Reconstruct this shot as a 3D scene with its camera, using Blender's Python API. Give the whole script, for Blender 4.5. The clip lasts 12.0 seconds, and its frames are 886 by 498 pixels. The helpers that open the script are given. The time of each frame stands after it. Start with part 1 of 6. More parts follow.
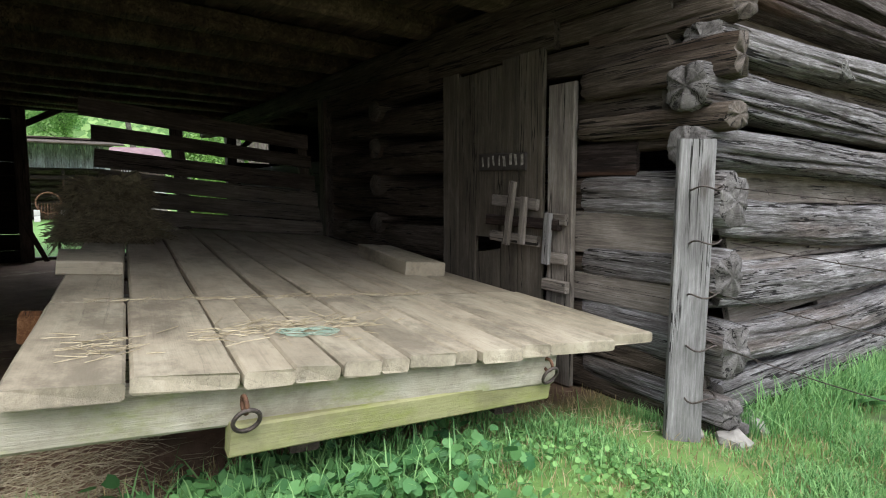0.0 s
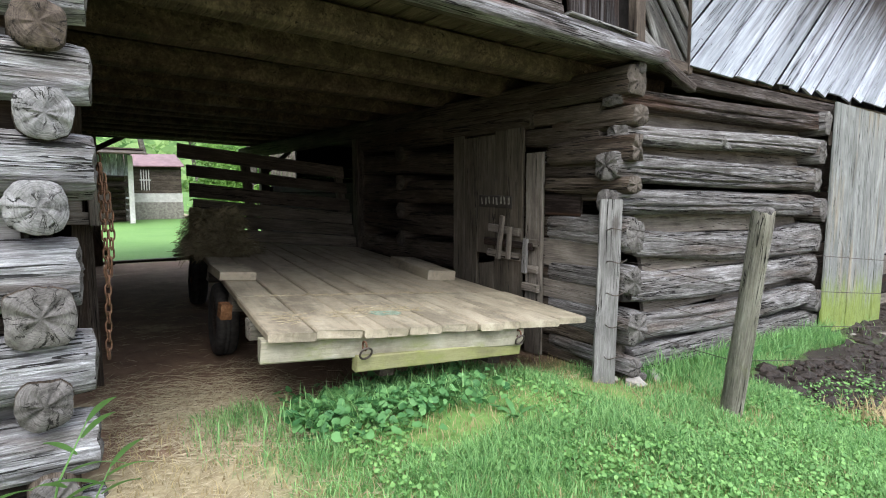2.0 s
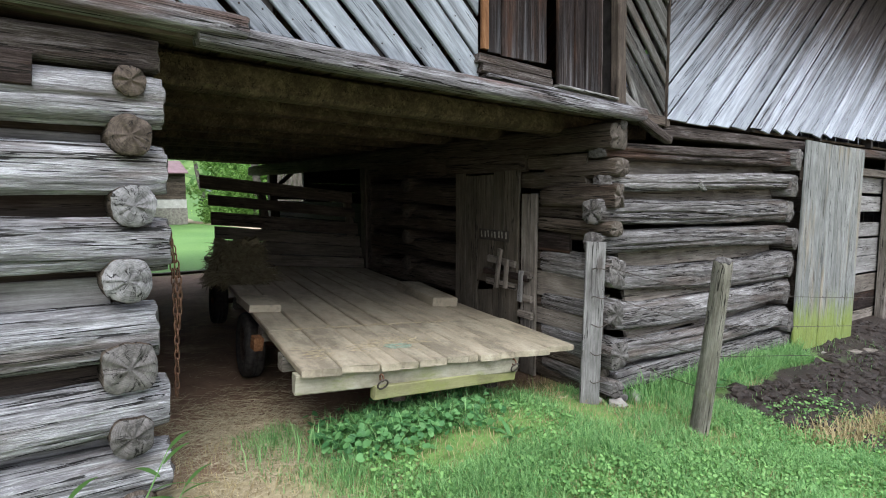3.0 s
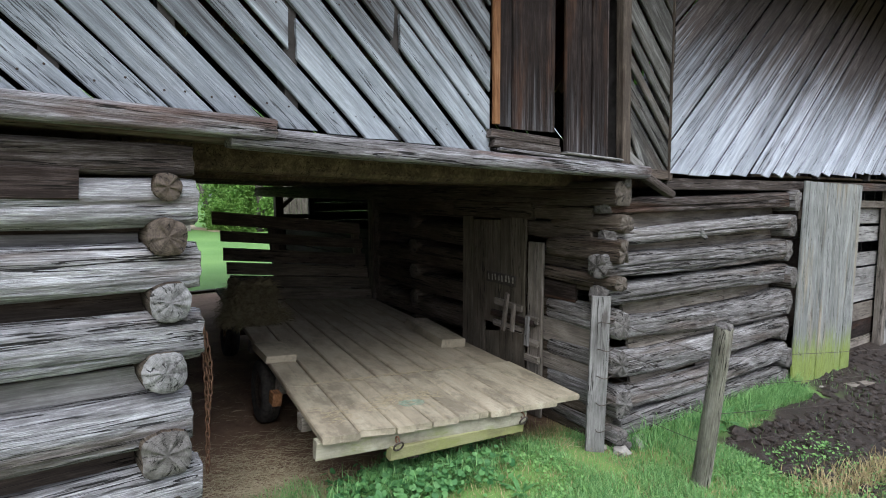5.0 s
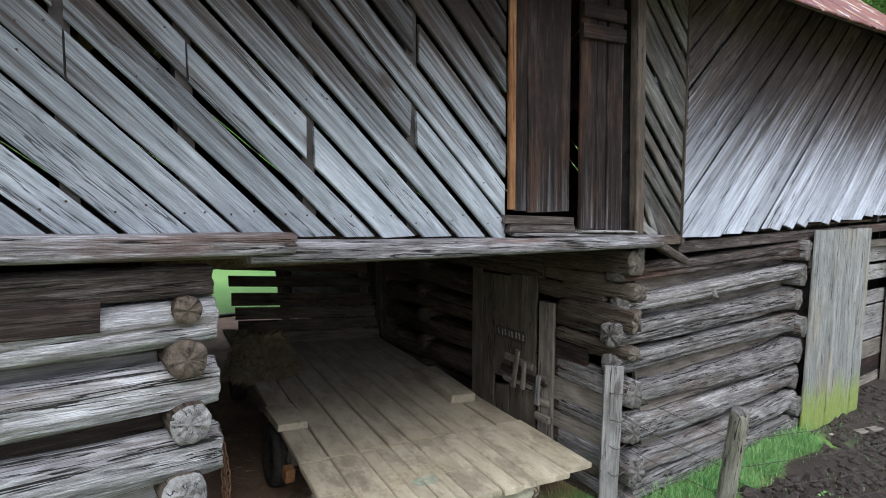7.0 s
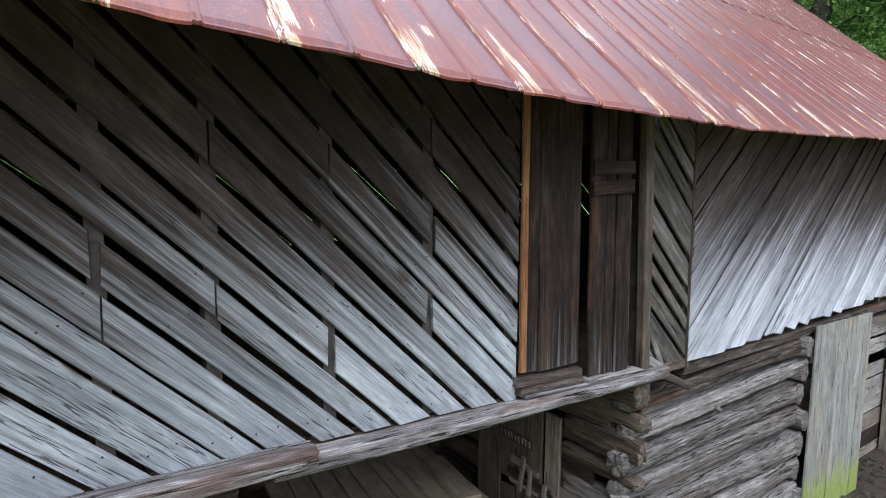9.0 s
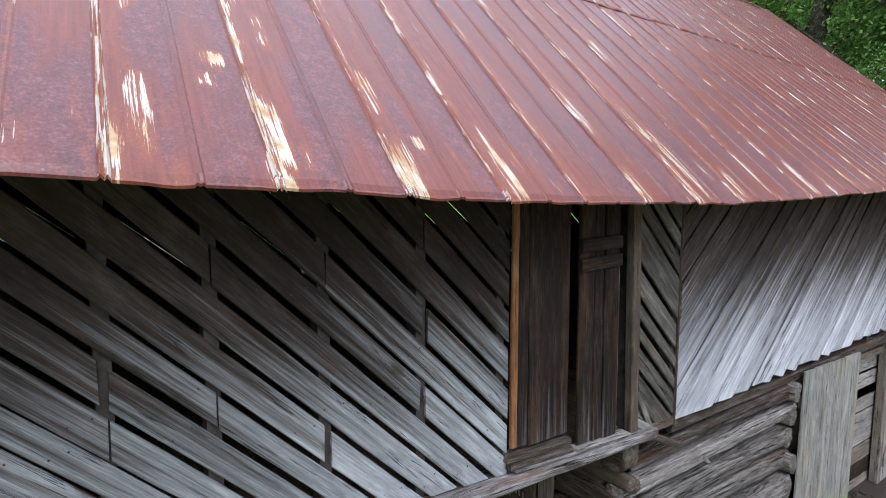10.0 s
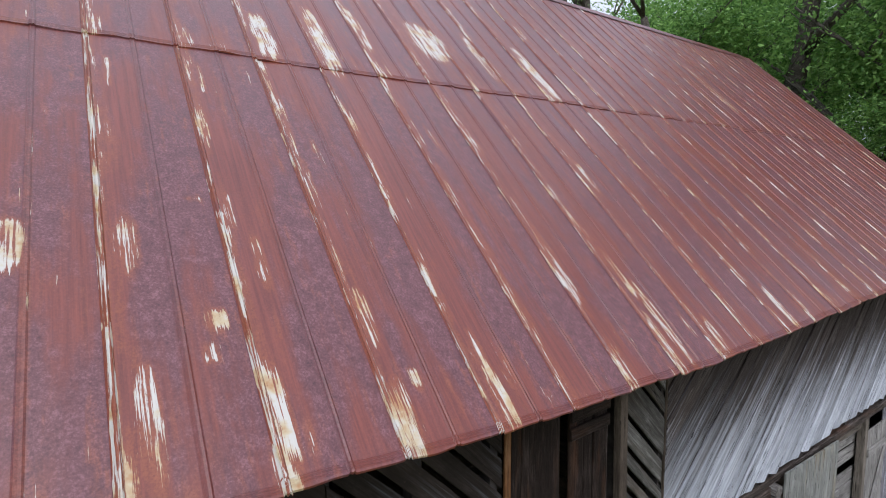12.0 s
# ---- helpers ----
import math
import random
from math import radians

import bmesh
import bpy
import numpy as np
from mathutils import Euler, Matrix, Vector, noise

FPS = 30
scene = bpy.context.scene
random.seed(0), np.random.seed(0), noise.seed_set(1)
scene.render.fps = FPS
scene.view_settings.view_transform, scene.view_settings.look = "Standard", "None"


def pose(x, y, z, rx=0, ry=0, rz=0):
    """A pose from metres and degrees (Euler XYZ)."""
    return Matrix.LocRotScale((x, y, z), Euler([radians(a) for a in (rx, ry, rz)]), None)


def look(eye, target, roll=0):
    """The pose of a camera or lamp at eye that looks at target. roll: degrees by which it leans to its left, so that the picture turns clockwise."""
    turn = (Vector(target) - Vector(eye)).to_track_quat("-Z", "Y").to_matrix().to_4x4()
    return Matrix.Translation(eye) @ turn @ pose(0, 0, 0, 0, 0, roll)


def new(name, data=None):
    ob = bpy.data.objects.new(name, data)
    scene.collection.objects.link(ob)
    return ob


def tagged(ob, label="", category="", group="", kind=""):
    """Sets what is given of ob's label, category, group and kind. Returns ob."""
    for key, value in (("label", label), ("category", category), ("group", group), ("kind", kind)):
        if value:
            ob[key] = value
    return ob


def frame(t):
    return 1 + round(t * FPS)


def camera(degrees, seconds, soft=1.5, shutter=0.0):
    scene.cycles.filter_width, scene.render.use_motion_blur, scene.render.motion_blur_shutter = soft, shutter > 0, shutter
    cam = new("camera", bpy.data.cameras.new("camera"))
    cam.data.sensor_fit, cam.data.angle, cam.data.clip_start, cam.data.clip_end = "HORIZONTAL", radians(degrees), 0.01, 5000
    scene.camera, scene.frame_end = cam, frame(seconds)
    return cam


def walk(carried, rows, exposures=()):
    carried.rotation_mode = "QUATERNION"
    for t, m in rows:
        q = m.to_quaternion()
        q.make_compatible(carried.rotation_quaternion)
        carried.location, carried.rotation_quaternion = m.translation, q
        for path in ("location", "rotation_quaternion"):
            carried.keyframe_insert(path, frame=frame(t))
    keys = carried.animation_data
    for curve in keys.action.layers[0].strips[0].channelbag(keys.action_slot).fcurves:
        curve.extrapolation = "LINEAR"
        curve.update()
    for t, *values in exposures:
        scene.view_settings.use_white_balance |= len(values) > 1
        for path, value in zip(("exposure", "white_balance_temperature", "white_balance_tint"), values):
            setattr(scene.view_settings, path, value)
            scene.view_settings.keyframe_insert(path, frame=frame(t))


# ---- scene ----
cam = camera(76.5, 12.0, soft=1.0)
METRES, EYE, TILT, LEAN, TURN = 1.0, 1.26, -5.4, 0.0, -35.7
ROWS = [
    (0, 0.0045, 0.0010, 0.0040, 0.03, 0.25, 0.28),
    (0.5, -0.0100, -0.1425, -0.0023, 0.09, 0.21, 0.33),
    (1, -0.0239, -0.5011, -0.0152, 0.06, 0.15, 0.26),
    (1.5, -0.0381, -0.9950, -0.0029, 0.01, 0.19, 0.25),
    (2, -0.0850, -1.5036, 0.1101, 0.11, 0.24, 0.18),
    (2.5, -0.1291, -1.8655, 0.2518, 0.04, 0.26, 0.15),
    (3, -0.1216, -2.0058, 0.3881, 0.04, 0.26, 0.16),
    (5, -0.2060, -2.1615, 0.8272, 0.02, 0.14, 0.13),
    (5.5, -0.2054, -2.1828, 0.9239, 0.02, 0.17, 0.15),
    (6, -0.2202, -2.1759, 1.0522, 0.07, 0.13, 0.18),
    (6.5, -0.2516, -2.1561, 1.1945, 0.12, 0.10, 0.20),
    (8.5, -0.3926, -2.2115, 2.1995, 0.06, -0.29, -0.43),
    (9, -0.3846, -2.2485, 2.4775, 0.13, -0.24, -0.34),
    (9.5, -0.3672, -2.2771, 2.7375, 0.10, -0.23, -0.36),
    (10, -0.3421, -2.3823, 3.0275, 0.09, -0.23, -0.28),
    (10.5, -0.3351, -2.4723, 3.3383, 0.09, -0.28, -0.34),
    (11, -0.3569, -2.4798, 3.6680, 0.10, -0.29, -0.26),
    (11.5, -0.3857, -2.4742, 4.0033, -0.02, -0.30, -0.24),
    (12, -0.3895, -2.5069, 4.3126, -1.15, -0.22, -0.03),
]
walk(cam, [(t, pose(0, 0, EYE, TILT, LEAN, TURN) @ pose(METRES * x, METRES * y, METRES * z, 90 + pitch, roll, yaw)) for t, x, y, z, yaw, pitch, roll in ROWS], exposures=[(0.0, 1.18, 6500, 10), (1.0, 1.32, 6500, 10), (1.5, 1.45, 6500, 10), (2.0, 1.3, 6480, 10), (3.0, 1.02, 6400, 10), (5.0, 0.87, 6300, 10), (9.0, 0.93, 6350, 11), (10.5, 0.56, 6400, 13), (11.5, 0.42, 6400, 13), (12.0, 0.2, 6400, 13)])

# ---- world and light: an overcast day ----
SUN_EL, SUN_AZ = 52.0, 205.0
world = bpy.data.worlds.new("overcast_sky")
scene.world = world
world.use_nodes = True
wn = world.node_tree
sky = wn.nodes.new("ShaderNodeTexSky")
sky.sky_type, sky.sun_disc = "NISHITA", False
sky.sun_elevation, sky.sun_rotation = radians(SUN_EL), radians(SUN_AZ)
sky.air_density, sky.dust_density, sky.ozone_density = 1.0, 4.0, 1.0
# cloud cover: brightest overhead, dim towards the horizon, where the valley sides stand
way = wn.nodes.new("ShaderNodeTexCoord")
parts_of = wn.nodes.new("ShaderNodeSeparateXYZ")
wn.links.new(way.outputs["Generated"], parts_of.inputs[0])
rise = wn.nodes.new("ShaderNodeMapRange")
rise.inputs[1].default_value, rise.inputs[2].default_value = 0.0, 0.75
rise.inputs[3].default_value, rise.inputs[4].default_value = 0.22, 1.0
wn.links.new(parts_of.outputs[2], rise.inputs[0])
cloud = wn.nodes.new("ShaderNodeVectorMath")
cloud.operation = "SCALE"
cloud.inputs[0].default_value = (11.4, 12.2, 14.2)
wn.links.new(rise.outputs[0], cloud.inputs[3])
soft_sky = wn.nodes.new("ShaderNodeMix")
soft_sky.data_type = "RGBA"
soft_sky.inputs[0].default_value = 0.85
wn.links.new(sky.outputs[0], soft_sky.inputs[6])
wn.links.new(cloud.outputs[0], soft_sky.inputs[7])
bg = wn.nodes["Background"]
bg.inputs[1].default_value = 0.14
wn.links.new(soft_sky.outputs[2], bg.inputs[0])
sun = new("sun", bpy.data.lights.new("sun", "SUN"))
sun.data.energy, sun.data.angle, sun.data.color = 1.5, radians(40), (1.0, 0.99, 0.97)
sx, sy = math.sin(radians(SUN_AZ)), math.cos(radians(SUN_AZ))
sun.matrix_basis = look((20 * sx, 20 * sy, 20 * math.tan(radians(SUN_EL))), (0, 0, 0))


# ---- materials ----
class Shade:
    """A node material under construction."""

    def __init__(self, name):
        self.m = bpy.data.materials.new(name)
        self.m.use_nodes = True
        self.t = self.m.node_tree
        self.bsdf = self.t.nodes["Principled BSDF"]
        self.coord = self.node("ShaderNodeTexCoord").outputs["Object"]
        self.info = self.node("ShaderNodeObjectInfo").outputs["Random"]

    def node(self, kind):
        return self.t.nodes.new(kind)

    def put(self, socket, v):
        if isinstance(v, bpy.types.NodeSocket):
            self.t.links.new(v, socket)
        elif isinstance(v, (tuple, list)) and len(v) == 3 and socket.type == "RGBA":
            socket.default_value = (*v, 1)
        else:
            socket.default_value = v

    def math(self, op, a, b=0.0, c=0.0, clamp=False):
        n = self.node("ShaderNodeMath")
        n.operation, n.use_clamp = op, clamp
        self.put(n.inputs[0], a), self.put(n.inputs[1], b), self.put(n.inputs[2], c)
        return n.outputs[0]

    def vec(self, op, a, b=(0, 0, 0)):
        n = self.node("ShaderNodeVectorMath")
        n.operation = op
        self.put(n.inputs[0], a), self.put(n.inputs[1], b)
        return n.outputs[0]

    def shifted(self, by=37.0):
        """Object coordinates moved by the object's own random number."""
        k = self.math("MULTIPLY", self.info, by)
        c = self.node("ShaderNodeCombineXYZ")
        self.put(c.inputs[0], k), self.put(c.inputs[1], self.math("MULTIPLY", k, 1.7)), self.put(c.inputs[2], self.math("MULTIPLY", k, 0.6))
        return self.vec("ADD", self.coord, c.outputs[0])

    def noise(self, v, scale=1.0, detail=4.0, rough=0.55, warp=0.0):
        n = self.node("ShaderNodeTexNoise")
        self.put(n.inputs["Vector"], v), self.put(n.inputs["Scale"], scale), self.put(n.inputs["Detail"], detail)
        self.put(n.inputs["Roughness"], rough), self.put(n.inputs["Distortion"], warp)
        return n.outputs[0]

    def cells(self, v, scale=1.0, feature="F1", out=0):
        n = self.node("ShaderNodeTexVoronoi")
        n.feature = feature
        self.put(n.inputs["Vector"], v), self.put(n.inputs["Scale"], scale)
        return n.outputs[out]

    def ramp(self, f, stops):
        n = self.node("ShaderNodeValToRGB")
        e = n.color_ramp.elements
        while len(e) < len(stops):
            e.new(0.5)
        for x, (at, col) in zip(e, stops):
            x.position = at
            x.color = (*col, 1) if isinstance(col, tuple) else (col, col, col, 1)
        self.put(n.inputs[0], f)
        return n.outputs[0]

    def step(self, f, lo, hi):
        n = self.node("ShaderNodeMapRange")
        n.interpolation_type = "SMOOTHSTEP"
        self.put(n.inputs[0], f), self.put(n.inputs[1], lo), self.put(n.inputs[2], hi)
        return n.outputs[0]

    def mix(self, f, a, b, blend="MIX"):
        n = self.node("ShaderNodeMix")
        n.data_type, n.blend_type = "RGBA", blend
        self.put(n.inputs[0], f), self.put(n.inputs[6], a), self.put(n.inputs[7], b)
        return n.outputs[2]

    def grey(self, v):
        c = self.node("ShaderNodeCombineColor")
        for i in range(3):
            self.put(c.inputs[i], v)
        return c.outputs[0]

    def xyz(self, v):
        return self.node_xyz(v).outputs

    def node_xyz(self, v):
        n = self.node("ShaderNodeSeparateXYZ")
        self.put(n.inputs[0], v)
        return n

    def done(self, colour, rough=0.8, height=None, bump=0.5, dist=0.01, metal=0.0, spec=0.3):
        self.put(self.bsdf.inputs["Base Color"], colour)
        self.put(self.bsdf.inputs["Roughness"], rough)
        self.put(self.bsdf.inputs["Metallic"], metal)
        self.put(self.bsdf.inputs["Specular IOR Level"], spec)
        if height is not None:
            b = self.node("ShaderNodeBump")
            self.put(b.inputs["Height"], height)
            b.inputs["Strength"].default_value, b.inputs["Distance"].default_value = bump, dist
            self.put(self.bsdf.inputs["Normal"], b.outputs[0])
        return self.m


def wood(name, dark, mid, light, cracks=1.0, spread=0.5, moss=0.0, knots=0.6, dust=0.0, tint=None, bump=0.6, soft=0.0, silver=None, foot=None, sheen=0.68, blotch=0.38, grain=0.28, grime=0.0):
    """Weathered wood with its grain along local x; soft evens out the grain, sheen is its roughness.

    silver = (dark, mid, light, lo, hi): rain has bleached the board from its foot up to lo..hi metres, raggedly; the
    siding's dark wood above also holds eave shade.
    foot = (colour, height): algae that creeps up from the foot. grime: trodden-in dirt in soft blots.
    """
    s = Shade(name)
    v = s.shifted()
    n1 = s.noise(s.vec("MULTIPLY", v, (1.5, 26, 26)), 1.5, 6, 0.68, 0.35)
    n2 = s.noise(s.vec("MULTIPLY", v, (7.0, 150, 150)), 1.0, 4, 0.76, 0.3)
    n3 = s.noise(s.vec("MULTIPLY", v, (1.0, 2.6, 2.6)), 2.6, 7, 0.68, 0.3)
    f = s.math("ADD", s.math("MULTIPLY", n1, 1 - blotch - grain), s.math("ADD", s.math("MULTIPLY", n2, grain), s.math("MULTIPLY", n3, blotch)))
    k = 0.135 + 0.15 * soft
    col = s.ramp(f, [(0.5 - k, dark), (0.505, mid), (0.5 + k, light)])
    if tint:
        col = s.mix(s.math("MULTIPLY", s.step(s.noise(s.vec("MULTIPLY", v, (0.5, 4, 4)), 1.3, 5, 0.65), 0.50, 0.66), 0.8), col, s.mix(1.0, s.ramp(f, [(0.4, 0.5), (0.6, 1.5)]), tint, "MULTIPLY"))
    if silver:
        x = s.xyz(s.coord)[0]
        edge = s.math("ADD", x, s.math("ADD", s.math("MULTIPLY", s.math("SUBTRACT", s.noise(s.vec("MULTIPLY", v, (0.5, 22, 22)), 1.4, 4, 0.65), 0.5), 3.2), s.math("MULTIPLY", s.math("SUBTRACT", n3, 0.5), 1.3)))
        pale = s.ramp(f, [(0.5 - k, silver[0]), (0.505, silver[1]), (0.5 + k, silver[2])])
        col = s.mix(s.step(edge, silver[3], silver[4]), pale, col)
    bright = s.math("ADD", s.math("MULTIPLY", s.info, spread), 1.0 - spread / 2)
    col = s.mix(1.0, col, s.grey(bright), "MULTIPLY")
    wide = 0.045 * (cracks - 1)
    c0 = s.noise(s.vec("MULTIPLY", v, (0.4, 14, 14)), 1.4, 4, 0.55, 0.2)
    here = s.step(s.noise(s.vec("MULTIPLY", v, (0.6, 5, 5)), 1.5, 3), 0.46 - wide, 0.54 - wide)
    crack = s.math("MULTIPLY", s.math("SUBTRACT", 1.0, s.step(s.math("ABSOLUTE", s.math("SUBTRACT", c0, 0.5)), 0.007 + 0.10 * max(wide, 0), 0.011 + 0.12 * max(wide, 0))), here)
    c1 = s.noise(s.vec("MULTIPLY", v, (0.7, 30, 30)), 1.2, 2, 0.5, 0.3)
    there = s.step(s.noise(s.vec("MULTIPLY", v, (1.3, 7, 7)), 1.8, 3), 0.46, 0.56)
    fine = s.math("MULTIPLY", s.math("SUBTRACT", 1.0, s.step(c1, 0.285 + 0.6 * wide, 0.300 + 0.6 * wide)), there)
    crack = s.math("MULTIPLY", s.math("MAXIMUM", crack, fine), min(cracks, 1.0))
    col = s.mix(s.math("MULTIPLY", crack, 0.92), col, (0.008, 0.007, 0.006))
    if knots:
        near = s.cells(s.vec("MULTIPLY", v, (1.3, 4.2, 4.2)), 1.0)
        kk = s.math("SUBTRACT", 1.0, s.step(s.math("ADD", near, s.math("MULTIPLY", s.math("SUBTRACT", n3, 0.5), 0.15)), 0.04, 0.14))
        col = s.mix(s.math("MULTIPLY", kk, knots), col, (0.035, 0.024, 0.018))
    if dust:
        d = s.step(s.noise(v, 3.1, 6, 0.7), 0.38, 0.60)
        col = s.mix(s.math("MULTIPLY", d, dust), col, (0.42, 0.345, 0.25))
    if grime:
        blots = s.math("ADD", s.math("MULTIPLY", s.noise(s.vec("MULTIPLY", v, (1.0, 1.5, 1.5)), 2.3, 6, 0.66, 0.3), 0.7), s.math("MULTIPLY", s.noise(v, 19.0, 5, 0.75), 0.3))
        col = s.mix(s.math("MULTIPLY", s.step(blots, 0.46, 0.62), grime), col, (0.105, 0.088, 0.062))
    if moss:
        g = s.step(s.noise(s.vec("MULTIPLY", v, (1, 2.2, 2.2)), 3.2, 6, 0.7), 0.64 - 0.3 * moss, 0.80 - 0.1 * moss)
        col = s.mix(s.math("MULTIPLY", g, 0.8), col, (0.19, 0.22, 0.055))
    if foot:
        x = s.xyz(s.coord)[0]
        creep = s.math("ADD", x, s.math("ADD", s.math("MULTIPLY", s.math("SUBTRACT", n1, 0.5), 0.9), s.math("MULTIPLY", s.math("SUBTRACT", s.info, 0.5), 0.3)))
        col = s.mix(s.math("MULTIPLY", s.math("SUBTRACT", 1.0, s.step(creep, foot[1] * 0.25, foot[1])), 0.85), col, s.mix(1.0, s.ramp(n2, [(0.35, 0.55), (0.65, 1.35)]), foot[0], "MULTIPLY"))
    h = s.math("SUBTRACT", s.math("ADD", s.math("MULTIPLY", n2, 0.8), s.math("MULTIPLY", n1, 0.8)), s.math("MULTIPLY", crack, 1.3))
    return s.done(col, s.math("ADD", s.math("MULTIPLY", n1, 0.25), sheen), h, bump, 0.012 if bump < 1 else 0.022, spec=0.12 if sheen > 0.6 else 0.4)


def end_grain(name, dark, light):
    """The sawn or chopped end of a log: rings and a few cracks that run from the heart."""
    s = Shade(name)
    v = s.vec("ADD", s.coord, (0.0, 0.014, -0.011))
    x, y, z = s.xyz(v)
    ang = s.math("ARCTAN2", z, y)
    rad = s.math("SQRT", s.math("ADD", s.math("MULTIPLY", y, y), s.math("MULTIPLY", z, z)))
    wob = s.noise(s.shifted(), 14, 4, 0.6)
    ang = s.math("ADD", ang, s.math("MULTIPLY", wob, 1.1))
    c = s.node("ShaderNodeCombineXYZ")
    s.put(c.inputs[0], s.math("MULTIPLY", s.math("COSINE", ang), 0.9)), s.put(c.inputs[1], s.math("MULTIPLY", s.math("SINE", ang), 0.9))
    s.put(c.inputs[2], s.math("ADD", s.math("MULTIPLY", rad, 1.0), s.math("MULTIPLY", s.info, 40)))
    ray_n = s.noise(c.outputs[0], 2.2, 3.0, 0.65)
    crack = s.math("SUBTRACT", 1.0, s.step(s.math("ABSOLUTE", s.math("SUBTRACT", ray_n, 0.5)), 0.005, 0.017))
    crack = s.math("MULTIPLY", crack, s.step(s.math("ADD", rad, s.math("MULTIPLY", s.math("SUBTRACT", wob, 0.5), 0.16)), 0.015, 0.05))
    crack = s.math("MULTIPLY", crack, s.step(s.noise(s.shifted(), 9, 2), 0.40, 0.47))
    ring = s.noise(s.math("ADD", s.math("MULTIPLY", rad, 120), s.math("MULTIPLY", wob, 6)), 1.0, 1)
    blot = s.noise(s.shifted(), 30, 6, 0.78)
    soft = s.noise(s.shifted(), 7, 3, 0.6)
    col = s.ramp(s.math("ADD", s.math("ADD", s.math("MULTIPLY", ring, 0.25), s.math("MULTIPLY", blot, 0.45)), s.math("MULTIPLY", soft, 0.30)), [(0.40, dark), (0.62, light)])
    col = s.mix(s.math("MULTIPLY", crack, 0.92), col, (0.008, 0.007, 0.006))
    h = s.math("SUBTRACT", s.math("ADD", s.math("MULTIPLY", ring, 0.3), s.math("MULTIPLY", blot, 0.6)), s.math("MULTIPLY", crack, 0.6))
    return s.done(col, 0.85, h, 0.8, 0.012, spec=0.2)


LOG = wood("weathered_log", (0.042, 0.037, 0.034), (0.200, 0.190, 0.183), (0.56, 0.552, 0.55), cracks=2.2, spread=0.4, tint=(0.125, 0.100, 0.084), bump=1.0, blotch=0.24, grain=0.42)
LOG_SILVER = wood("silver_log", (0.085, 0.080, 0.078), (0.300, 0.297, 0.304), (0.78, 0.79, 0.815), cracks=2.1, spread=0.4, tint=(0.155, 0.128, 0.112), bump=1.0, blotch=0.24, grain=0.42)
SILL_WOOD = wood("weathered_sill", (0.035, 0.031, 0.031), (0.195, 0.186, 0.190), (0.52, 0.52, 0.55), cracks=1.8, spread=0.2, tint=(0.105, 0.064, 0.050), bump=1.0, blotch=0.2, grain=0.42)
# browner, darker copy of LOG; the shade of the passage is in its colour
LOG_DIM = wood("shaded_log", (0.029, 0.023, 0.017), (0.088, 0.070, 0.054), (0.195, 0.163, 0.132), cracks=2.0, spread=0.5, bump=1.0, blotch=0.26, grain=0.40, tint=(0.060, 0.040, 0.028))
LOG_BROWN = wood("brown_hewn_log", (0.016, 0.013, 0.011), (0.072, 0.058, 0.051), (0.25, 0.228, 0.22), cracks=1.6, spread=0.3, tint=(0.095, 0.054, 0.037), bump=1.0, blotch=0.2, grain=0.42)
END = end_grain("log_end_grain", (0.036, 0.032, 0.029), (0.185, 0.174, 0.163))
END_BROWN = end_grain("brown_end_grain", (0.026, 0.020, 0.016), (0.125, 0.100, 0.078))
END_PALE = end_grain("pale_end_grain", (0.062, 0.060, 0.058), (0.30, 0.296, 0.292))
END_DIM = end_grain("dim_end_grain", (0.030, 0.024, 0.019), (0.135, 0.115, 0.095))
SIDING = wood("silver_siding", (0.050, 0.049, 0.055), (0.185, 0.187, 0.213), (0.40, 0.410, 0.465), spread=0.45, tint=(0.11, 0.096, 0.096))
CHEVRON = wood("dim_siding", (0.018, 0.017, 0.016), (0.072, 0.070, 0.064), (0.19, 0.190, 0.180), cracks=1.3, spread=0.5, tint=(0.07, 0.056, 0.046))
# rain silvers the foot; the dark wood above also has the eave's shade painted in
SIDING_PALE = wood("pale_siding_shaded_top", (0.012, 0.009, 0.008), (0.042, 0.034, 0.031), (0.13, 0.115, 0.110), cracks=1.1, spread=0.45, knots=0.3, silver=((0.14, 0.150, 0.170), (0.355, 0.385, 0.435), (0.60, 0.635, 0.70), 0.25, 2.15), blotch=0.34, grain=0.24, soft=0.3)
SIDING_RAIN_SHADE = wood("rain_silvered_shaded_siding", (0.010, 0.0078, 0.0068), (0.026, 0.0205, 0.0180), (0.066, 0.055, 0.050), cracks=0.8, spread=0.5, knots=0.85, silver=((0.072, 0.079, 0.087), (0.208, 0.230, 0.252), (0.39, 0.425, 0.46), 0.25, 1.85), blotch=0.44, grain=0.24, soft=0.2)
BOARD_DARK = wood("dark_inner_board", (0.024, 0.019, 0.016), (0.070, 0.056, 0.045), (0.15, 0.122, 0.10), spread=0.5)
# near-black copy of BOARD_DARK: deep shade at the passage's back, put into the colour
BOARD_STALL = wood("shaded_stall_board", (0.006, 0.005, 0.004), (0.017, 0.0135, 0.011), (0.042, 0.034, 0.028), spread=0.5)
BOARD_BROWN = wood("red_brown_board", (0.006, 0.0045, 0.004), (0.020, 0.014, 0.012), (0.066, 0.052, 0.047), cracks=1.3, spread=0.3, tint=(0.052, 0.026, 0.015))
LOFT_BROWN = wood("loft_door_board", (0.004, 0.003, 0.0026), (0.0135, 0.0092, 0.0078), (0.048, 0.037, 0.033), cracks=1.0, spread=0.4, tint=(0.040, 0.020, 0.012), silver=((0.05, 0.05, 0.054), (0.17, 0.17, 0.18), (0.40, 0.40, 0.42), -1.3, 0.30))
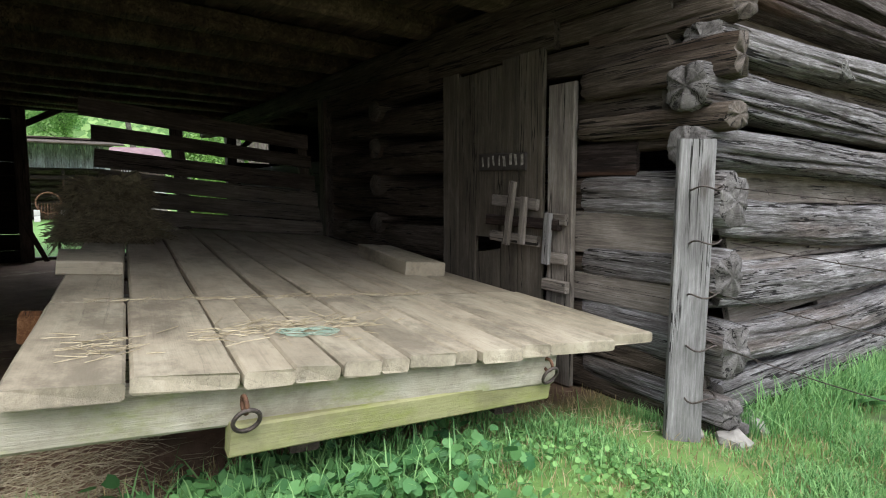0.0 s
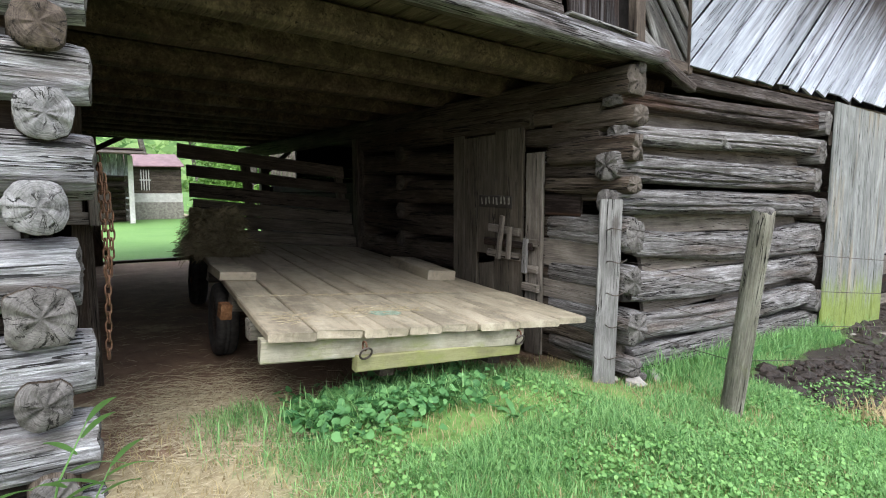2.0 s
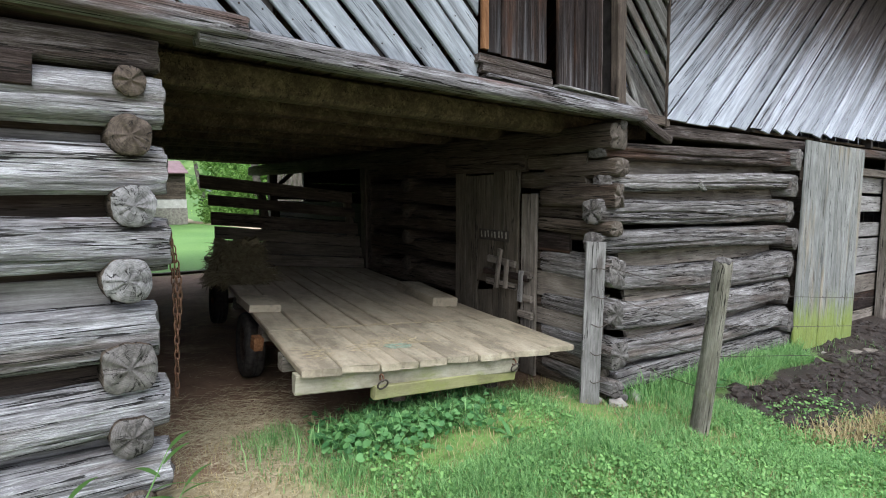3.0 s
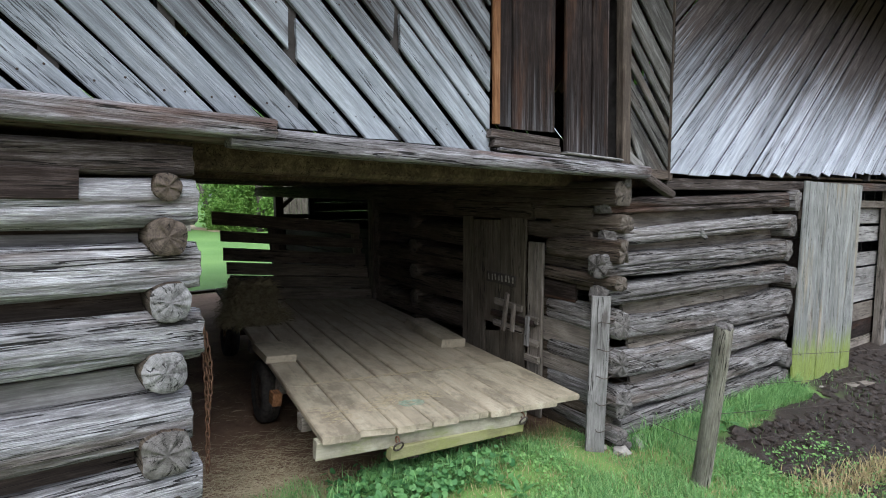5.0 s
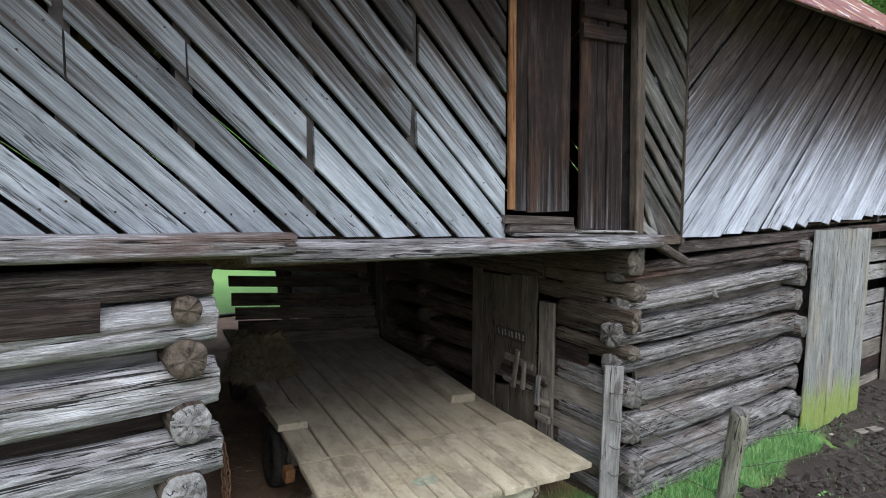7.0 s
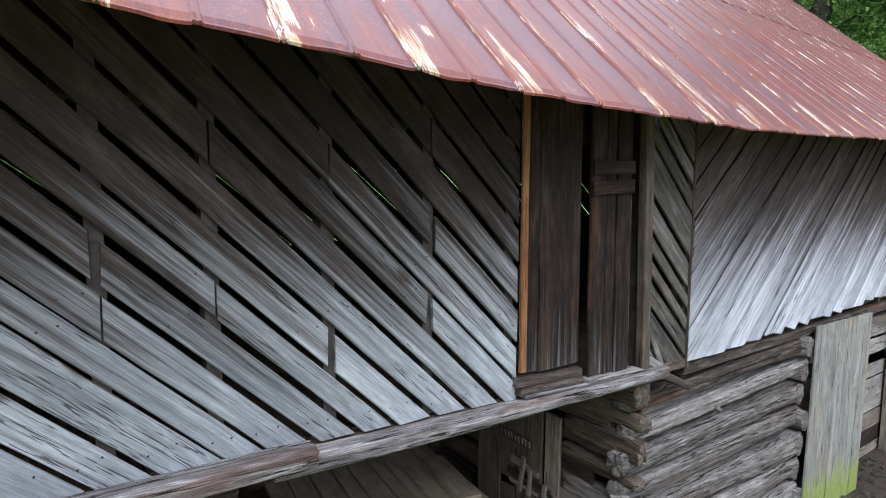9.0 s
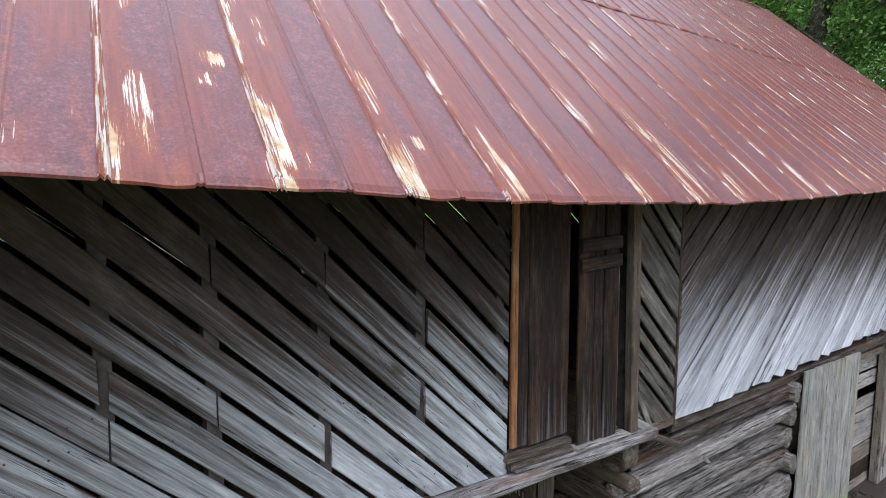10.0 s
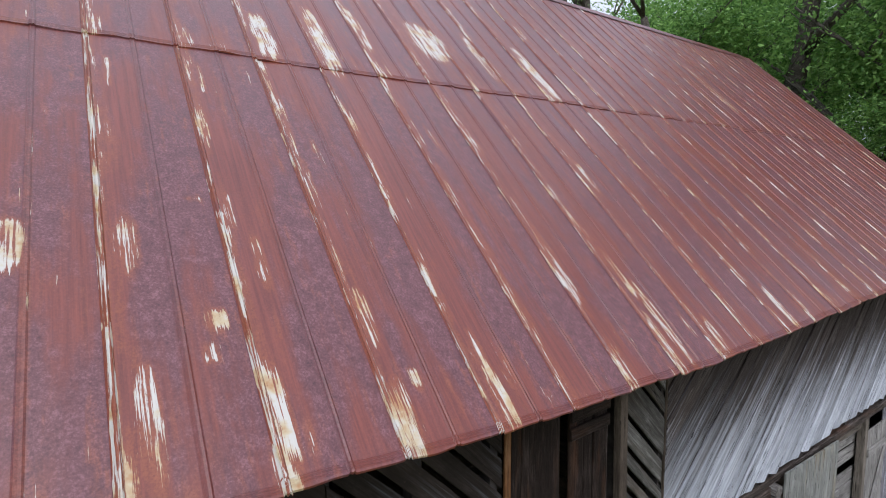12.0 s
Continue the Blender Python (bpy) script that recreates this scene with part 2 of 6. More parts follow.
BOARD_ORANGE = wood("raw_orange_wood", (0.055, 0.025, 0.012), (0.15, 0.070, 0.031), (0.27, 0.158, 0.085), spread=0.1, knots=0.2)
BOARD_GREY = wood("grey_board", (0.068, 0.064, 0.060), (0.212, 0.206, 0.197), (0.43, 0.425, 0.412), spread=0.3, soft=0.2)
BOARD_TAN = wood("tan_grey_board", (0.062, 0.053, 0.044), (0.165, 0.144, 0.122), (0.31, 0.282, 0.248), spread=0.35)
CEILING_WOOD = wood("dark_ceiling_board", (0.020, 0.015, 0.010), (0.066, 0.050, 0.034), (0.17, 0.134, 0.088), spread=0.5, knots=0.3)
# planks inside the passage, their tan darkened to carry its shade
DOOR_DIM = wood("shaded_plank", (0.030, 0.025, 0.019), (0.092, 0.078, 0.060), (0.175, 0.152, 0.122), spread=0.3, knots=0.3, soft=0.2)
DECK = wood("rained_deck_board", (0.11, 0.096, 0.066), (0.302, 0.265, 0.190), (0.45, 0.405, 0.305), spread=0.2, dust=0.3, knots=0.25, cracks=0.3, bump=0.4, soft=0.5, sheen=0.55, blotch=0.66, grain=0.12, grime=0.62)
DECK_DRY = wood("dusty_deck_board", (0.12, 0.10, 0.068), (0.285, 0.246, 0.178), (0.41, 0.365, 0.275), spread=0.2, dust=0.3, knots=0.2, cracks=0.2, bump=0.35, soft=0.5, sheen=0.55, blotch=0.66, grain=0.12, grime=0.42)
BEAM_MOSSY = wood("mossy_beam", (0.17, 0.155, 0.112), (0.31, 0.288, 0.22), (0.42, 0.40, 0.325), spread=0.1, moss=0.5, knots=0.1, cracks=0.3, bump=0.4, soft=0.6, blotch=0.66, grain=0.12, grime=0.45)
BEAM_GREEN = wood("green_beam", (0.13, 0.13, 0.06), (0.23, 0.228, 0.105), (0.33, 0.32, 0.18), spread=0.1, moss=0.6, knots=0.0, cracks=0.2, bump=0.3, soft=0.7, blotch=0.6, grain=0.14, grime=0.4)
DOOR_GREY = wood("green_grey_plank", (0.095, 0.097, 0.092), (0.235, 0.243, 0.230), (0.40, 0.412, 0.405), spread=0.5, knots=0.5, cracks=1.0, tint=(0.27, 0.235, 0.175), soft=0.1, foot=((0.20, 0.26, 0.055), 0.55))
POST_WOOD = wood("mossy_post", (0.07, 0.064, 0.052), (0.26, 0.245, 0.20), (0.48, 0.46, 0.395), spread=0.1, moss=0.3, bump=1.0)


def plain(name, lo, hi, scale=8.0, rough=0.8, metal=0.0, bump=0.3, dist=0.01, spec=0.3, detail=5):
    s = Shade(name)
    n = s.noise(s.shifted(), scale, detail, 0.62)
    return s.done(s.ramp(n, [(0.3, lo), (0.7, hi)]), rough, n, bump, dist, metal, spec)


IRON = plain("rusty_iron", (0.05, 0.028, 0.018), (0.19, 0.10, 0.06), 40, 0.75, 0.5)
STUD_WOOD = plain("grey_stud", (0.016, 0.014, 0.013), (0.055, 0.049, 0.046), 9, 0.85)
WIRE = plain("rusty_wire", (0.035, 0.03, 0.028), (0.12, 0.095, 0.08), 60, 0.6, 0.6)
NAIL = plain("old_nail", (0.010, 0.008, 0.007), (0.05, 0.03, 0.022), 90, 0.7, 0.3)
RUBBER = plain("dusty_rubber", (0.018, 0.017, 0.016), (0.06, 0.055, 0.05), 18, 0.85)
HAY = plain("old_hay", (0.062, 0.052, 0.029), (0.24, 0.20, 0.118), 22, 0.9)
STRAW = plain("pale_straw", (0.24, 0.195, 0.12), (0.46, 0.40, 0.27), 30, 0.85)
TWINE = plain("green_twine", (0.14, 0.20, 0.15), (0.30, 0.37, 0.29), 30, 0.7)
STONE = plain("field_stone", (0.14, 0.13, 0.115), (0.34, 0.32, 0.285), 9, 0.9, bump=0.6, dist=0.02)
CHALK = plain("faded_white_paint", (0.10, 0.09, 0.075), (0.36, 0.34, 0.29), 60, 0.9)
SIGN_BLACK = plain("dark_sign_board", (0.022, 0.019, 0.016), (0.06, 0.05, 0.042), 20, 0.8)
WHITEWASH = plain("whitewashed_board", (0.38, 0.37, 0.35), (0.62, 0.61, 0.585), 5, 0.9)
GLASS_DARK = plain("dark_car_glass", (0.01, 0.012, 0.014), (0.03, 0.035, 0.04), 5, 0.15, spec=0.5)
CAR_BODY = plain("silver_car_paint", (0.28, 0.30, 0.33), (0.36, 0.38, 0.41), 3, 0.35, 0.4, 0.0)


def leaf_mat(name, lo, hi, glow=0.25):
    s = Shade(name)
    rnd = s.node("ShaderNodeNewGeometry").outputs["Random Per Island"]
    n = s.noise(s.coord, 0.7, 3)
    f = s.math("ADD", s.math("MULTIPLY", rnd, 0.65), s.math("MULTIPLY", n, 0.35))
    col = s.ramp(f, [(0.15, lo), (0.8, hi)])
    s.put(s.bsdf.inputs["Subsurface Weight"], 0.0)
    m = s.done(col, 0.55, spec=0.25)
    tr = s.node("ShaderNodeBsdfTranslucent")
    s.put(tr.inputs[0], col)
    mx = s.node("ShaderNodeMixShader")
    mx.inputs[0].default_value = glow
    s.t.links.new(s.bsdf.outputs[0], mx.inputs[1])
    s.t.links.new(tr.outputs[0], mx.inputs[2])
    s.t.links.new(mx.outputs[0], s.t.nodes["Material Output"].inputs[0])
    return m


GRASS = leaf_mat("grass_blade", (0.070, 0.195, 0.058), (0.29, 0.50, 0.19), 0.4)
GRASS_DRY = leaf_mat("dry_grass", (0.20, 0.155, 0.075), (0.44, 0.36, 0.19), 0.2)
WEED = leaf_mat("round_weed_leaf", (0.035, 0.125, 0.042), (0.14, 0.31, 0.105), 0.35)
CLOVER = leaf_mat("clover_leaf", (0.06, 0.165, 0.042), (0.215, 0.40, 0.125), 0.3)
TREE_LEAF = leaf_mat("tree_leaf", (0.055, 0.155, 0.036), (0.27, 0.47, 0.13), 0.45)
BUSH_LEAF = leaf_mat("bush_leaf", (0.08, 0.19, 0.035), (0.26, 0.44, 0.11), 0.45)
HILL_LEAF = leaf_mat("hill_leaf", (0.08, 0.19, 0.05), (0.32, 0.46, 0.17), 0.4)
BARK = wood("tree_bark", (0.03, 0.026, 0.022), (0.10, 0.088, 0.075), (0.22, 0.20, 0.18), spread=0.2, knots=0.0, bump=1.0)


def rust_roof():
    """Old painted crimped sheet: rust beside the laps, violet mottling beyond, pale metal where the paint has worn off."""
    s = Shade("rusted_roof_sheet")
    v = s.shifted(53.0)
    x, y, z = s.xyz(s.coord)
    big = s.noise(s.vec("MULTIPLY", v, (0.55, 2.6, 1)), 1.5, 4, 0.6)
    mott = s.noise(v, 75, 5, 0.75)
    mott2 = s.noise(v, 13, 6, 0.7)
    across = s.math("FLOORED_MODULO", s.math("SUBTRACT", 0.02, y), 0.618)
    violet = s.ramp(s.math("ADD", s.math("MULTIPLY", mott, 0.6), s.math("MULTIPLY", mott2, 0.4)), [(0.36, (0.040, 0.009, 0.012)), (0.52, (0.102, 0.031, 0.037)), (0.68, (0.200, 0.092, 0.108))])
    rust = s.ramp(s.math("ADD", s.math("MULTIPLY", s.noise(s.vec("MULTIPLY", v, (0.7, 22, 1)), 2.0, 6, 0.65), 0.7), s.math("MULTIPLY", mott, 0.3)), [(0.34, (0.080, 0.013, 0.010)), (0.66, (0.168, 0.037, 0.024))])
    edge = s.math("ADD", across, s.math("ADD", s.math("MULTIPLY", s.math("SUBTRACT", big, 0.5), 2.6), s.math("MULTIPLY", s.math("SUBTRACT", mott2, 0.5), 0.5)))
    low = s.math("MULTIPLY", s.math("SUBTRACT", 1.0, s.step(x, 0.0, 0.5)), 0.12)
    col = s.mix(s.step(s.math("SUBTRACT", edge, low), 0.02, 0.55), rust, violet)
    rib = s.math("PINGPONG", y, 0.1545)
    near = s.math("SUBTRACT", 1.0, s.step(rib, 0.008, 0.035))
    col = s.mix(s.math("MULTIPLY", near, 0.18), col, (0.070, 0.014, 0.010))
    # combed wear: fine bristles inside worn places
    worn = s.node("ShaderNodeAttribute")
    worn.attribute_type, worn.attribute_name = "GEOMETRY", "wear"
    comb = s.noise(s.vec("MULTIPLY", v, (1.6, 44, 1)), 1.6, 5, 0.68)
    place = s.noise(s.vec("MULTIPLY", v, (1.2, 7.5, 1)), 1.5, 4, 0.6)
    lap = s.math("SUBTRACT", 1.0, s.step(across, 0.05, 0.16))
    foot = s.math("MULTIPLY", s.math("SUBTRACT", 1.0, s.step(x, 0.05, 0.7)), 0.14)
    wide = s.math("ADD", s.math("MULTIPLY", s.math("SUBTRACT", place, 0.5), 2.5), s.math("ADD", s.math("MULTIPLY", lap, 0.5), foot))
    total = s.math("MAXIMUM", worn.outputs["Fac"], wide)
    bare = s.step(s.math("ADD", total, s.math("MULTIPLY", s.math("SUBTRACT", comb, 0.5), 2.3)), 0.72, 0.80)
    pale = s.ramp(s.noise(v, 6, 4, 0.6), [(0.32, (0.30, 0.165, 0.07)), (0.42, (0.37, 0.305, 0.19)), (0.54, (0.40, 0.392, 0.36))])
    col = s.mix(s.math("MULTIPLY", s.step(s.math("ADD", total, s.math("SUBTRACT", mott2, 0.5)), 0.10, 0.75), 0.75), col, s.ramp(mott, [(0.35, (0.130, 0.026, 0.010)), (0.65, (0.235, 0.066, 0.024))]))
    col = s.mix(bare, col, pale)
    h = s.math("ADD", s.math("MULTIPLY", mott, 0.3), s.math("MULTIPLY", bare, 0.4))
    rough = s.math("ADD", s.math("MULTIPLY", mott2, 0.25), 0.30)
    return s.done(col, rough, h, 0.3, 0.004, 0.0, 0.5)


ROOF_SHEET = rust_roof()


def ground_mat():
    """Turf, bare red-brown dirt in the passage and dark churned mud, by where they lie."""
    s = Shade("farm_ground")
    v = s.coord
    x, y, z = s.xyz(v)
    n = s.noise(v, 3.2, 6, 0.65)
    fine = s.noise(v, 26, 5, 0.7)
    wob = s.math("MULTIPLY", s.math("SUBTRACT", s.noise(v, 1.5, 4), 0.5), 0.9)
    turf = s.ramp(s.math("ADD", s.math("MULTIPLY", n, 0.5), s.math("MULTIPLY", fine, 0.5)), [(0.3, (0.075, 0.155, 0.036)), (0.7, (0.165, 0.27, 0.075))])
    lawn = s.ramp(s.math("ADD", s.math("MULTIPLY", s.noise(v, 0.35, 4), 0.6), s.math("MULTIPLY", fine, 0.4)), [(0.3, (0.065, 0.150, 0.035)), (0.7, (0.135, 0.235, 0.066))])
    dirt = s.ramp(s.math("ADD", s.math("MULTIPLY", n, 0.6), s.math("MULTIPLY", fine, 0.4)), [(0.3, (0.115, 0.070, 0.046)), (0.7, (0.27, 0.178, 0.122))])
    chaff = s.ramp(fine, [(0.3, (0.20, 0.145, 0.092)), (0.7, (0.42, 0.335, 0.225))])
    mud = s.ramp(s.math("ADD", s.math("MULTIPLY", n, 0.5), s.math("MULTIPLY", fine, 0.5)), [(0.32, (0.009, 0.007, 0.0055)), (0.7, (0.040, 0.028, 0.021))])
    xw, yw = s.math("ADD", x, wob), s.math("ADD", y, wob)
    far = s.step(y, 10.4, 11.2)
    # unseen front yard: dirt mixed in to cut green bounce onto the barn
    turf = s.mix(s.math("MULTIPLY", s.math("SUBTRACT", 1.0, s.step(yw, -2.2, -1.2)), 0.75), turf, s.mix(s.step(n, 0.4, 0.6), dirt, chaff))
    col = s.mix(far, turf, lawn)
    inside = s.math("MULTIPLY", s.step(yw, 1.5, 1.95), s.math("MULTIPLY", s.step(x, -4.5, -4.0), s.math("SUBTRACT", 1.0, s.step(y, 10.3, 10.9))))
    left = s.math("MULTIPLY", s.step(yw, 0.5, 1.0), s.math("SUBTRACT", 1.0, s.step(xw, -0.35, 0.3)))
    left = s.math("MULTIPLY", left, s.math("SUBTRACT", 1.0, far))
    col = s.mix(s.math("MULTIPLY", left, 0.85), col, chaff)
    col = s.mix(inside, col, s.mix(s.step(s.noise(v, 1.1, 5, 0.7), 0.58, 0.70), dirt, chaff))
    muddy = s.math("MULTIPLY", s.step(xw, 3.0, 3.5), s.math("SUBTRACT", 1.0, far))
    muddy = s.math("MULTIPLY", muddy, s.math("MAXIMUM", s.step(xw, 5.6, 6.2), s.math("SUBTRACT", 1.0, s.step(yw, 0.85, 1.1))))
    muddy = s.math("MULTIPLY", muddy, s.step(s.math("ADD", y, s.math("MULTIPLY", x, 0.12)), -0.35, 0.35))
    col = s.mix(muddy, col, mud)
    h = s.math("ADD", s.math("MULTIPLY", n, 1.0), s.math("MULTIPLY", fine, 0.5))
    return s.done(col, s.math("SUBTRACT", 0.92, s.math("MULTIPLY", muddy, 0.25)), h, 0.7, 0.03, spec=0.25)


GROUND = ground_mat()


# ---- building blocks ----
def world_of(ob):
    m = ob.matrix_basis.copy()
    return world_of(ob.parent) @ ob.matrix_parent_inverse @ m if ob.parent else m


def thing(name, at=(0, 0, 0), label="", category="", group="", kind="", m=None):
    """An Empty at the base of a thing, which parents its parts."""
    ob = new(name)
    ob.empty_display_size = 0.1
    ob.matrix_basis = m if m is not None else Matrix.Translation(at)
    return tagged(ob, label, category, group, kind)


def part(name, me, mats, parent=None, label="", m=None):
    """A mesh as one object; m places its local coordinates in the world."""
    ob = new(name, me)
    if not me.materials:
        for q in mats if isinstance(mats, (list, tuple)) else [mats]:
            me.materials.append(q)
    ob.matrix_basis = m if m is not None else Matrix.Identity(4)
    if parent is not None:
        ob.parent = parent
        ob.matrix_parent_inverse = world_of(parent).inverted()
    if label:
        ob["label"] = label
    return ob


def mesh(verts, faces, smooth=False, slots=None):
    me = bpy.data.meshes.new("m")
    me.from_pydata([tuple(p) for p in verts], [], faces)
    if smooth:
        me.polygons.foreach_set("use_smooth", [True] * len(me.polygons))
    if slots is not None:
        me.polygons.foreach_set("material_index", slots)
    me.update()
    return me


def frame_of(p, q, up=(0, 0, 1), middle=False):
    """Local x from p to q, local z as near to up as it can be."""
    p, q = Vector(p), Vector(q)
    x = (q - p).normalized()
    y = Vector(up).cross(x).normalized()
    z = x.cross(y)
    m = Matrix((x, y, z)).transposed().to_4x4()
    m.translation = (p + q) / 2 if middle else p
    return m


def smooth_noise(x, y, z):
    return noise.noise(Vector((x, y, z)))


def log_mesh(length, ry, rz, seed, square=0.0, bend=0.03, taper=0.08, seg=48, step=0.09, rough=1.0, checks=3, lump=1.0, slant=0.0):
    """A hewn log along x: bent, tapered, grooved along the grain, with drying cracks and chopped ends."""
    rnd = random.Random(seed)
    n = max(4, int(length / step))
    ph, ph2 = rnd.uniform(0, 6), rnd.uniform(0, 6)
    cracks = [(rnd.uniform(0, 2 * math.pi), rnd.uniform(0.10, 0.2), rnd.uniform(0.5, 1.6), rnd.uniform(0, 9)) for _ in range(checks)]
    verts, faces, slots = [], [], []
    for i in range(n + 1):
        u = i / n
        x = u * length
        by = bend * math.sin(u * 3.1 + ph) * 0.6
        bz = bend * math.sin(u * 3.6 + ph2)
        k = 1 + taper * (0.5 - u)
        edge = min(i, n - i)
        for j in range(seg):
            a = 2 * math.pi * j / seg
            c, s = math.cos(a), math.sin(a)
            if square:
                p = 2 + square * 5
                q = (abs(c) ** p + abs(s) ** p) ** (-1 / p)
            else:
                q = 1.0
            r = q * k * (1 + rough * (0.10 * lump * smooth_noise(c * 1.6 + seed, s * 1.6, x * 0.9) + 0.055 * smooth_noise(c * 5 + seed, s * 5, x * 1.7 + 7) + 0.05 * smooth_noise(c * 12, s * 12 + seed, x * 2.6) + 0.06 * (0.25 - abs(smooth_noise(c * 19 + seed, s * 19, x * 4.2)))))
            for at, wide, freq, sh in cracks:
                d = (a - at - 0.35 * math.sin(x * freq + sh) + math.pi) % (2 * math.pi) - math.pi
                if abs(d) < wide * 0.8:
                    on = max(0.0, math.sin(x * freq * 0.9 + sh * 2) * 0.7 + 0.5)
                    r -= 0.22 * clip(min(x, length - x) / 0.3, 0.15, 1) * on * (1 - abs(d) / (wide * 0.8)) * rough
            if edge == 0:
                r *= 0.95
            jag = 0.02 * smooth_noise(c * 2 + seed, s * 2, 3) * (edge == 0)
            verts.append((x + jag + slant * ry * c * (i == 0), by + ry * r * c, bz + rz * r * s))
    for i in range(n):
        for j in range(seg):
            a, b = i * seg + j, i * seg + (j + 1) % seg
            faces.append((a, b, b + seg, a + seg))
            slots.append(0)
    for e, base in ((0, 0), (1, n * seg)):
        mid = [sum(verts[base + j][k] for j in range(seg)) / seg for k in range(3)]
        rings = []
        for f, out in ((0.985, 0.002), (0.62, 0.008), (0.25, 0.010)):
            start = len(verts)
            for j in range(seg):
                p = verts[base + j]
                w = smooth_noise(p[1] * f * 22 + seed, p[2] * f * 22, e) * 0.012 * (f < 0.9)
                a = 2 * math.pi * j / seg
                even = ry * 0.93 * math.cos(a), rz * 0.93 * math.sin(a)
                k = 0.0 if f > 0.9 else 0.8
                dy, dz = (p[1] - mid[1]) * (1 - k) + even[0] * k, (p[2] - mid[2]) * (1 - k) + even[1] * k
                lean = slant * (dy * f - (p[1] - mid[1])) * (e == 0)
                verts.append((p[0] + lean + (out + w) * (1 if e else -1), mid[1] + dy * f, mid[2] + dz * f))
            rings.append(start)
        verts.append((mid[0] + 0.010 * (1 if e else -1), mid[1], mid[2]))
        top = len(verts) - 1
        for r0, r1 in zip(rings, rings[1:]):
            for j in range(seg):
                q = (r0 + j, r0 + (j + 1) % seg, r1 + (j + 1) % seg, r1 + j)
                faces.append(q if e else q[::-1])
                slots.append(1)
        for j in range(seg):
            q = (rings[-1] + j, rings[-1] + (j + 1) % seg, top)
            faces.append(q if e else q[::-1])
            slots.append(1)
        for j in range(seg):
            q = (base + j, base + (j + 1) % seg, rings[0] + (j + 1) % seg, rings[0] + j)
            faces.append(q if e else q[::-1])
            slots.append(2)
    me = mesh(verts, faces, False, [min(sl, 1) for sl in slots])
    me.polygons.foreach_set("use_smooth", [sl != 2 for sl in slots])
    return me


def log(parent, p, q, ry, rz, seed, mats=None, name="log", label="", **kw):
    length = (Vector(q) - Vector(p)).length
    return part(name, log_mesh(length, ry, rz, seed, **kw), mats or [LOG, END], parent, label, frame_of(p, q))


def board_mesh(length, w, t, seed, cut0=0.0, cut1=0.0, wobble=0.004, rag=0.006, step=0.22, warp=0.0, start=0.0, worn=0.006):
    """A sawn board along x, w wide (y) and t thick (z), with worn corners; cut0 and cut1 slant its ends, start is its first x."""
    n = max(2, int(length / step))
    b = min(t * 0.3, worn)
    hw, ht = w / 2, t / 2
    ring = [(-hw + b, -ht), (hw - b, -ht), (hw, -ht + b), (hw, ht - b), (hw - b, ht), (-hw + b, ht), (-hw, ht - b), (-hw, -ht + b)]
    verts, faces = [], []
    for i in range(n + 1):
        u = i / n
        for y, z in ring:
            e0 = cut0 * y + rag * smooth_noise(y * 40 + seed, z * 10, 1)
            e1 = cut1 * y + rag * smooth_noise(y * 40 + seed, z * 10, 9)
            x = e0 + u * (length + e1 - e0)
            k = wobble * smooth_noise(x * 1.9 + seed * 3.1, (y > 0) * 5.0, 0.3)
            lift = warp * smooth_noise(x * 0.8 + seed, 4.2, 0) * (1 + y / w)
            verts.append((x + start, y + k, z + lift))
    for i in range(n):
        for j in range(8):
            a, c = i * 8 + j, i * 8 + (j + 1) % 8
            faces.append((a, c, c + 8, a + 8))
    faces.append(tuple(range(7, -1, -1)))
    faces.append(tuple(n * 8 + j for j in range(8)))
    return mesh(verts, faces)


def board(parent, p, q, w, t, mat, seed, up=(0, 0, 1), name="board", label="", **kw):
    """A board whose broad face looks along up."""
    length = (Vector(q) - Vector(p)).length
    m = frame_of(p, q, up) @ Matrix.Translation((-kw.get("start", 0.0), 0, 0))
    return part(name, board_mesh(length, w, t, seed, **kw), mat, parent, label, m)


def tube_mesh(points, r, seg=8, closed=False, radii=None):
    pts = [Vector(p) for p in points]
    n = len(pts)
    verts, faces = [], []
    side = None
    for i, p in enumerate(pts):
        a = pts[(i - 1) % n] if closed or i else p
        b = pts[(i + 1) % n] if closed or i < n - 1 else p
        d = (b - a).normalized()
        if side is None:
            side = d.orthogonal().normalized()
        side = (side - d * side.dot(d)).normalized()
        o = d.cross(side)
        rr = radii[i] if radii else r
        for j in range(seg):
            g = 2 * math.pi * j / seg
            verts.append(p + (side * math.cos(g) + o * math.sin(g)) * rr)
    for i in range(n if closed else n - 1):
        for j in range(seg):
            k, l = i * seg, ((i + 1) % n) * seg
            faces.append((k + j, k + (j + 1) % seg, l + (j + 1) % seg, l + j))
    if not closed:
        faces.append(tuple(range(seg - 1, -1, -1)))
        faces.append(tuple((n - 1) * seg + j for j in range(seg)))
    return mesh(verts, faces, True)


def join(meshes):
    """One mesh out of (mesh, matrix) pairs, all with one material."""
    verts, faces = [], []
    for me, m in meshes:
        o = len(verts)
        verts += [m @ v.co for v in me.vertices]
        faces += [tuple(o + i for i in f.vertices) for f in me.polygons]
    return mesh(verts, faces)


def box_mesh(a, b):
    (x0, y0, z0), (x1, y1, z1) = a, b
    v = [(x0, y0, z0), (x1, y0, z0), (x1, y1, z0), (x0, y1, z0), (x0, y0, z1), (x1, y0, z1), (x1, y1, z1), (x0, y1, z1)]
    return mesh(v, [(3, 2, 1, 0), (4, 5, 6, 7), (0, 1, 5, 4), (1, 2, 6, 5), (2, 3, 7, 6), (3, 0, 4, 7)])


def clip(v, lo, hi):
    return max(lo, min(hi, v))


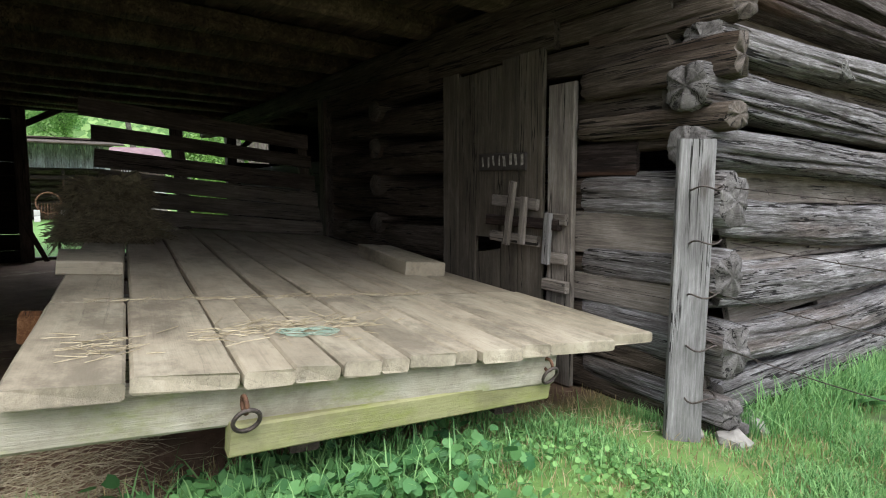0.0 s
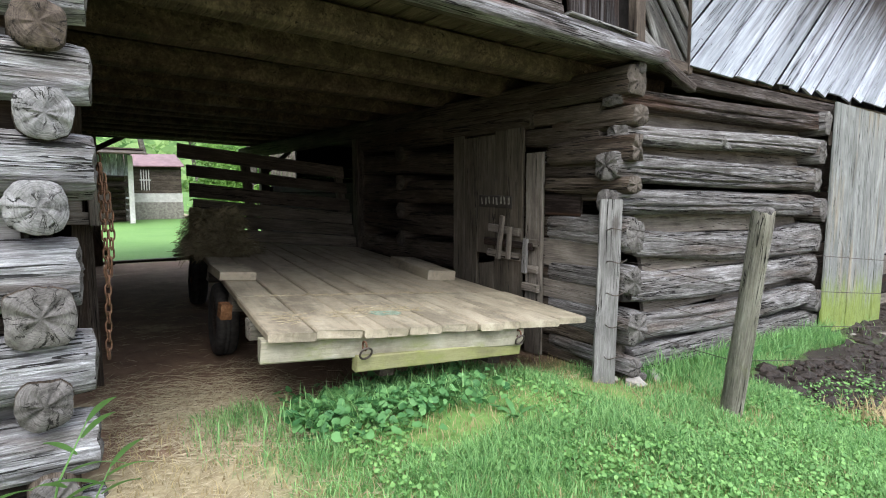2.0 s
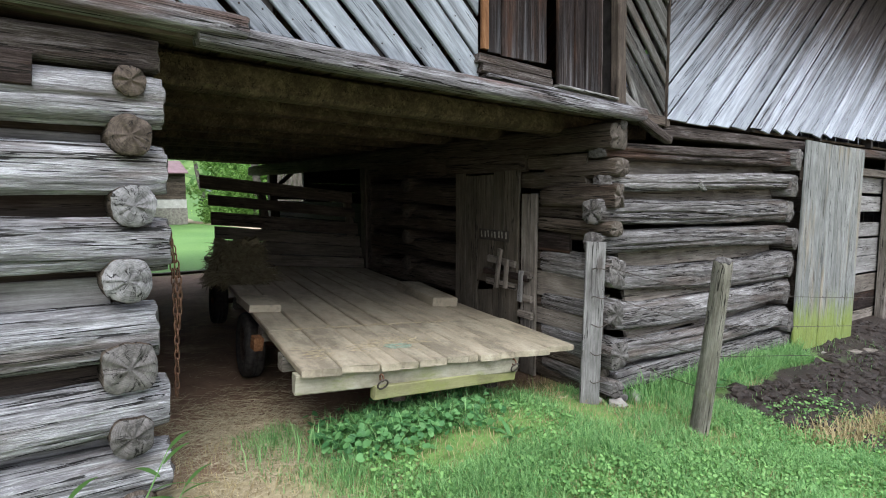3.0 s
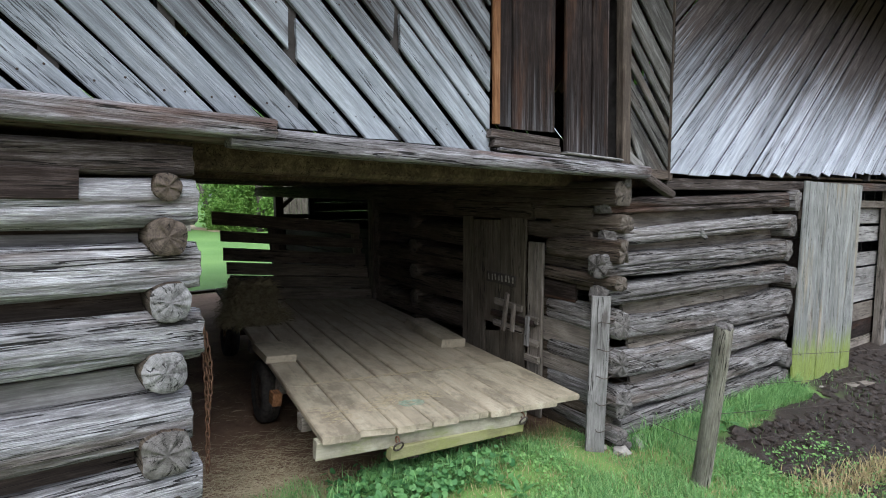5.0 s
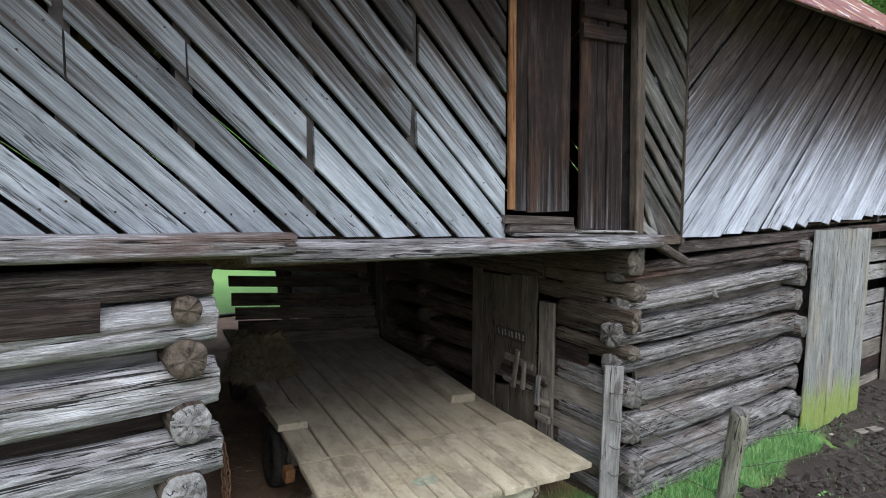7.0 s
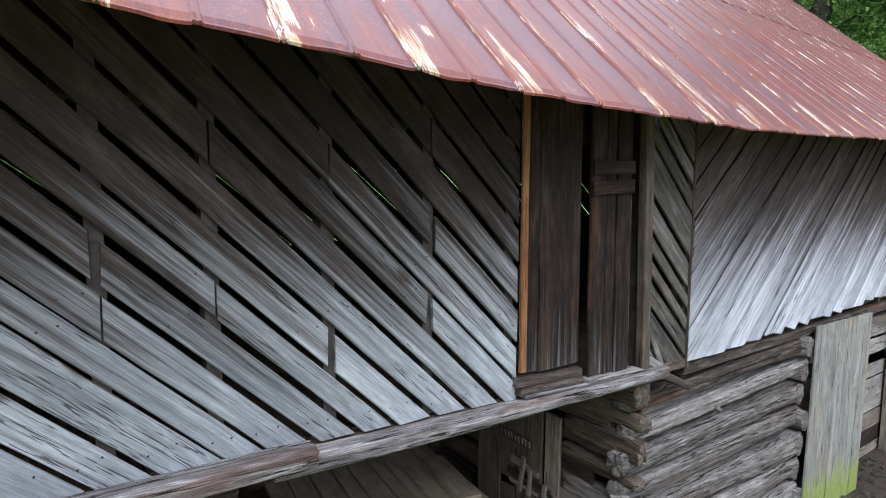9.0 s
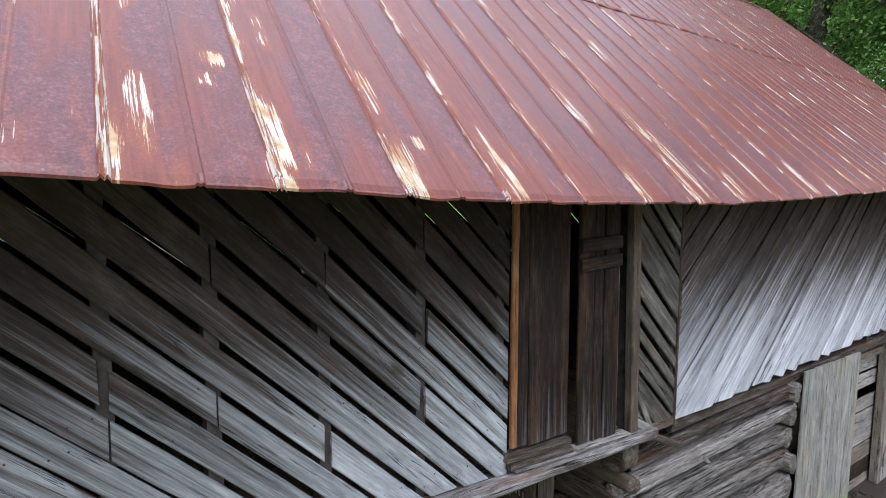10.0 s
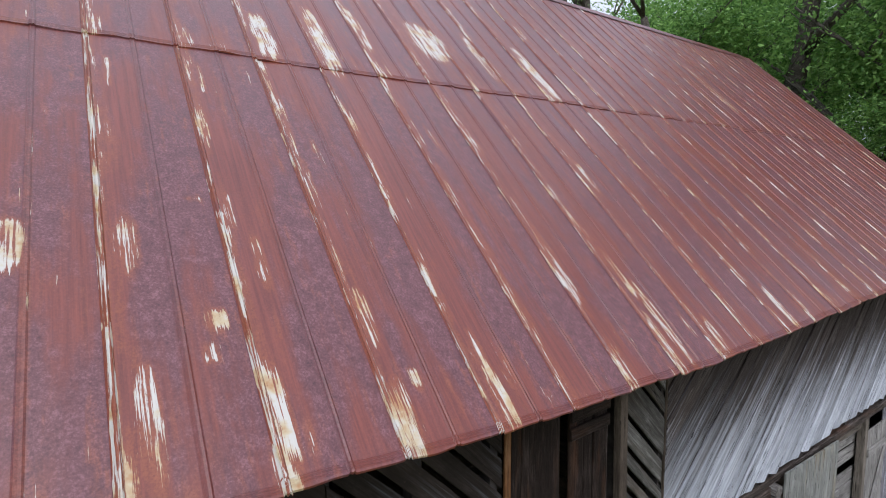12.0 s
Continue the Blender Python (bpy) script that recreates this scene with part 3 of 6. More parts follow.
def ground_z(x, y):
    z = 0.16
    if y > 1.5:
        z += 0.02 * (min(y, 12) - 1.5) * clip((x + 6) / 2, 0, 1)
    # the passage floor stands higher than the yard and falls away to the right
    u = clip((x - 0.95) / 2.2, 0, 1)
    bank = 0.175 * (1 - u * u * (3 - 2 * u)) * clip((y + 2.5) / 3.8, 0, 1)
    z = max(z, 0.16 + bank)
    if x > 2.8 and y < 6:
        z -= min(x - 2.8, 8) * (0.012 + 0.045 * clip((1.5 - y) / 0.9, 0, 1.6))
    if y > 12:
        z += 0.004 * (y - 12) + 0.045 * clip(y - 36, 0, 60)
    z -= 0.03 * clip(0.6 - y, 0, 6) * (x < 60)
    return z


# ---- ground ----
def build_ground():
    def spread(lo, hi, n, centre, power=2.6):
        out = []
        for i in range(n + 1):
            u = 2 * i / n - 1
            s = abs(u) ** power * math.copysign(1, u)
            out.append(centre + (s * (hi - centre) if u > 0 else s * (centre - lo)))
        return out
    xs, ys = spread(-400, 400, 190, 2.0, 3.2), spread(-300, 900, 190, 0.8, 3.4)
    verts = []
    for y in ys:
        for x in xs:
            rough = 0.0
            if -2 < x < 12 and -3 < y < 12:
                rough = 0.02 * smooth_noise(x * 2.3, y * 2.3, 0) + 0.012 * smooth_noise(x * 7, y * 7, 3)
                if x > 3.1 and y < 1.1:
                    rough += 0.035 * smooth_noise(x * 5, y * 5, 8)
            verts.append((x, y, ground_z(x, y) + rough))
    w = len(xs)
    faces = [(j * w + i, j * w + i + 1, (j + 1) * w + i + 1, (j + 1) * w + i) for j in range(len(ys) - 1) for i in range(w - 1)]
    return tagged(part("ground", mesh(verts, faces, True), GROUND), "farmyard ground of turf, bare dirt and dark mud", "ground", kind="structure")


build_ground()


# ---- the loft: siding, sill, floor ----
FACE = 1.28
LOFT_TOP = 4.80


def sill_z(x):
    """Top of the front sill, which has sunk to the right."""
    return 2.66 - 0.047 * (x + 0.5) if x < 3.1 else 2.49


def build_front_wall():
    rnd = random.Random(11)
    studs = []
    for x in (-3.6, -2.4, -1.31, -0.86, -0.285, 0.34, 0.98, 2.42, 3.04, 4.6, 6.2, 7.8, 9.4, 11.0, 12.6, 14.4):
        studs.append((box_mesh((x - 0.034, FACE + 0.017, sill_z(x)), (x + 0.034, FACE + 0.13, LOFT_TOP)), Matrix.Identity(4)))
    for x0, x1 in ((-4, 3.1), (3.1, 14.9)):
        studs.append((box_mesh((x0, FACE + 0.03, LOFT_TOP - 0.02), (x1, FACE + 0.15, LOFT_TOP + 0.07)), Matrix.Identity(4)))
    wall = tagged(part("wall_front", join(studs), STUD_WOOD), "loft wall of weathered grey boards nailed on the diagonal with gaps", "wall", kind="structure")
    nail = mesh([(0.0055 * math.cos(k * 0.785), 0.0055 * math.sin(k * 0.785), 0) for k in range(8)] + [(0.004 * math.cos(k * 0.785), 0.004 * math.sin(k * 0.785), 0.0025) for k in range(8)], [tuple(range(8, 16))] + [(k, (k + 1) % 8, 8 + (k + 1) % 8, 8 + k) for k in range(8)])
    nail.materials.append(NAIL)

    def nailed(ob, w, length, slant, seed, first=0.0):
        """Two old nails near the foot of a board and two at every other stud."""
        r = random.Random(seed)
        for at in (0.09 + 0.5 * w * slant, 1.05, 2.05):
            if at < length - 0.2:
                for side in (-0.3, 0.27):
                    m = ob.matrix_basis @ Matrix.Translation((first + at + slant * w * side * 0.6 + r.uniform(-0.02, 0.02), w * (side + r.uniform(-0.05, 0.05)), 0.0125))
                    part("nail", nail, NAIL, ob, m=m)

    # boards that fall to the right, from the far side up to the loft door
    slope = -0.965
    cosa = 1 / math.hypot(1, slope)

    def falling(x_lo, x_hi, offset, w, seed, mat, low, front):
        """One board along z = offset + slope * x between two upright edges, the sill and the eave."""
        xa = max(x_lo, (LOFT_TOP - offset) / slope)
        zb = offset + slope * x_hi
        k = (low + 0.0 - offset) / slope
        level = k < x_hi
        xb = k if level else x_hi
        if xb - xa < 0.05:
            return
        p, q = (xa, front, offset + slope * xa), (xb, front, offset + slope * xb)
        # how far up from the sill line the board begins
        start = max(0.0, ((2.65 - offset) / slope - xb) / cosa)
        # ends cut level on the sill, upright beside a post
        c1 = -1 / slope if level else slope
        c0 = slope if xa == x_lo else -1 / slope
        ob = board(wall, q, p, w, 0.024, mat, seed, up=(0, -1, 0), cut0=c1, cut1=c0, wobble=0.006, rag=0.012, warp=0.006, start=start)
        nailed(ob, w, (Vector(q) - Vector(p)).length, abs(c1), seed, start)

    gaps = [-1.9 + 0.233 * k for k in range(14)] + [1.36, 1.595, 1.87, 2.046, 2.272, 2.52, 2.733, 2.968, 3.208, 3.455, 3.69, 3.942, 4.2, 4.47, 4.72, 4.97, 5.2, 5.43, 5.66, 5.9]
    # where a board's two lengths meet with a gap over a stud, and where they butt
    open_joints = {18: -1.315, 20: -0.282, 23: 0.335, 25: 0.352}
    butt_joints = {17: -1.30, 19: -0.85, 22: -0.86, 24: -0.285, 27: 0.34}
    i = 0
    for n, (lo, hi) in enumerate(zip(gaps, gaps[1:])):
        lap = 0.006 if n == 16 else rnd.choice((0.02, 0.026, 0.030, 0.036))
        w = (hi - lo) * cosa - lap
        z_mid = (lo + hi) / 2 + rnd.uniform(-0.004, 0.004)
        low = sill_z(clip((2.64 - z_mid) / slope, -4, 1)) - 0.01
        front = FACE + rnd.uniform(-0.004, 0.004)
        at = open_joints.get(n, butt_joints.get(n))
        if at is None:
            falling(-4.0, 1.03, z_mid, w, i + 1, SIDING_RAIN_SHADE, low, front)
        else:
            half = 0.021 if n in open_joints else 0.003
            falling(-4.0, at - half, z_mid, w, i + 1, SIDING_RAIN_SHADE, low, front)
            falling(at + half, 1.03, z_mid - rnd.uniform(0.0, 0.006), w - rnd.choice((0.0, 0.005)), i + 71, SIDING_RAIN_SHADE, low, front + rnd.uniform(-0.003, 0.003))
        i += 1
    gaps = [4.9, 5.15, 5.45, 5.675, 5.85, 6.04, 6.32, 6.71, 6.92, 7.12, 7.4, 7.65, 7.9]
    for lo, hi in zip(gaps, gaps[1:]):
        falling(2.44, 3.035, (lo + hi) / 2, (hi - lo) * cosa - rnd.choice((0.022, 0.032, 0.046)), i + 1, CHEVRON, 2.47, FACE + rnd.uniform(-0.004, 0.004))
        i += 1
    # paler boards that rise to the right, set close
    rise = 0.886
    cosb = 1 / math.hypot(1, rise)
    off = -13.0
    while off < 2.6:
        w = rnd.choice((0.12, 0.14, 0.17, 0.19, 0.22))
        z_mid = off + (w / 2) / cosb
        x_start = (2.47 - z_mid) / rise
        low = 2.465 + 0.024 * clip(x_start - 3, 0, 5) + rnd.uniform(-0.022, 0.018)
        x_start = (low - z_mid) / rise
        xa = max(3.055, x_start)
        xb = min(14.85, (LOFT_TOP - z_mid) / rise)
        if xb - xa > 0.05:
            c0 = -rnd.uniform(0.55, 1.0) / rise if xa == x_start else rise
            first = max(0.0, (xa - (2.47 - z_mid) / rise) / cosb)
            yy = FACE - 0.012 - rnd.choice((0.0, 0.004, 0.009))
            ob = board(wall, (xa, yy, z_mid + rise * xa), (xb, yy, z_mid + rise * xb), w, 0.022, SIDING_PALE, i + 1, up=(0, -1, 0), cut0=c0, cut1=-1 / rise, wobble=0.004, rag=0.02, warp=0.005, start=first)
            if xa < 8:
                nailed(ob, w, (xb - xa) / cosb, 1.0, i, first)
        off += (w + rnd.choice((0.013, 0.018, 0.022, 0.028))) / cosb
        i += 1
    # the chevron's corner strip
    board(wall, (3.045, FACE - 0.016, 2.42), (3.045, FACE - 0.016, LOFT_TOP), 0.014, 0.03, BOARD_DARK, 3, up=(0, -1, 0), name="corner_strip")
    return wall


build_front_wall()


def build_sill():
    t = thing("loft_sill", (1, FACE, 2.5), "long weathered grey sill beam under the loft boards", "beam")
    log(t, (-4.0, FACE - 0.06, 2.74), (-0.42, FACE - 0.065, 2.61), 0.075, 0.055, 71, [SILL_WOOD, END], "sill_beam", square=0.8, bend=0.008, seg=28, checks=2)
    log(t, (-0.62, FACE - 0.045, 2.585), (2.66, FACE - 0.05, 2.475), 0.065, 0.055, 72, [SILL_WOOD, END], "sill_beam", square=0.3, bend=0.01, seg=28, checks=2)
    board(t, (-4.0, FACE + 0.05, 2.70), (3.1, FACE + 0.05, 2.47), 0.14, 0.08, BOARD_DARK, 8, name="plate")
    board(t, (3.05, FACE + 0.06, 2.40), (14.8, FACE + 0.06, 2.42), 0.12, 0.10, LOG_BROWN, 9, name="plate")
    log(t, (2.63, FACE - 0.06, 2.46), (2.98, FACE - 0.09, 2.30), 0.04, 0.035, 73, [LOG_BROWN, END_DIM], "brace_stub", square=0.5, bend=0.004, seg=18)
    log(t, (2.47, FACE - 0.03, 2.405), (2.47, FACE + 0.3, 2.40), 0.045, 0.045, 74, [LOG_BROWN, END], "joist_end", bend=0.002, seg=18)
    # loose boards lying on the sill under the door
    for k, (x0, x1, z, y, thick) in enumerate(((1.06, 2.44, 2.598, -0.03, 0.022), (1.02, 1.63, 2.640, -0.02, 0.055), (1.0, 1.62, 2.698, -0.015, 0.055), (1.66, 2.30, 2.598, -0.055, 0.018))):
        board(t, (x0, FACE + y, z), (x1, FACE + y, z - 0.047 * (x1 - x0)), 0.11, thick, (SILL_WOOD, LOG_BROWN, LOG_BROWN, BOARD_GREY)[k], 20 + k, name="sill_board", rag=0.02)
    board(t, (2.43, FACE - 0.03, 2.62), (2.62, FACE - 0.035, 2.52), 0.07, 0.05, BOARD_GREY, 31, up=(0, -1, 0), name="offcut")
    board(t, (2.48, FACE - 0.02, 2.86), (2.66, FACE - 0.03, 2.53), 0.06, 0.022, CHEVRON, 32, up=(0, -1, 0), name="loose_batten")
    return t


build_sill()


def build_loft_doors():
    d = thing("loft_door", (1.3, FACE, 2.72), "tall red-brown loft door of two upright boards", "door")
    up = (0, -1, 0)
    board(d, (1.065, FACE - 0.035, 2.76), (1.055, FACE - 0.035, 4.76), 0.055, 0.03, BOARD_ORANGE, 1, up=up, name="edge_board", label="orange unweathered edge board")
    board(d, (1.145, FACE - 0.028, 2.75), (1.135, FACE - 0.028, 4.76), 0.10, 0.026, LOFT_BROWN, 2, up=up, name="door_board")
    board(d, (1.405, FACE - 0.032, 2.74), (1.385, FACE - 0.032, 4.76), 0.40, 0.026, LOFT_BROWN, 3, up=up, name="door_board", step=0.15)
    e = thing("loft_shutter", (1.95, FACE, 2.62), "narrow weathered grey loft shutter of upright boards with cross battens", "shutter")
    for k, (x, w) in enumerate(((1.79, 0.165), (1.93, 0.105), (2.085, 0.17))):
        board(e, (x, FACE - 0.04, 2.61 - 0.01 * k), (x - 0.035, FACE - 0.04, 4.76), w, 0.026, LOFT_BROWN, 5 + k, up=up, name="shutter_board")
    for z in (3.98, 4.12):
        board(e, (1.68, FACE - 0.068, z), (2.14, FACE - 0.068, z + 0.02), 0.10, 0.025, BOARD_BROWN, int(z * 7), up=up, name="batten")
    j = thing("door_jamb", (2.38, FACE, 2.55), "square weathered upright post beside the loft shutter", "post")
    board(j, (2.40, FACE - 0.03, 2.53), (2.33, FACE - 0.03, 4.77), 0.10, 0.07, BOARD_DARK, 12, up=up, name="post")
    board(j, (2.245, FACE + 0.03, 2.58), (2.215, FACE + 0.03, 4.0), 0.05, 0.03, LOG_BROWN, 13, up=up, name="slat")


build_loft_doors()


def build_ceiling():
    """Loft floor: boards on logs across the passage, all one mesh."""
    rnd = random.Random(5)
    bits = []
    y = 1.86
    k = 0
    while y < 10.6:
        r = rnd.uniform(0.075, 0.095)
        z = 2.50 + 0.02 * (y - 1.4)
        bits.append((log_mesh(4.6, r * 1.2, r, 100 + k, square=0.7, bend=0.012, seg=20, step=0.3, checks=0, rough=0.7), frame_of((-1.1, y, z + 0.03), (3.5, y, z - 0.06))))
        y += rnd.uniform(0.62, 0.85)
        k += 1
    x = -4.0
    while x < 14.8:
        w = rnd.uniform(0.17, 0.26)
        zz = 2.615 - 0.035 * clip(x, -1, 3)
        bits.append((board_mesh(9.3, w, 0.024, k, step=1.0), frame_of((x + w / 2, 1.36, zz), (x + w / 2, 10.66, zz + 0.18))))
        x += w + 0.004
        k += 1
    turn = Matrix.Rotation(radians(90), 4, "Z")
    back = turn.inverted()
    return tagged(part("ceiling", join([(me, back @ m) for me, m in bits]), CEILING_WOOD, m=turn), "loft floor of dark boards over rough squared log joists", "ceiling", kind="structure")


build_ceiling()


# ---- the roof ----
EAVE_Y, LAP_Y, LAP_Z, RIDGE_Y, RIDGE_Z = 0.76, 3.50, 6.95, 6.45, 9.60
ROOF_X0, ROOF_X1, SHEET, SKEW = -5.6, 15.2, 0.618, 0.08


def eave_z(x):
    return 4.45 + min(0.0085 * (x - 2.3) ** 2, 0.12)


def roof_z(x, y):
    """The front slope, a little sunk at the eave."""
    if y <= LAP_Y:
        return eave_z(x) + (LAP_Z - eave_z(x)) * (y - EAVE_Y) / (LAP_Y - EAVE_Y)
    return LAP_Z + (RIDGE_Z - LAP_Z) * (y - LAP_Y) / (RIDGE_Y - LAP_Y)


# places worn to pale metal: across the roof at the eave, depth, width, length, how bare
WORN_LOW = ((-1.69, 1.89, 0.13, 0.28, 1.0), (-1.18, 1.88, 0.10, 0.36, 0.74), (-1.18, 1.07, 0.10, 0.48, 0.78), (-0.83, 1.46, 0.12, 0.13, 1.0), (-0.88, 1.30, 0.09, 0.10, 0.74),
            (-0.81, 2.15, 0.11, 0.06, 0.7), (-0.62, 2.07, 0.06, 0.28, 0.8), (-0.52, 1.76, 0.08, 0.34, 0.7), (-0.63, 1.02, 0.10, 0.44, 1.0), (0.0, 1.41, 0.09, 0.34, 0.78),
            (0.01, 0.92, 0.11, 0.36, 0.82), (0.155, 1.06, 0.07, 0.12, 0.9), (0.66, 0.89, 0.11, 0.36, 0.95), (0.67, 1.18, 0.08, 0.2, 0.7), (1.87, 1.74, 0.08, 0.5, 0.75),
            (2.60, 1.07, 0.10, 0.64, 0.9), (3.17, 0.90, 0.10, 0.32, 0.85), (4.5, 0.96, 0.10, 0.42, 0.9), (3.15, 2.42, 0.10, 0.4, 0.7), (2.52, 1.48, 0.08, 0.45, 0.8))
WORN_HIGH = ((-1.19, 3.14, 0.06, 0.3, 0.75), (-0.57, 3.2, 0.06, 0.3, 0.75), (0.09, 3.80, 0.20, 0.62, 0.95), (0.70, 3.88, 0.18, 0.95, 1.0), (1.25, 4.2, 0.15, 0.7, 0.9),
             (2.2, 4.2, 0.46, 0.66, 0.95), (2.93, 4.1, 0.16, 0.8, 0.8), (3.83, 3.98, 0.18, 1.0, 1.0), (4.37, 4.9, 0.1, 0.35, 0.8), (9.35, 4.5, 0.14, 1.5, 0.85))
# laps with a scraped crest: across, how far up, how bare
WORN_LAPS = ((-1.311, 3.5, 0.86), (-0.693, 2.1, 0.9), (-0.075, 1.9, 0.62), (0.543, 1.6, 0.6), (1.161, 2.4, 0.58), (-1.62, 2.6, 0.5))


def wear(across, y):
    """How bare the sheet is, nought to one."""
    out = 0.0
    for cx, cy, w, ln, k in WORN_LOW if y < 3.0 else WORN_HIGH:
        if abs(across - cx) < w and abs(y - cy) < ln:
            d = math.hypot((across - cx) / (w / 2), 0.0) ** 3 + abs((y - cy) / (ln / 2)) ** 3
            d += 0.5 * smooth_noise(across * 22, y * 9, 3)
            out = max(out, k * clip(1.35 - 0.75 * d, 0, 1) * (0.92 + 0.5 * smooth_noise(across * 30, y * 5, 8)))
    for at, top, k in WORN_LAPS:
        if abs(across - at - 0.006) < 0.024 and y < top:
            out = max(out, k * (0.85 + 0.3 * smooth_noise(at, y * 2.5, 6)))
    return out


def sheet_mesh(m, x0, y0, y1, lift, seed, front=True):
    """One five-crimp sheet: two lapped edges, a middle crimp, a creased and folded lower lip."""
    inv = m.inverted()
    w = SHEET
    near = front and -3.2 < x0 < 5.0
    profile = []
    for c, tall in ((0.0, 0.012), (w / 2, 0.007), (w, 0.012)):
        profile += [(c - 0.021, 0), (c - 0.012, tall), (c, 0.003), (c + 0.012, tall), (c + 0.021, 0)]
    profile = [(a, h) for a, h in profile if -0.022 < a < w + 0.022]
    for c in (0.0, w / 2):
        for k in range(1, 12 if near else 4):
            profile.append((c + 0.021 + (w / 2 - 0.042) * k / (12 if near else 4), 0.0))
    profile.sort()
    n = 56 if near else 12
    # creases along the lower edge
    rows = [(y0, 0.0), (y0 + 0.010, 0.0), (y0 + 0.015, 0.004), (y0 + 0.020, 0.0), (y0 + 0.026, 0.004), (y0 + 0.031, 0.0), (y0 + 0.037, 0.004), (y0 + 0.042, 0.0)]
    if not front:
        rows = [(y0, 0.0)]
    last = rows[-1][0]
    rows += [(last + (y1 - last) * (i + 1) / n, 0.0) for i in range(n)]
    verts, faces, worn = [], [], []
    for i, (y, crease) in enumerate(rows):
        for a, h in profile:
            x = x0 + a + (SKEW * (y - EAVE_Y) if front else 0.0)
            z = roof_z(x, y) if front else RIDGE_Z - (y - RIDGE_Y) * (RIDGE_Z - 4.6) / (11.7 - RIDGE_Y)
            wav = 0.006 * smooth_noise(x * 3 + seed, y * 1.4, 2)
            curl = 0.0
            if i == 0:
                curl = 0.008 * smooth_noise(x * 6, seed, 1)
            verts.append(inv @ Vector((x, y, z + (h + crease + lift + wav + curl) * 1.34)))
            worn.append(wear(x0 + a, y) if front else 0.0)
    k = len(profile)
    for i in range(len(rows) - 1):
        for j in range(k - 1):
            faces.append((i * k + j + 1, i * k + j, (i + 1) * k + j, (i + 1) * k + j + 1))
    # the sheet's lower edge has a thin turned lip
    base = len(verts)
    for j in range(k):
        q = m @ verts[j]
        verts.append(inv @ (q + Vector((0, 0.004 if front else -0.004, -0.012))))
        worn.append(worn[j])
    for j in range(k - 1):
        faces.append((j, j + 1, base + j + 1, base + j))
    me = mesh(verts, faces)
    me.attributes.new("wear", "FLOAT", "POINT").data.foreach_set("value", worn)
    return me


def build_roof():
    bits = []
    rnd = random.Random(9)
    y = EAVE_Y + 0.12
    while y < RIDGE_Y - 0.1:
        xs = [ROOF_X0 + 0.1 + 1.3 * k for k in range(16)] + [ROOF_X1 - 0.1]
        for xa, xb in zip(xs, xs[1:]):
            pa, pb = (xa, y, roof_z(xa, y) - 0.05), (xb, y, roof_z(xb, y) - 0.05)
            bits.append((board_mesh((Vector(pb) - Vector(pa)).length, 0.15, 0.022, xa + y, step=1.5, wobble=0.0), frame_of(pa, pb, (0, -0.67, 0.74))))
        y += 0.125 if y < 1.6 else 0.26
    x = ROOF_X0 + 0.3
    while x < ROOF_X1:
        for y0, y1 in ((FACE + 0.02, LAP_Y), (LAP_Y, RIDGE_Y)):
            pa, pb = (x, y0, roof_z(x, y0) - 0.13), (x, y1, roof_z(x, y1) - 0.13)
            bits.append((board_mesh((Vector(pb) - Vector(pa)).length, 0.05, 0.11, x, step=2.0), frame_of(pa, pb)))
        x += 0.9
    roof = tagged(part("roof", join(bits), BOARD_DARK), "steep barn roof of rusted red crimped metal sheets", "roof", kind="structure")
    c, s = math.cos(radians(41.8)), math.sin(radians(41.8))

    def plane(x, y, z, back=1):
        m = Matrix(((0, -1 * back, 0), (c * back, 0, -s * back), (s, 0, c))).to_4x4()
        m.translation = (x, y, z)
        return m @ Matrix.Rotation(-math.atan(SKEW * c), 4, "Z")

    count = int((ROOF_X1 - ROOF_X0) / SHEET)
    first = -1.311 - 7 * SHEET
    for i in range(count):
        x0 = first + i * SHEET
        m = plane(x0, EAVE_Y, eave_z(x0))
        part("roof_sheet", sheet_mesh(m, x0, EAVE_Y - rnd.uniform(0, 0.025), LAP_Y + 0.12, 0.0, i), ROOF_SHEET, roof, m=m)
        m = plane(x0 + SKEW * (LAP_Y - EAVE_Y), LAP_Y, LAP_Z)
        part("roof_sheet", sheet_mesh(m, x0, LAP_Y - rnd.uniform(0, 0.03), RIDGE_Y + 0.02, 0.012, i + 60), ROOF_SHEET, roof, m=m)
    # the slope behind, and the ridge cap
    for i in range(count):
        x0 = first + i * SHEET
        m = Matrix.Translation((x0, RIDGE_Y, RIDGE_Z)) @ Matrix.Rotation(radians(90), 4, "Z")
        me = sheet_mesh(m, x0, 11.7, RIDGE_Y - 0.01, 0.0, i, front=False)
        part("roof_sheet", me, ROOF_SHEET, roof, m=m)
    for k in range(7):
        xa = first + k * 3.0
        xb = min(xa + 3.05, first + count * SHEET)
        me = mesh([(xa, RIDGE_Y - 0.13, RIDGE_Z - 0.075), (xa, RIDGE_Y, RIDGE_Z + 0.045), (xa, RIDGE_Y + 0.13, RIDGE_Z - 0.075), (xb, RIDGE_Y - 0.13, RIDGE_Z - 0.075), (xb, RIDGE_Y, RIDGE_Z + 0.045), (xb, RIDGE_Y + 0.13, RIDGE_Z - 0.075)], [(0, 3, 4, 1), (1, 4, 5, 2)])
        part("ridge_cap", me, ROOF_SHEET, roof)
    return roof


build_roof()


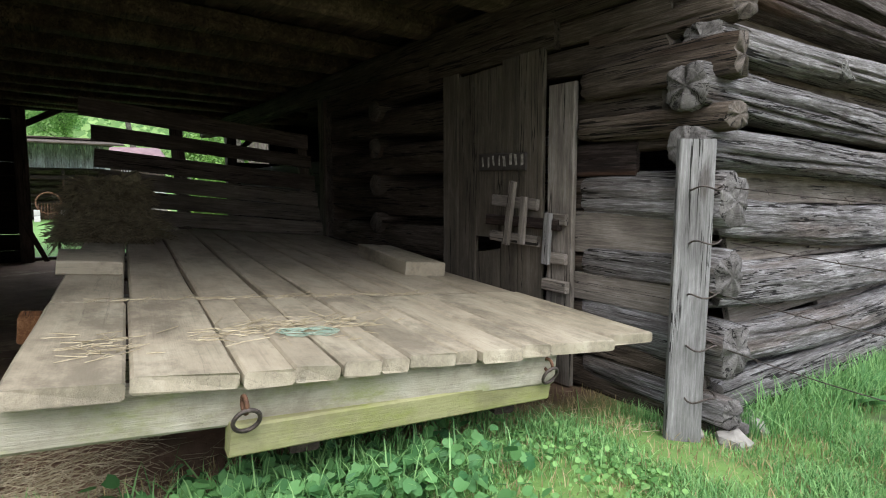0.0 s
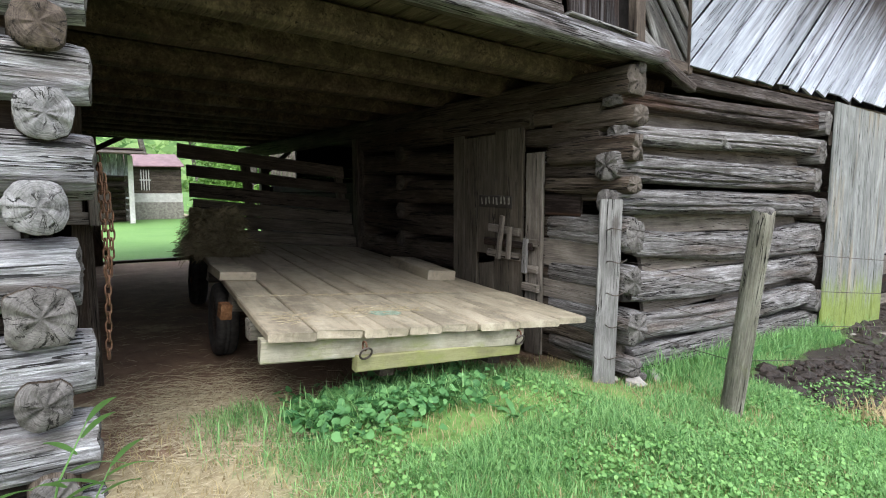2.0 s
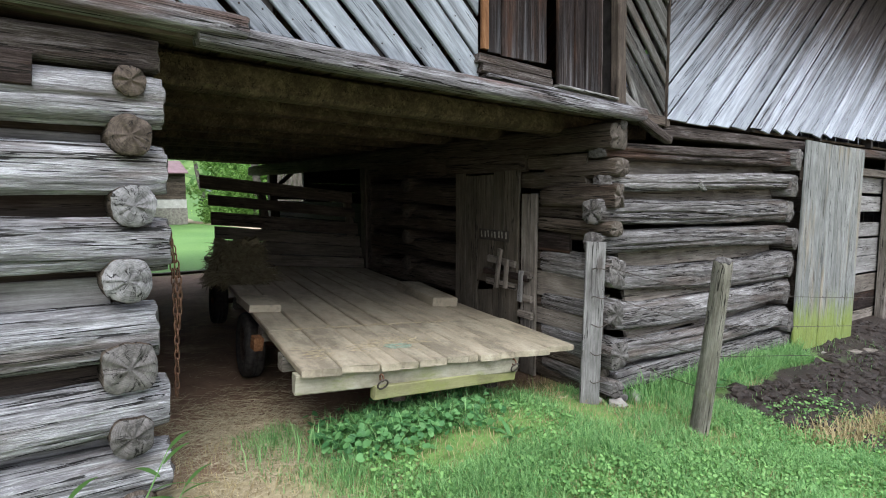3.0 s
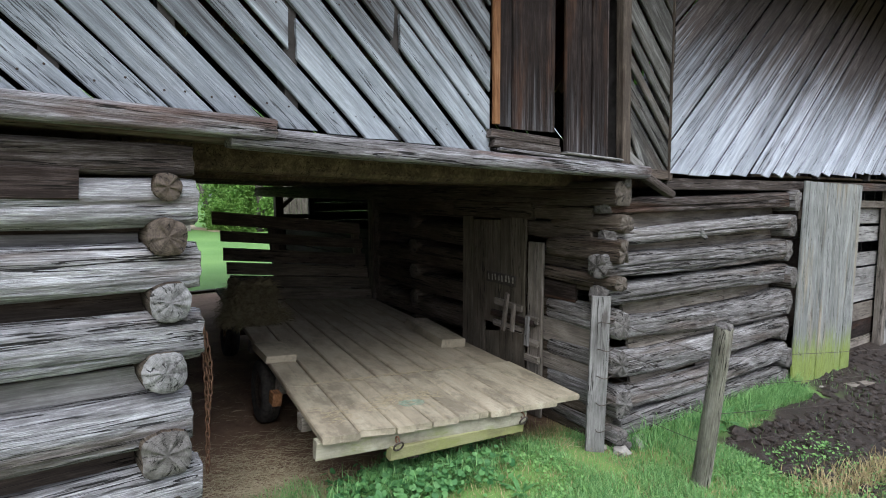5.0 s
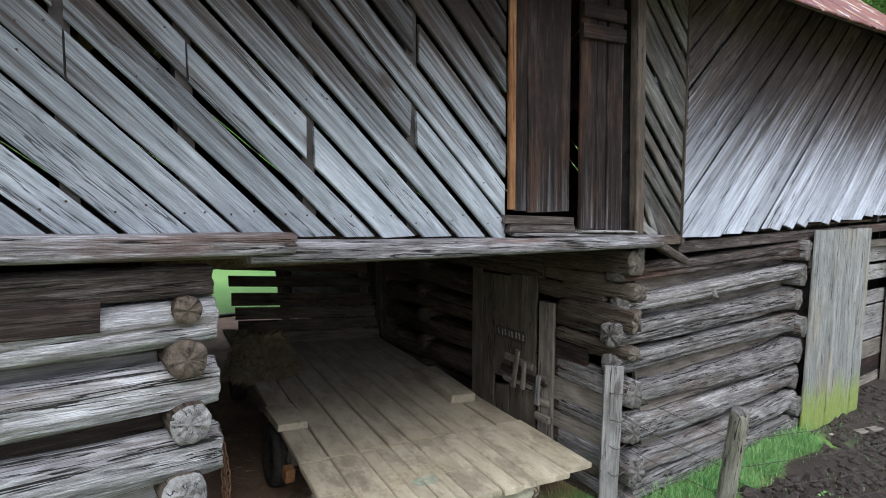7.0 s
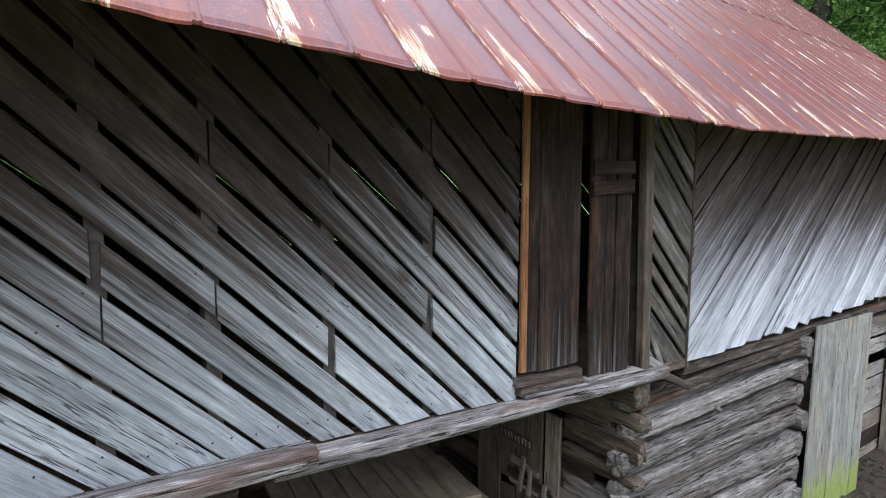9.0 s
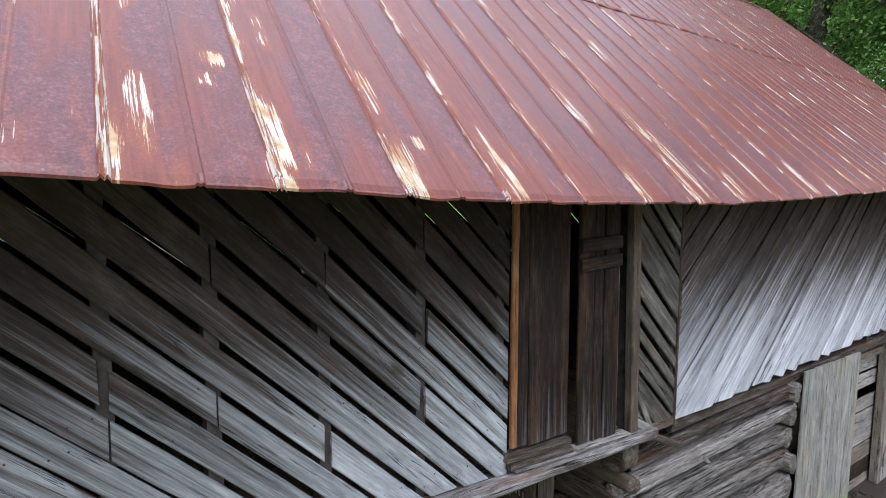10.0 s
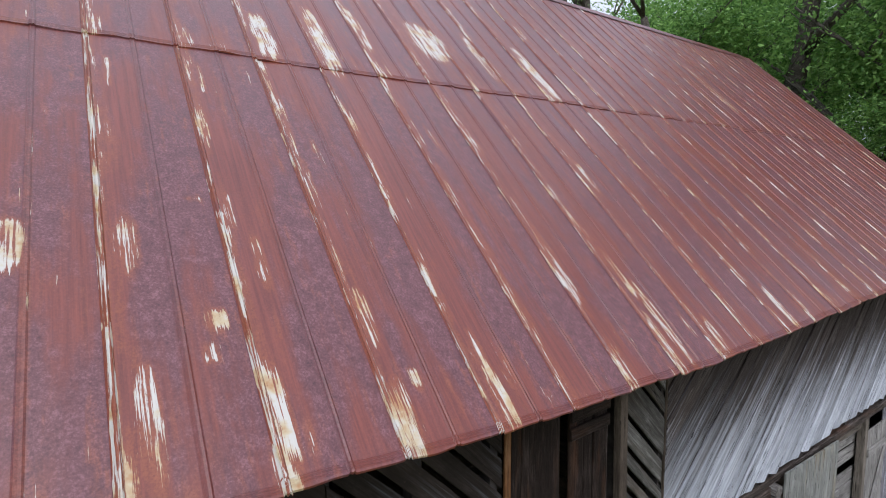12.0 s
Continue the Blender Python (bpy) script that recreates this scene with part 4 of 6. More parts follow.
def build_far_walls():
    """Gables, the back of the loft and the outer walls that close the barn."""
    rnd = random.Random(21)
    for name, x in (("wall_left", -4.05), ("wall_right", 14.9)):
        bits = []
        y = 1.35
        while y < 11.2:
            w = rnd.uniform(0.16, 0.26)
            top = min(roof_z(x, y + w / 2) if y < RIDGE_Y else RIDGE_Z - (y - RIDGE_Y) * 0.952, 9.5) - 0.16
            bits.append((board_mesh(top - 0.0, w, 0.025, y, step=1.2), frame_of((x, y + w / 2, 0.0), (x, y + w / 2, top), (1, 0, 0))))
            y += w + 0.008
        tagged(part(name, join(bits), SIDING), "gable wall of upright weathered boards", "wall", kind="structure")
    bits = []
    # back of the loft, boards on the diagonal with gaps that let daylight through
    off = -13.0
    slope = -0.815
    while off < 18.5:
        w = rnd.uniform(0.14, 0.19)
        xa = max(-4.0, (5.5 - off) / slope)
        xb = min(14.8, (2.75 - off) / slope)
        if xb - xa > 0.3:
            pa, pb = (xa, 10.62, off + slope * xa), (xb, 10.62, off + slope * xb)
            bits.append((board_mesh((Vector(pb) - Vector(pa)).length, w, 0.024, off, step=1.5), frame_of(pa, pb, (0, 1, 0))))
        off += (w + rnd.choice((0.002, 0.004, 0.010))) * 1.29
    for x0, x1 in ((-4.0, -0.1), (2.95, 14.8)):
        z = 0.1
        while z < 2.75:
            w = rnd.uniform(0.18, 0.26)
            if x0 > 0 and z > 1.6:
                # open above a rail beside the passage
                x0 = 3.62
            bits.append((board_mesh(x1 - x0, w, 0.028, z, step=1.5), frame_of((x0, 10.62, z + w / 2), (x1, 10.62, z + w / 2), (0, -1, 0))))
            z += w + 0.001
    bits.append((board_mesh(3.4, 0.17, 0.16, 3), frame_of((-0.2, 10.6, 2.70), (3.2, 10.6, 2.70))))
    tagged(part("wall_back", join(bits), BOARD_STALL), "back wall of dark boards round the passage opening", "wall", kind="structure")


build_far_walls()


# ---- the log cribs ----
def build_left_crib():
    c = thing("log_crib", (-0.9, 1.35, 0.2), "grey weathered log crib with round log ends at the corner", "log crib", "log cribs")
    # front logs: height of the middle at the passage end and further in, half height, end
    rows = ((2.25, 2.25, 0.115, -0.765), (1.945, 1.965, 0.115, -0.765), (1.63, 1.65, 0.125, -0.77), (1.262, 1.285, 0.135, -0.83), (0.91, 0.92, 0.125, -0.80), (0.572, 0.58, 0.125, -0.80), (0.27, 0.27, 0.09, -0.79))
    for k, (z0, z1, h, x) in enumerate(rows):
        log(c, (-4.0, FACE + 0.10, z1 + 0.02), (x, FACE + 0.09, z0), 0.105, h * 0.93, 210 + k, [LOG_SILVER, END], square=0.12, bend=0.022, taper=-0.06, step=0.05, seg=84, checks=4, rough=1.15)
    log(c, (-4.0, FACE + 0.06, 2.50), (-0.78, FACE + 0.05, 2.465), 0.085, 0.075, 230, [LOG_BROWN, END_DIM], square=0.8, bend=0.008, step=0.08)
    board(c, (-2.9, FACE - 0.025, 2.375), (-1.235, FACE - 0.025, 2.345), 0.13, 0.03, BOARD_BROWN, 44, up=(0, -1, 0), name="patch_board", label="short dark red-brown patch board")
    # side logs along the passage, whose round ends show
    for k, (z, r, x) in enumerate(((2.345, 0.066, -0.893), (2.10, 0.086, -0.905), (1.805, 0.092, -0.915), (1.475, 0.098, -0.945), (1.085, 0.11, -0.95), (0.79, 0.088, -0.955), (0.42, 0.085, -0.95))):
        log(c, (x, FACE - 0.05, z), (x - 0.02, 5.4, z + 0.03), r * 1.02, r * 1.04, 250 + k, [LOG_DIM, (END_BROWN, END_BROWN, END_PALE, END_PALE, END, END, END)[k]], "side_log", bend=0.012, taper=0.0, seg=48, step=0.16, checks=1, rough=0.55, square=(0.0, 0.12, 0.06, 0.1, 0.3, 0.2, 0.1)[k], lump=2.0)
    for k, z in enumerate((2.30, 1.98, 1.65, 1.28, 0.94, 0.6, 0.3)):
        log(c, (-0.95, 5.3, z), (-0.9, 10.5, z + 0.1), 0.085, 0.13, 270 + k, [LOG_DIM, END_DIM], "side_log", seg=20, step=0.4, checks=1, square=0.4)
    # boards behind the gaps
    for k, z in enumerate((2.09, 1.80, 1.45, 1.09, 0.73, 0.42)):
        board(c, (-3.9, FACE + 0.205, z), (-0.99, FACE + 0.20, z - 0.01), 0.20, 0.022, BOARD_DARK, 60 + k, up=(0, -1, 0), name="chink_board")
        if k % 2 == 0:
            board(c, (-1.9, FACE + 0.165, z - 0.02), (-1.0, FACE + 0.16, z - 0.03), 0.13, 0.02, BOARD_GREY, 80 + k, up=(0, -1, 0), name="chink_board")
    for k, z in enumerate((0.45, 0.85, 1.25, 1.65, 2.05, 2.40)):
        board(c, (-1.04, 5.3, z), (-1.0, 10.5, z + 0.06), 0.385, 0.022, BOARD_DARK, 98 + k, up=(1, 0, 0), name="chink_board")
        board(c, (-1.03, 1.5, z), (-1.03, 5.3, z), 0.36, 0.022, BOARD_DARK, 90 + k, up=(1, 0, 0), name="chink_board")
    return c


build_left_crib()


def build_right_crib():
    c = thing("log_crib", (2.5, 1.4, 0.2), "low log crib of bowed grey logs with ragged notched corner", "log crib", "log cribs")
    # front logs: lower and upper edge at the near end and at the far end
    rows = ((2.135, 2.275, 2.165, 2.35, 2.36, 5.56, 0.85, 0.006), (1.90, 2.045, 1.90, 2.08, 2.37, 5.57, 0.45, 0.02), (1.625, 1.84, 1.57, 1.82, 2.25, 5.50, 0.3, 0.012), (1.395, 1.59, 1.30, 1.53, 2.27, 5.55, 0.15, 0.012), (1.045, 1.25, 0.95, 1.27, 2.62, 5.50, 0.25, 0.05), (0.735, 1.0, 0.66, 0.92, 2.55, 5.52, 0.25, 0.045), (0.44, 0.66, 0.40, 0.62, 2.60, 5.54, 0.35, 0.035), (0.20, 0.40, 0.16, 0.37, 2.55, 5.56, 0.5, 0.012))
    for k, (a0, a1, b0, b1, x0, x1, sq, bend) in enumerate(rows):
        h = (a1 - a0 + b1 - b0) / 4 * 0.9
        log(c, (x0, FACE + (0.085 if 0 < k < 4 else 0.13), (a0 + a1) / 2), (x1, FACE + 0.11, (b0 + b1) / 2), 0.105, h, 300 + k, [LOG_BROWN if k == 0 else LOG, END], square=sq, bend=bend, taper=(a1 - a0 - b1 + b0) / (2 * h), step=0.05, seg=84, checks=5, rough=1.3)
    # a knotty stub on the second log and split slabs in the low gaps
    log(c, (3.62, FACE + 0.02, 1.99), (3.66, FACE - 0.02, 1.90), 0.045, 0.035, 330, [LOG, END], "knot_stub", bend=0.01, seg=20, step=0.012, rough=2.6, taper=0.9)
    for k, (x0, z0, x1, z1, w) in enumerate(((2.85, 0.68, 4.0, 0.70, 0.10), (3.9, 0.66, 5.4, 0.62, 0.12), (2.7, 0.40, 4.4, 0.42, 0.09), (2.72, 1.32, 4.4, 1.30, 0.10), (4.1, 1.30, 5.4, 1.28, 0.10), (2.75, 1.86, 4.2, 1.87, 0.12), (4.0, 1.86, 5.4, 1.87, 0.12), (2.7, 2.10, 5.4, 2.13, 0.10), (2.8, 1.02, 5.4, 0.97, 0.11))):
        board(c, (x0, FACE + 0.19, z0), (x1, FACE + 0.19, z1), w + 0.07, 0.03, BOARD_TAN, 340 + k, up=(0, -1, 0.25), name="chink_slab", wobble=0.012, rag=0.02)
    # corner ends of the passage-side logs
    ends = ((2.06, 0.070, 2.42, 1.22, 0.1, 0.3), (1.84, 0.088, 2.375, 1.20, 0.6, -0.2), (1.597, 0.060, 2.335, 1.19, 0.1, 0.3), (1.25, 0.115, 2.40, 1.22, 0.1, 0.2), (0.92, 0.10, 2.40, 1.23, 0.1, 0.3), (0.60, 0.125, 2.42, 1.20, 0.1, 0.1), (0.33, 0.075, 2.40, 1.19, 0.1, 0.3), (0.23, 0.055, 2.45, 1.17, 0.1, 0.0))
    for k, (z, r, x, y, sq, slant) in enumerate(ends):
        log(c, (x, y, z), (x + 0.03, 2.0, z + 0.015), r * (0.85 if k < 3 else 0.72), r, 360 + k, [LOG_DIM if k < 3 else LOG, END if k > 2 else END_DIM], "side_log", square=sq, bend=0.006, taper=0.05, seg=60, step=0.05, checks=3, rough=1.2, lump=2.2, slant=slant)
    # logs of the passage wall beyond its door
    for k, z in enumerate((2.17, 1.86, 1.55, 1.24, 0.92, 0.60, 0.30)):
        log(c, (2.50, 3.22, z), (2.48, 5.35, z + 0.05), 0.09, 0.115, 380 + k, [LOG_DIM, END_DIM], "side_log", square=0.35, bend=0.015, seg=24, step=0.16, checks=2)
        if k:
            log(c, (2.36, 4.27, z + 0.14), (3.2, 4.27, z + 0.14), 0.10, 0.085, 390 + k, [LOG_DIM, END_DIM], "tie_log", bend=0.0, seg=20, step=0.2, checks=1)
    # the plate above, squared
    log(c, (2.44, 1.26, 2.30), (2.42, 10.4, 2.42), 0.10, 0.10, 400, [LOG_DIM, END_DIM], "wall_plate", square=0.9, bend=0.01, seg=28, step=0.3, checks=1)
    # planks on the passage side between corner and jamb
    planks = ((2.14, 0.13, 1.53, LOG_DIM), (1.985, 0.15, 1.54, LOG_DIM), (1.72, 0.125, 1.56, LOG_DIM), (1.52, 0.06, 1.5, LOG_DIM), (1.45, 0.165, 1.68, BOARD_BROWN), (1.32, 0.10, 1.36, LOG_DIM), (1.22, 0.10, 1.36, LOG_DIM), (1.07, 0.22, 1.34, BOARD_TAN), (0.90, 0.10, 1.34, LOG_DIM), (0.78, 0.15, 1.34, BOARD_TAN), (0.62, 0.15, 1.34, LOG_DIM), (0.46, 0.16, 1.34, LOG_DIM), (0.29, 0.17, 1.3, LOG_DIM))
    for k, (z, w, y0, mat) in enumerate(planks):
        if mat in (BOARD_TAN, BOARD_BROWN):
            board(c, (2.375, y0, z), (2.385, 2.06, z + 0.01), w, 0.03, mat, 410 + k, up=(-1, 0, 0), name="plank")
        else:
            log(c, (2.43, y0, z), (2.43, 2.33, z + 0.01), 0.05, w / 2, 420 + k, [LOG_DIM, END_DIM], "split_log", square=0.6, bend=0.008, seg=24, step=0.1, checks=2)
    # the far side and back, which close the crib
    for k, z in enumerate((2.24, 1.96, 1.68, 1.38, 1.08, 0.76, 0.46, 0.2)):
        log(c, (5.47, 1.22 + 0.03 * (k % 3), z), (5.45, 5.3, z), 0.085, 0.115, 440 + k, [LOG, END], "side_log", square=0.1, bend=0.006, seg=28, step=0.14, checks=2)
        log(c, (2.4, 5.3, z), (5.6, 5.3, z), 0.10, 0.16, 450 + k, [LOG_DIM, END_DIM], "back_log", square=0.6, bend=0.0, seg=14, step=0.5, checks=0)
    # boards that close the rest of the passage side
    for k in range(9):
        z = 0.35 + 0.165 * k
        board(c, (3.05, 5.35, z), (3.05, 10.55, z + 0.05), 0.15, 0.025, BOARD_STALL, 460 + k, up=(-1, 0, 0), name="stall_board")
    board(c, (2.42, 5.38, 0.25), (2.42, 5.38, 2.45), 0.14, 0.12, BOARD_DARK, 480, up=(-1, 0, 0), name="stall_post")
    return c


build_right_crib()


def stone_mesh(r, seed, flat=0.6, fine=2):
    bm = bmesh.new()
    bmesh.ops.create_icosphere(bm, subdivisions=fine, radius=r)
    for v in bm.verts:
        k = 1 + 0.35 * noise.noise(v.co * (1.6 / r) + Vector((seed, 0, 0)))
        v.co = Vector((v.co.x * k, v.co.y * k, v.co.z * k * flat))
    me = bpy.data.meshes.new("m")
    bm.to_mesh(me)
    bm.free()
    return me


for k, (x, y, r) in enumerate(((2.36, 1.16, 0.07), (2.62, 1.22, 0.08), (2.46, 1.24, 0.055), (2.78, 1.27, 0.06), (5.5, 1.25, 0.09), (2.27, 1.30, 0.05), (5.95, 1.05, 0.035))):
    tagged(part("foundation_stone", stone_mesh(r, k), STONE, m=Matrix.Translation((x, y, ground_z(x, y) + r * 0.25))), "rough grey field stone under the crib corner", "stone", "foundation stones")


def build_crib_door():
    d = thing("crib_door", (2.33, 2.7, 0.3), "tall narrow crib door of dim grey planks with wooden latch", "door")
    up = (-1, 0, 0)
    edges = (2.265, 2.47, 2.62, 2.86, 3.05, 3.23)
    tops = (2.09, 2.085, 2.06, 2.06, 2.09)
    lows = (0.34, 0.34, 1.02, 0.34, 0.34)
    for k in range(5):
        y = (edges[k] + edges[k + 1]) / 2
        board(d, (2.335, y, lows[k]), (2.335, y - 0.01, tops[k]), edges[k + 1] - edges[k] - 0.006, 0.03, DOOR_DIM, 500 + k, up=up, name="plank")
    for z, y0, y1 in ((0.62, 2.3, 3.2), (1.95, 2.3, 3.2)):
        board(d, (2.375, y0, z), (2.375, y1, z), 0.12, 0.03, BOARD_DARK, int(z * 30), up=up, name="rail")
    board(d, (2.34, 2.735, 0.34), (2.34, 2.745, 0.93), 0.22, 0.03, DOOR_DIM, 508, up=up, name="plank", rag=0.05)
    # the latch: two keepers on cross bars and a sliding bolt
    board(d, (2.305, 2.28, 1.225), (2.305, 2.66, 1.255), 0.065, 0.03, BOARD_TAN, 510, up=up, name="cross_bar")
    board(d, (2.305, 2.27, 1.015), (2.305, 2.68, 1.035), 0.06, 0.03, BOARD_TAN, 511, up=up, name="cross_bar")
    board(d, (2.29, 2.10, 1.115), (2.29, 2.70, 1.135), 0.06, 0.035, BOARD_BROWN, 512, up=up, name="bolt")
    board(d, (2.262, 2.50, 0.99), (2.262, 2.44, 1.36), 0.05, 0.028, BOARD_TAN, 513, up=up, name="keeper")
    board(d, (2.262, 2.37, 1.0), (2.262, 2.345, 1.27), 0.05, 0.028, BOARD_TAN, 514, up=up, name="keeper")
    sign = part("sign_board", board_mesh(0.42, 0.105, 0.018, 7), SIGN_BLACK, d, "small black sign with faded white marks", frame_of((2.31, 2.38, 1.475), (2.31, 2.80, 1.49), up))
    # marks on the sign, no longer readable: short upright bars
    for k in range(8):
        y = 2.405 + 0.05 * k
        part("mark", board_mesh(0.062, 0.02 if k < 4 else 0.012, 0.004, k), CHALK, sign, m=frame_of((2.299, y, 1.455 + 0.004 * (k % 3)), (2.299, y + 0.008 * (k % 2), 1.515), up))
    board(d, (2.36, 2.2, 2.155), (2.36, 3.4, 2.17), 0.16, 0.06, LOG_DIM, 516, up=up, name="lintel")
    j = thing("door_jamb", (2.34, 2.13, 0.2), "pale weathered upright jamb board with wooden bolt keeper", "door jamb")
    board(j, (2.335, 2.135, 0.23), (2.335, 2.125, 1.875), 0.185, 0.035, BOARD_TAN, 520, up=up, name="jamb_board")
    board(j, (2.30, 2.06, 1.145), (2.30, 2.20, 1.15), 0.06, 0.03, BOARD_TAN, 521, up=up, name="keeper_bar")
    board(j, (2.30, 2.06, 0.93), (2.30, 2.21, 0.935), 0.06, 0.03, BOARD_TAN, 522, up=up, name="keeper_bar")
    board(j, (2.30, 2.05, 0.78), (2.30, 2.22, 0.785), 0.065, 0.04, BOARD_TAN, 524, up=up, name="keeper_bar")
    board(j, (2.272, 2.185, 0.90), (2.272, 2.165, 1.18), 0.055, 0.028, BOARD_GREY, 523, up=up, name="keeper")
    return d


build_crib_door()


def build_corner_plank():
    p = thing("corner_plank", (2.2, 1.2, 0.2), "upright rough-sawn grey plank nailed to the crib corner", "plank")
    board(p, (2.17, 1.285, 0.14), (2.22, 1.29, 1.50), 0.15, 0.04, BOARD_GREY, 530, up=(-0.6, -0.8, 0), name="plank")
    for k, z in enumerate((1.30, 1.08, 0.86, 0.64, 0.42)):
        loop = [Vector((2.24 - 0.085 * math.cos(a), 1.25 - 0.05 * math.sin(a), z + 0.008 * math.sin(3 * a + k))) for a in [i * 0.33 for i in range(20)]]
        part("wire_tie", tube_mesh(loop, 0.004, 5), WIRE, p, "rusty wire tie")
    return p


build_corner_plank()


def build_fence():
    x0, y0, x1, y1 = 2.45, 0.54, 2.24, 0.31
    zb, zt = ground_z(x0, y0) - 0.2, 1.44
    post = log(None, (x0 + 0.02, y0 + 0.03, zb), (x1, y1, zt), 0.062, 0.062, 600, [POST_WOOD, END], "fence_post", bend=0.006, taper=0.12, seg=30, step=0.07, checks=4)
    tagged(post, "round weathered wooden fence post with mossy top", "fence post")
    w = thing("barbed_wire", (2.3, 0.4, 0.5), "rusty barbed wire strands tied between post and plank", "wire")
    runs = (((2.28, 1.16, 1.30), (2.26, 0.36, 1.22)), ((2.27, 1.16, 1.08), (2.28, 0.39, 1.0)), ((2.26, 1.16, 0.86), (2.31, 0.43, 0.78)), ((2.26, 1.15, 0.64), (2.34, 0.47, 0.55)), ((2.26, 0.34, 1.22), (7.3, -0.6, 0.95)), ((2.29, 0.38, 1.0), (7.3, -0.6, 0.72)), ((2.33, 0.43, 0.78), (7.3, -0.6, 0.45)), ((2.35, 0.47, 0.55), (7.3, -0.55, 0.22)))
    for k, (a, b) in enumerate(runs):
        a, b = Vector(a), Vector(b)
        n = max(6, int((b - a).length / 0.12))
        pts = []
        for i in range(n + 1):
            u = i / n
            p = a.lerp(b, u)
            pts.append(p + Vector((0, 0, -0.03 * math.sin(math.pi * u) * (b - a).length / 2)))
        strand = part("strand", tube_mesh(pts, 0.0022, 5), WIRE, w)
        for i in range(1, n, 2):
            p = pts[i]
            d = Vector((0.012, 0.008, 0.012))
            part("barb", tube_mesh([p - d, p, p + Vector((-0.012, 0.008, 0.012))], 0.0016, 4), WIRE, strand)


build_fence()


def build_grey_door():
    d = thing("plank_door", (6.4, 1.2, 0.1), "big plain door of upright green-grey planks, mossy at the foot", "door")
    x = 5.56
    rnd = random.Random(4)
    for k in range(7):
        w = (0.30, 0.19, 0.15, 0.24, 0.31, 0.20, 0.29)[k]
        zb = ground_z(x, 1.25) + 0.0
        board(d, (x - 0.06 + w / 2, 1.21 + 0.004 * (k % 3), zb), (x + 0.05 + w / 2, 1.215, 2.455 - 0.004 * k), w - rnd.choice((0.010, 0.014, 0.020)), 0.028, DOOR_GREY, 620 + k, up=(0, -1, 0), name="plank")
        x += w
    for z in (0.6, 2.1):
        board(d, (5.6, 1.245, z), (7.2, 1.245, z), 0.14, 0.03, BOARD_DARK, int(z * 10), up=(0, -1, 0), name="ledge")
    s = thing("feed_stall", (8.0, 1.5, 0), "recessed stall of dim horizontal boards and a post", "stall")
    for k, (z, w) in enumerate(((0.0, 0.25), (0.27, 0.24), (0.53, 0.25), (0.79, 0.24), (1.05, 0.25), (1.31, 0.20), (1.66, 0.22), (1.93, 0.22))):
        board(s, (7.1, 1.50, z + 0.1), (9.0, 1.50, z + 0.07 - 0.01 * (k % 3)), w, 0.028, (BOARD_TAN, BOARD_BROWN, BOARD_TAN, BOARD_GREY)[k % 4] if k < 4 else BOARD_GREY, 660 + k, up=(0, -1, 0), name="board", rag=0.02, wobble=0.008)
    board(s, (7.1, 1.46, 2.20), (8.9, 1.46, 2.16), 0.10, 0.10, BOARD_TAN, 670, up=(0, -1, 0), name="rail")
    board(s, (8.9, 1.40, -0.25), (8.93, 1.40, 2.40), 0.12, 0.12, BOARD_TAN, 671, up=(0, -1, 0), name="post")
    board(s, (8.0, 1.62, 1.48), (8.08, 1.62, 1.72), 0.10, 0.05, BOARD_GREY, 672, up=(0, -1, 0), name="block")
    for k in range(3):
        board(s, (7.1 + 0.01 * k, 2.6, 0.4 + 0.8 * k), (10.0, 2.6, 0.4 + 0.8 * k), 0.78, 0.03, BOARD_DARK, 674 + k, up=(0, -1, 0), name="back_board")
    g = thing("stall_gate", (9.4, 1.36, 0), "weathered board gate with diagonal brace", "gate")
    for k, x in enumerate((9.09, 9.32, 9.55, 9.78)):
        board(g, (x, 1.36, -0.1), (x, 1.36, 2.05), 0.21, 0.026, BOARD_GREY, 680 + k, up=(0, -1, 0), name="plank")
    for z in (0.35, 1.7):
        board(g, (8.99, 1.33, z), (9.9, 1.33, z), 0.13, 0.028, BOARD_GREY, int(z * 20), up=(0, -1, 0), name="rail")
    board(g, (9.04, 1.327, 0.4), (9.85, 1.327, 1.66), 0.10, 0.024, BOARD_GREY, 691, up=(0, -1, 0), name="brace")
    # boards that close the rest of that side
    r = thing("stall_wall", (12, 1.4, 0), "plain wall of upright weathered boards", "wall")
    for k in range(22):
        x = 10.05 + 0.225 * k
        board(r, (x, 1.42, -0.4), (x, 1.42, 2.42), 0.22, 0.026, SIDING, 700 + k, up=(0, -1, 0), name="board")


build_grey_door()


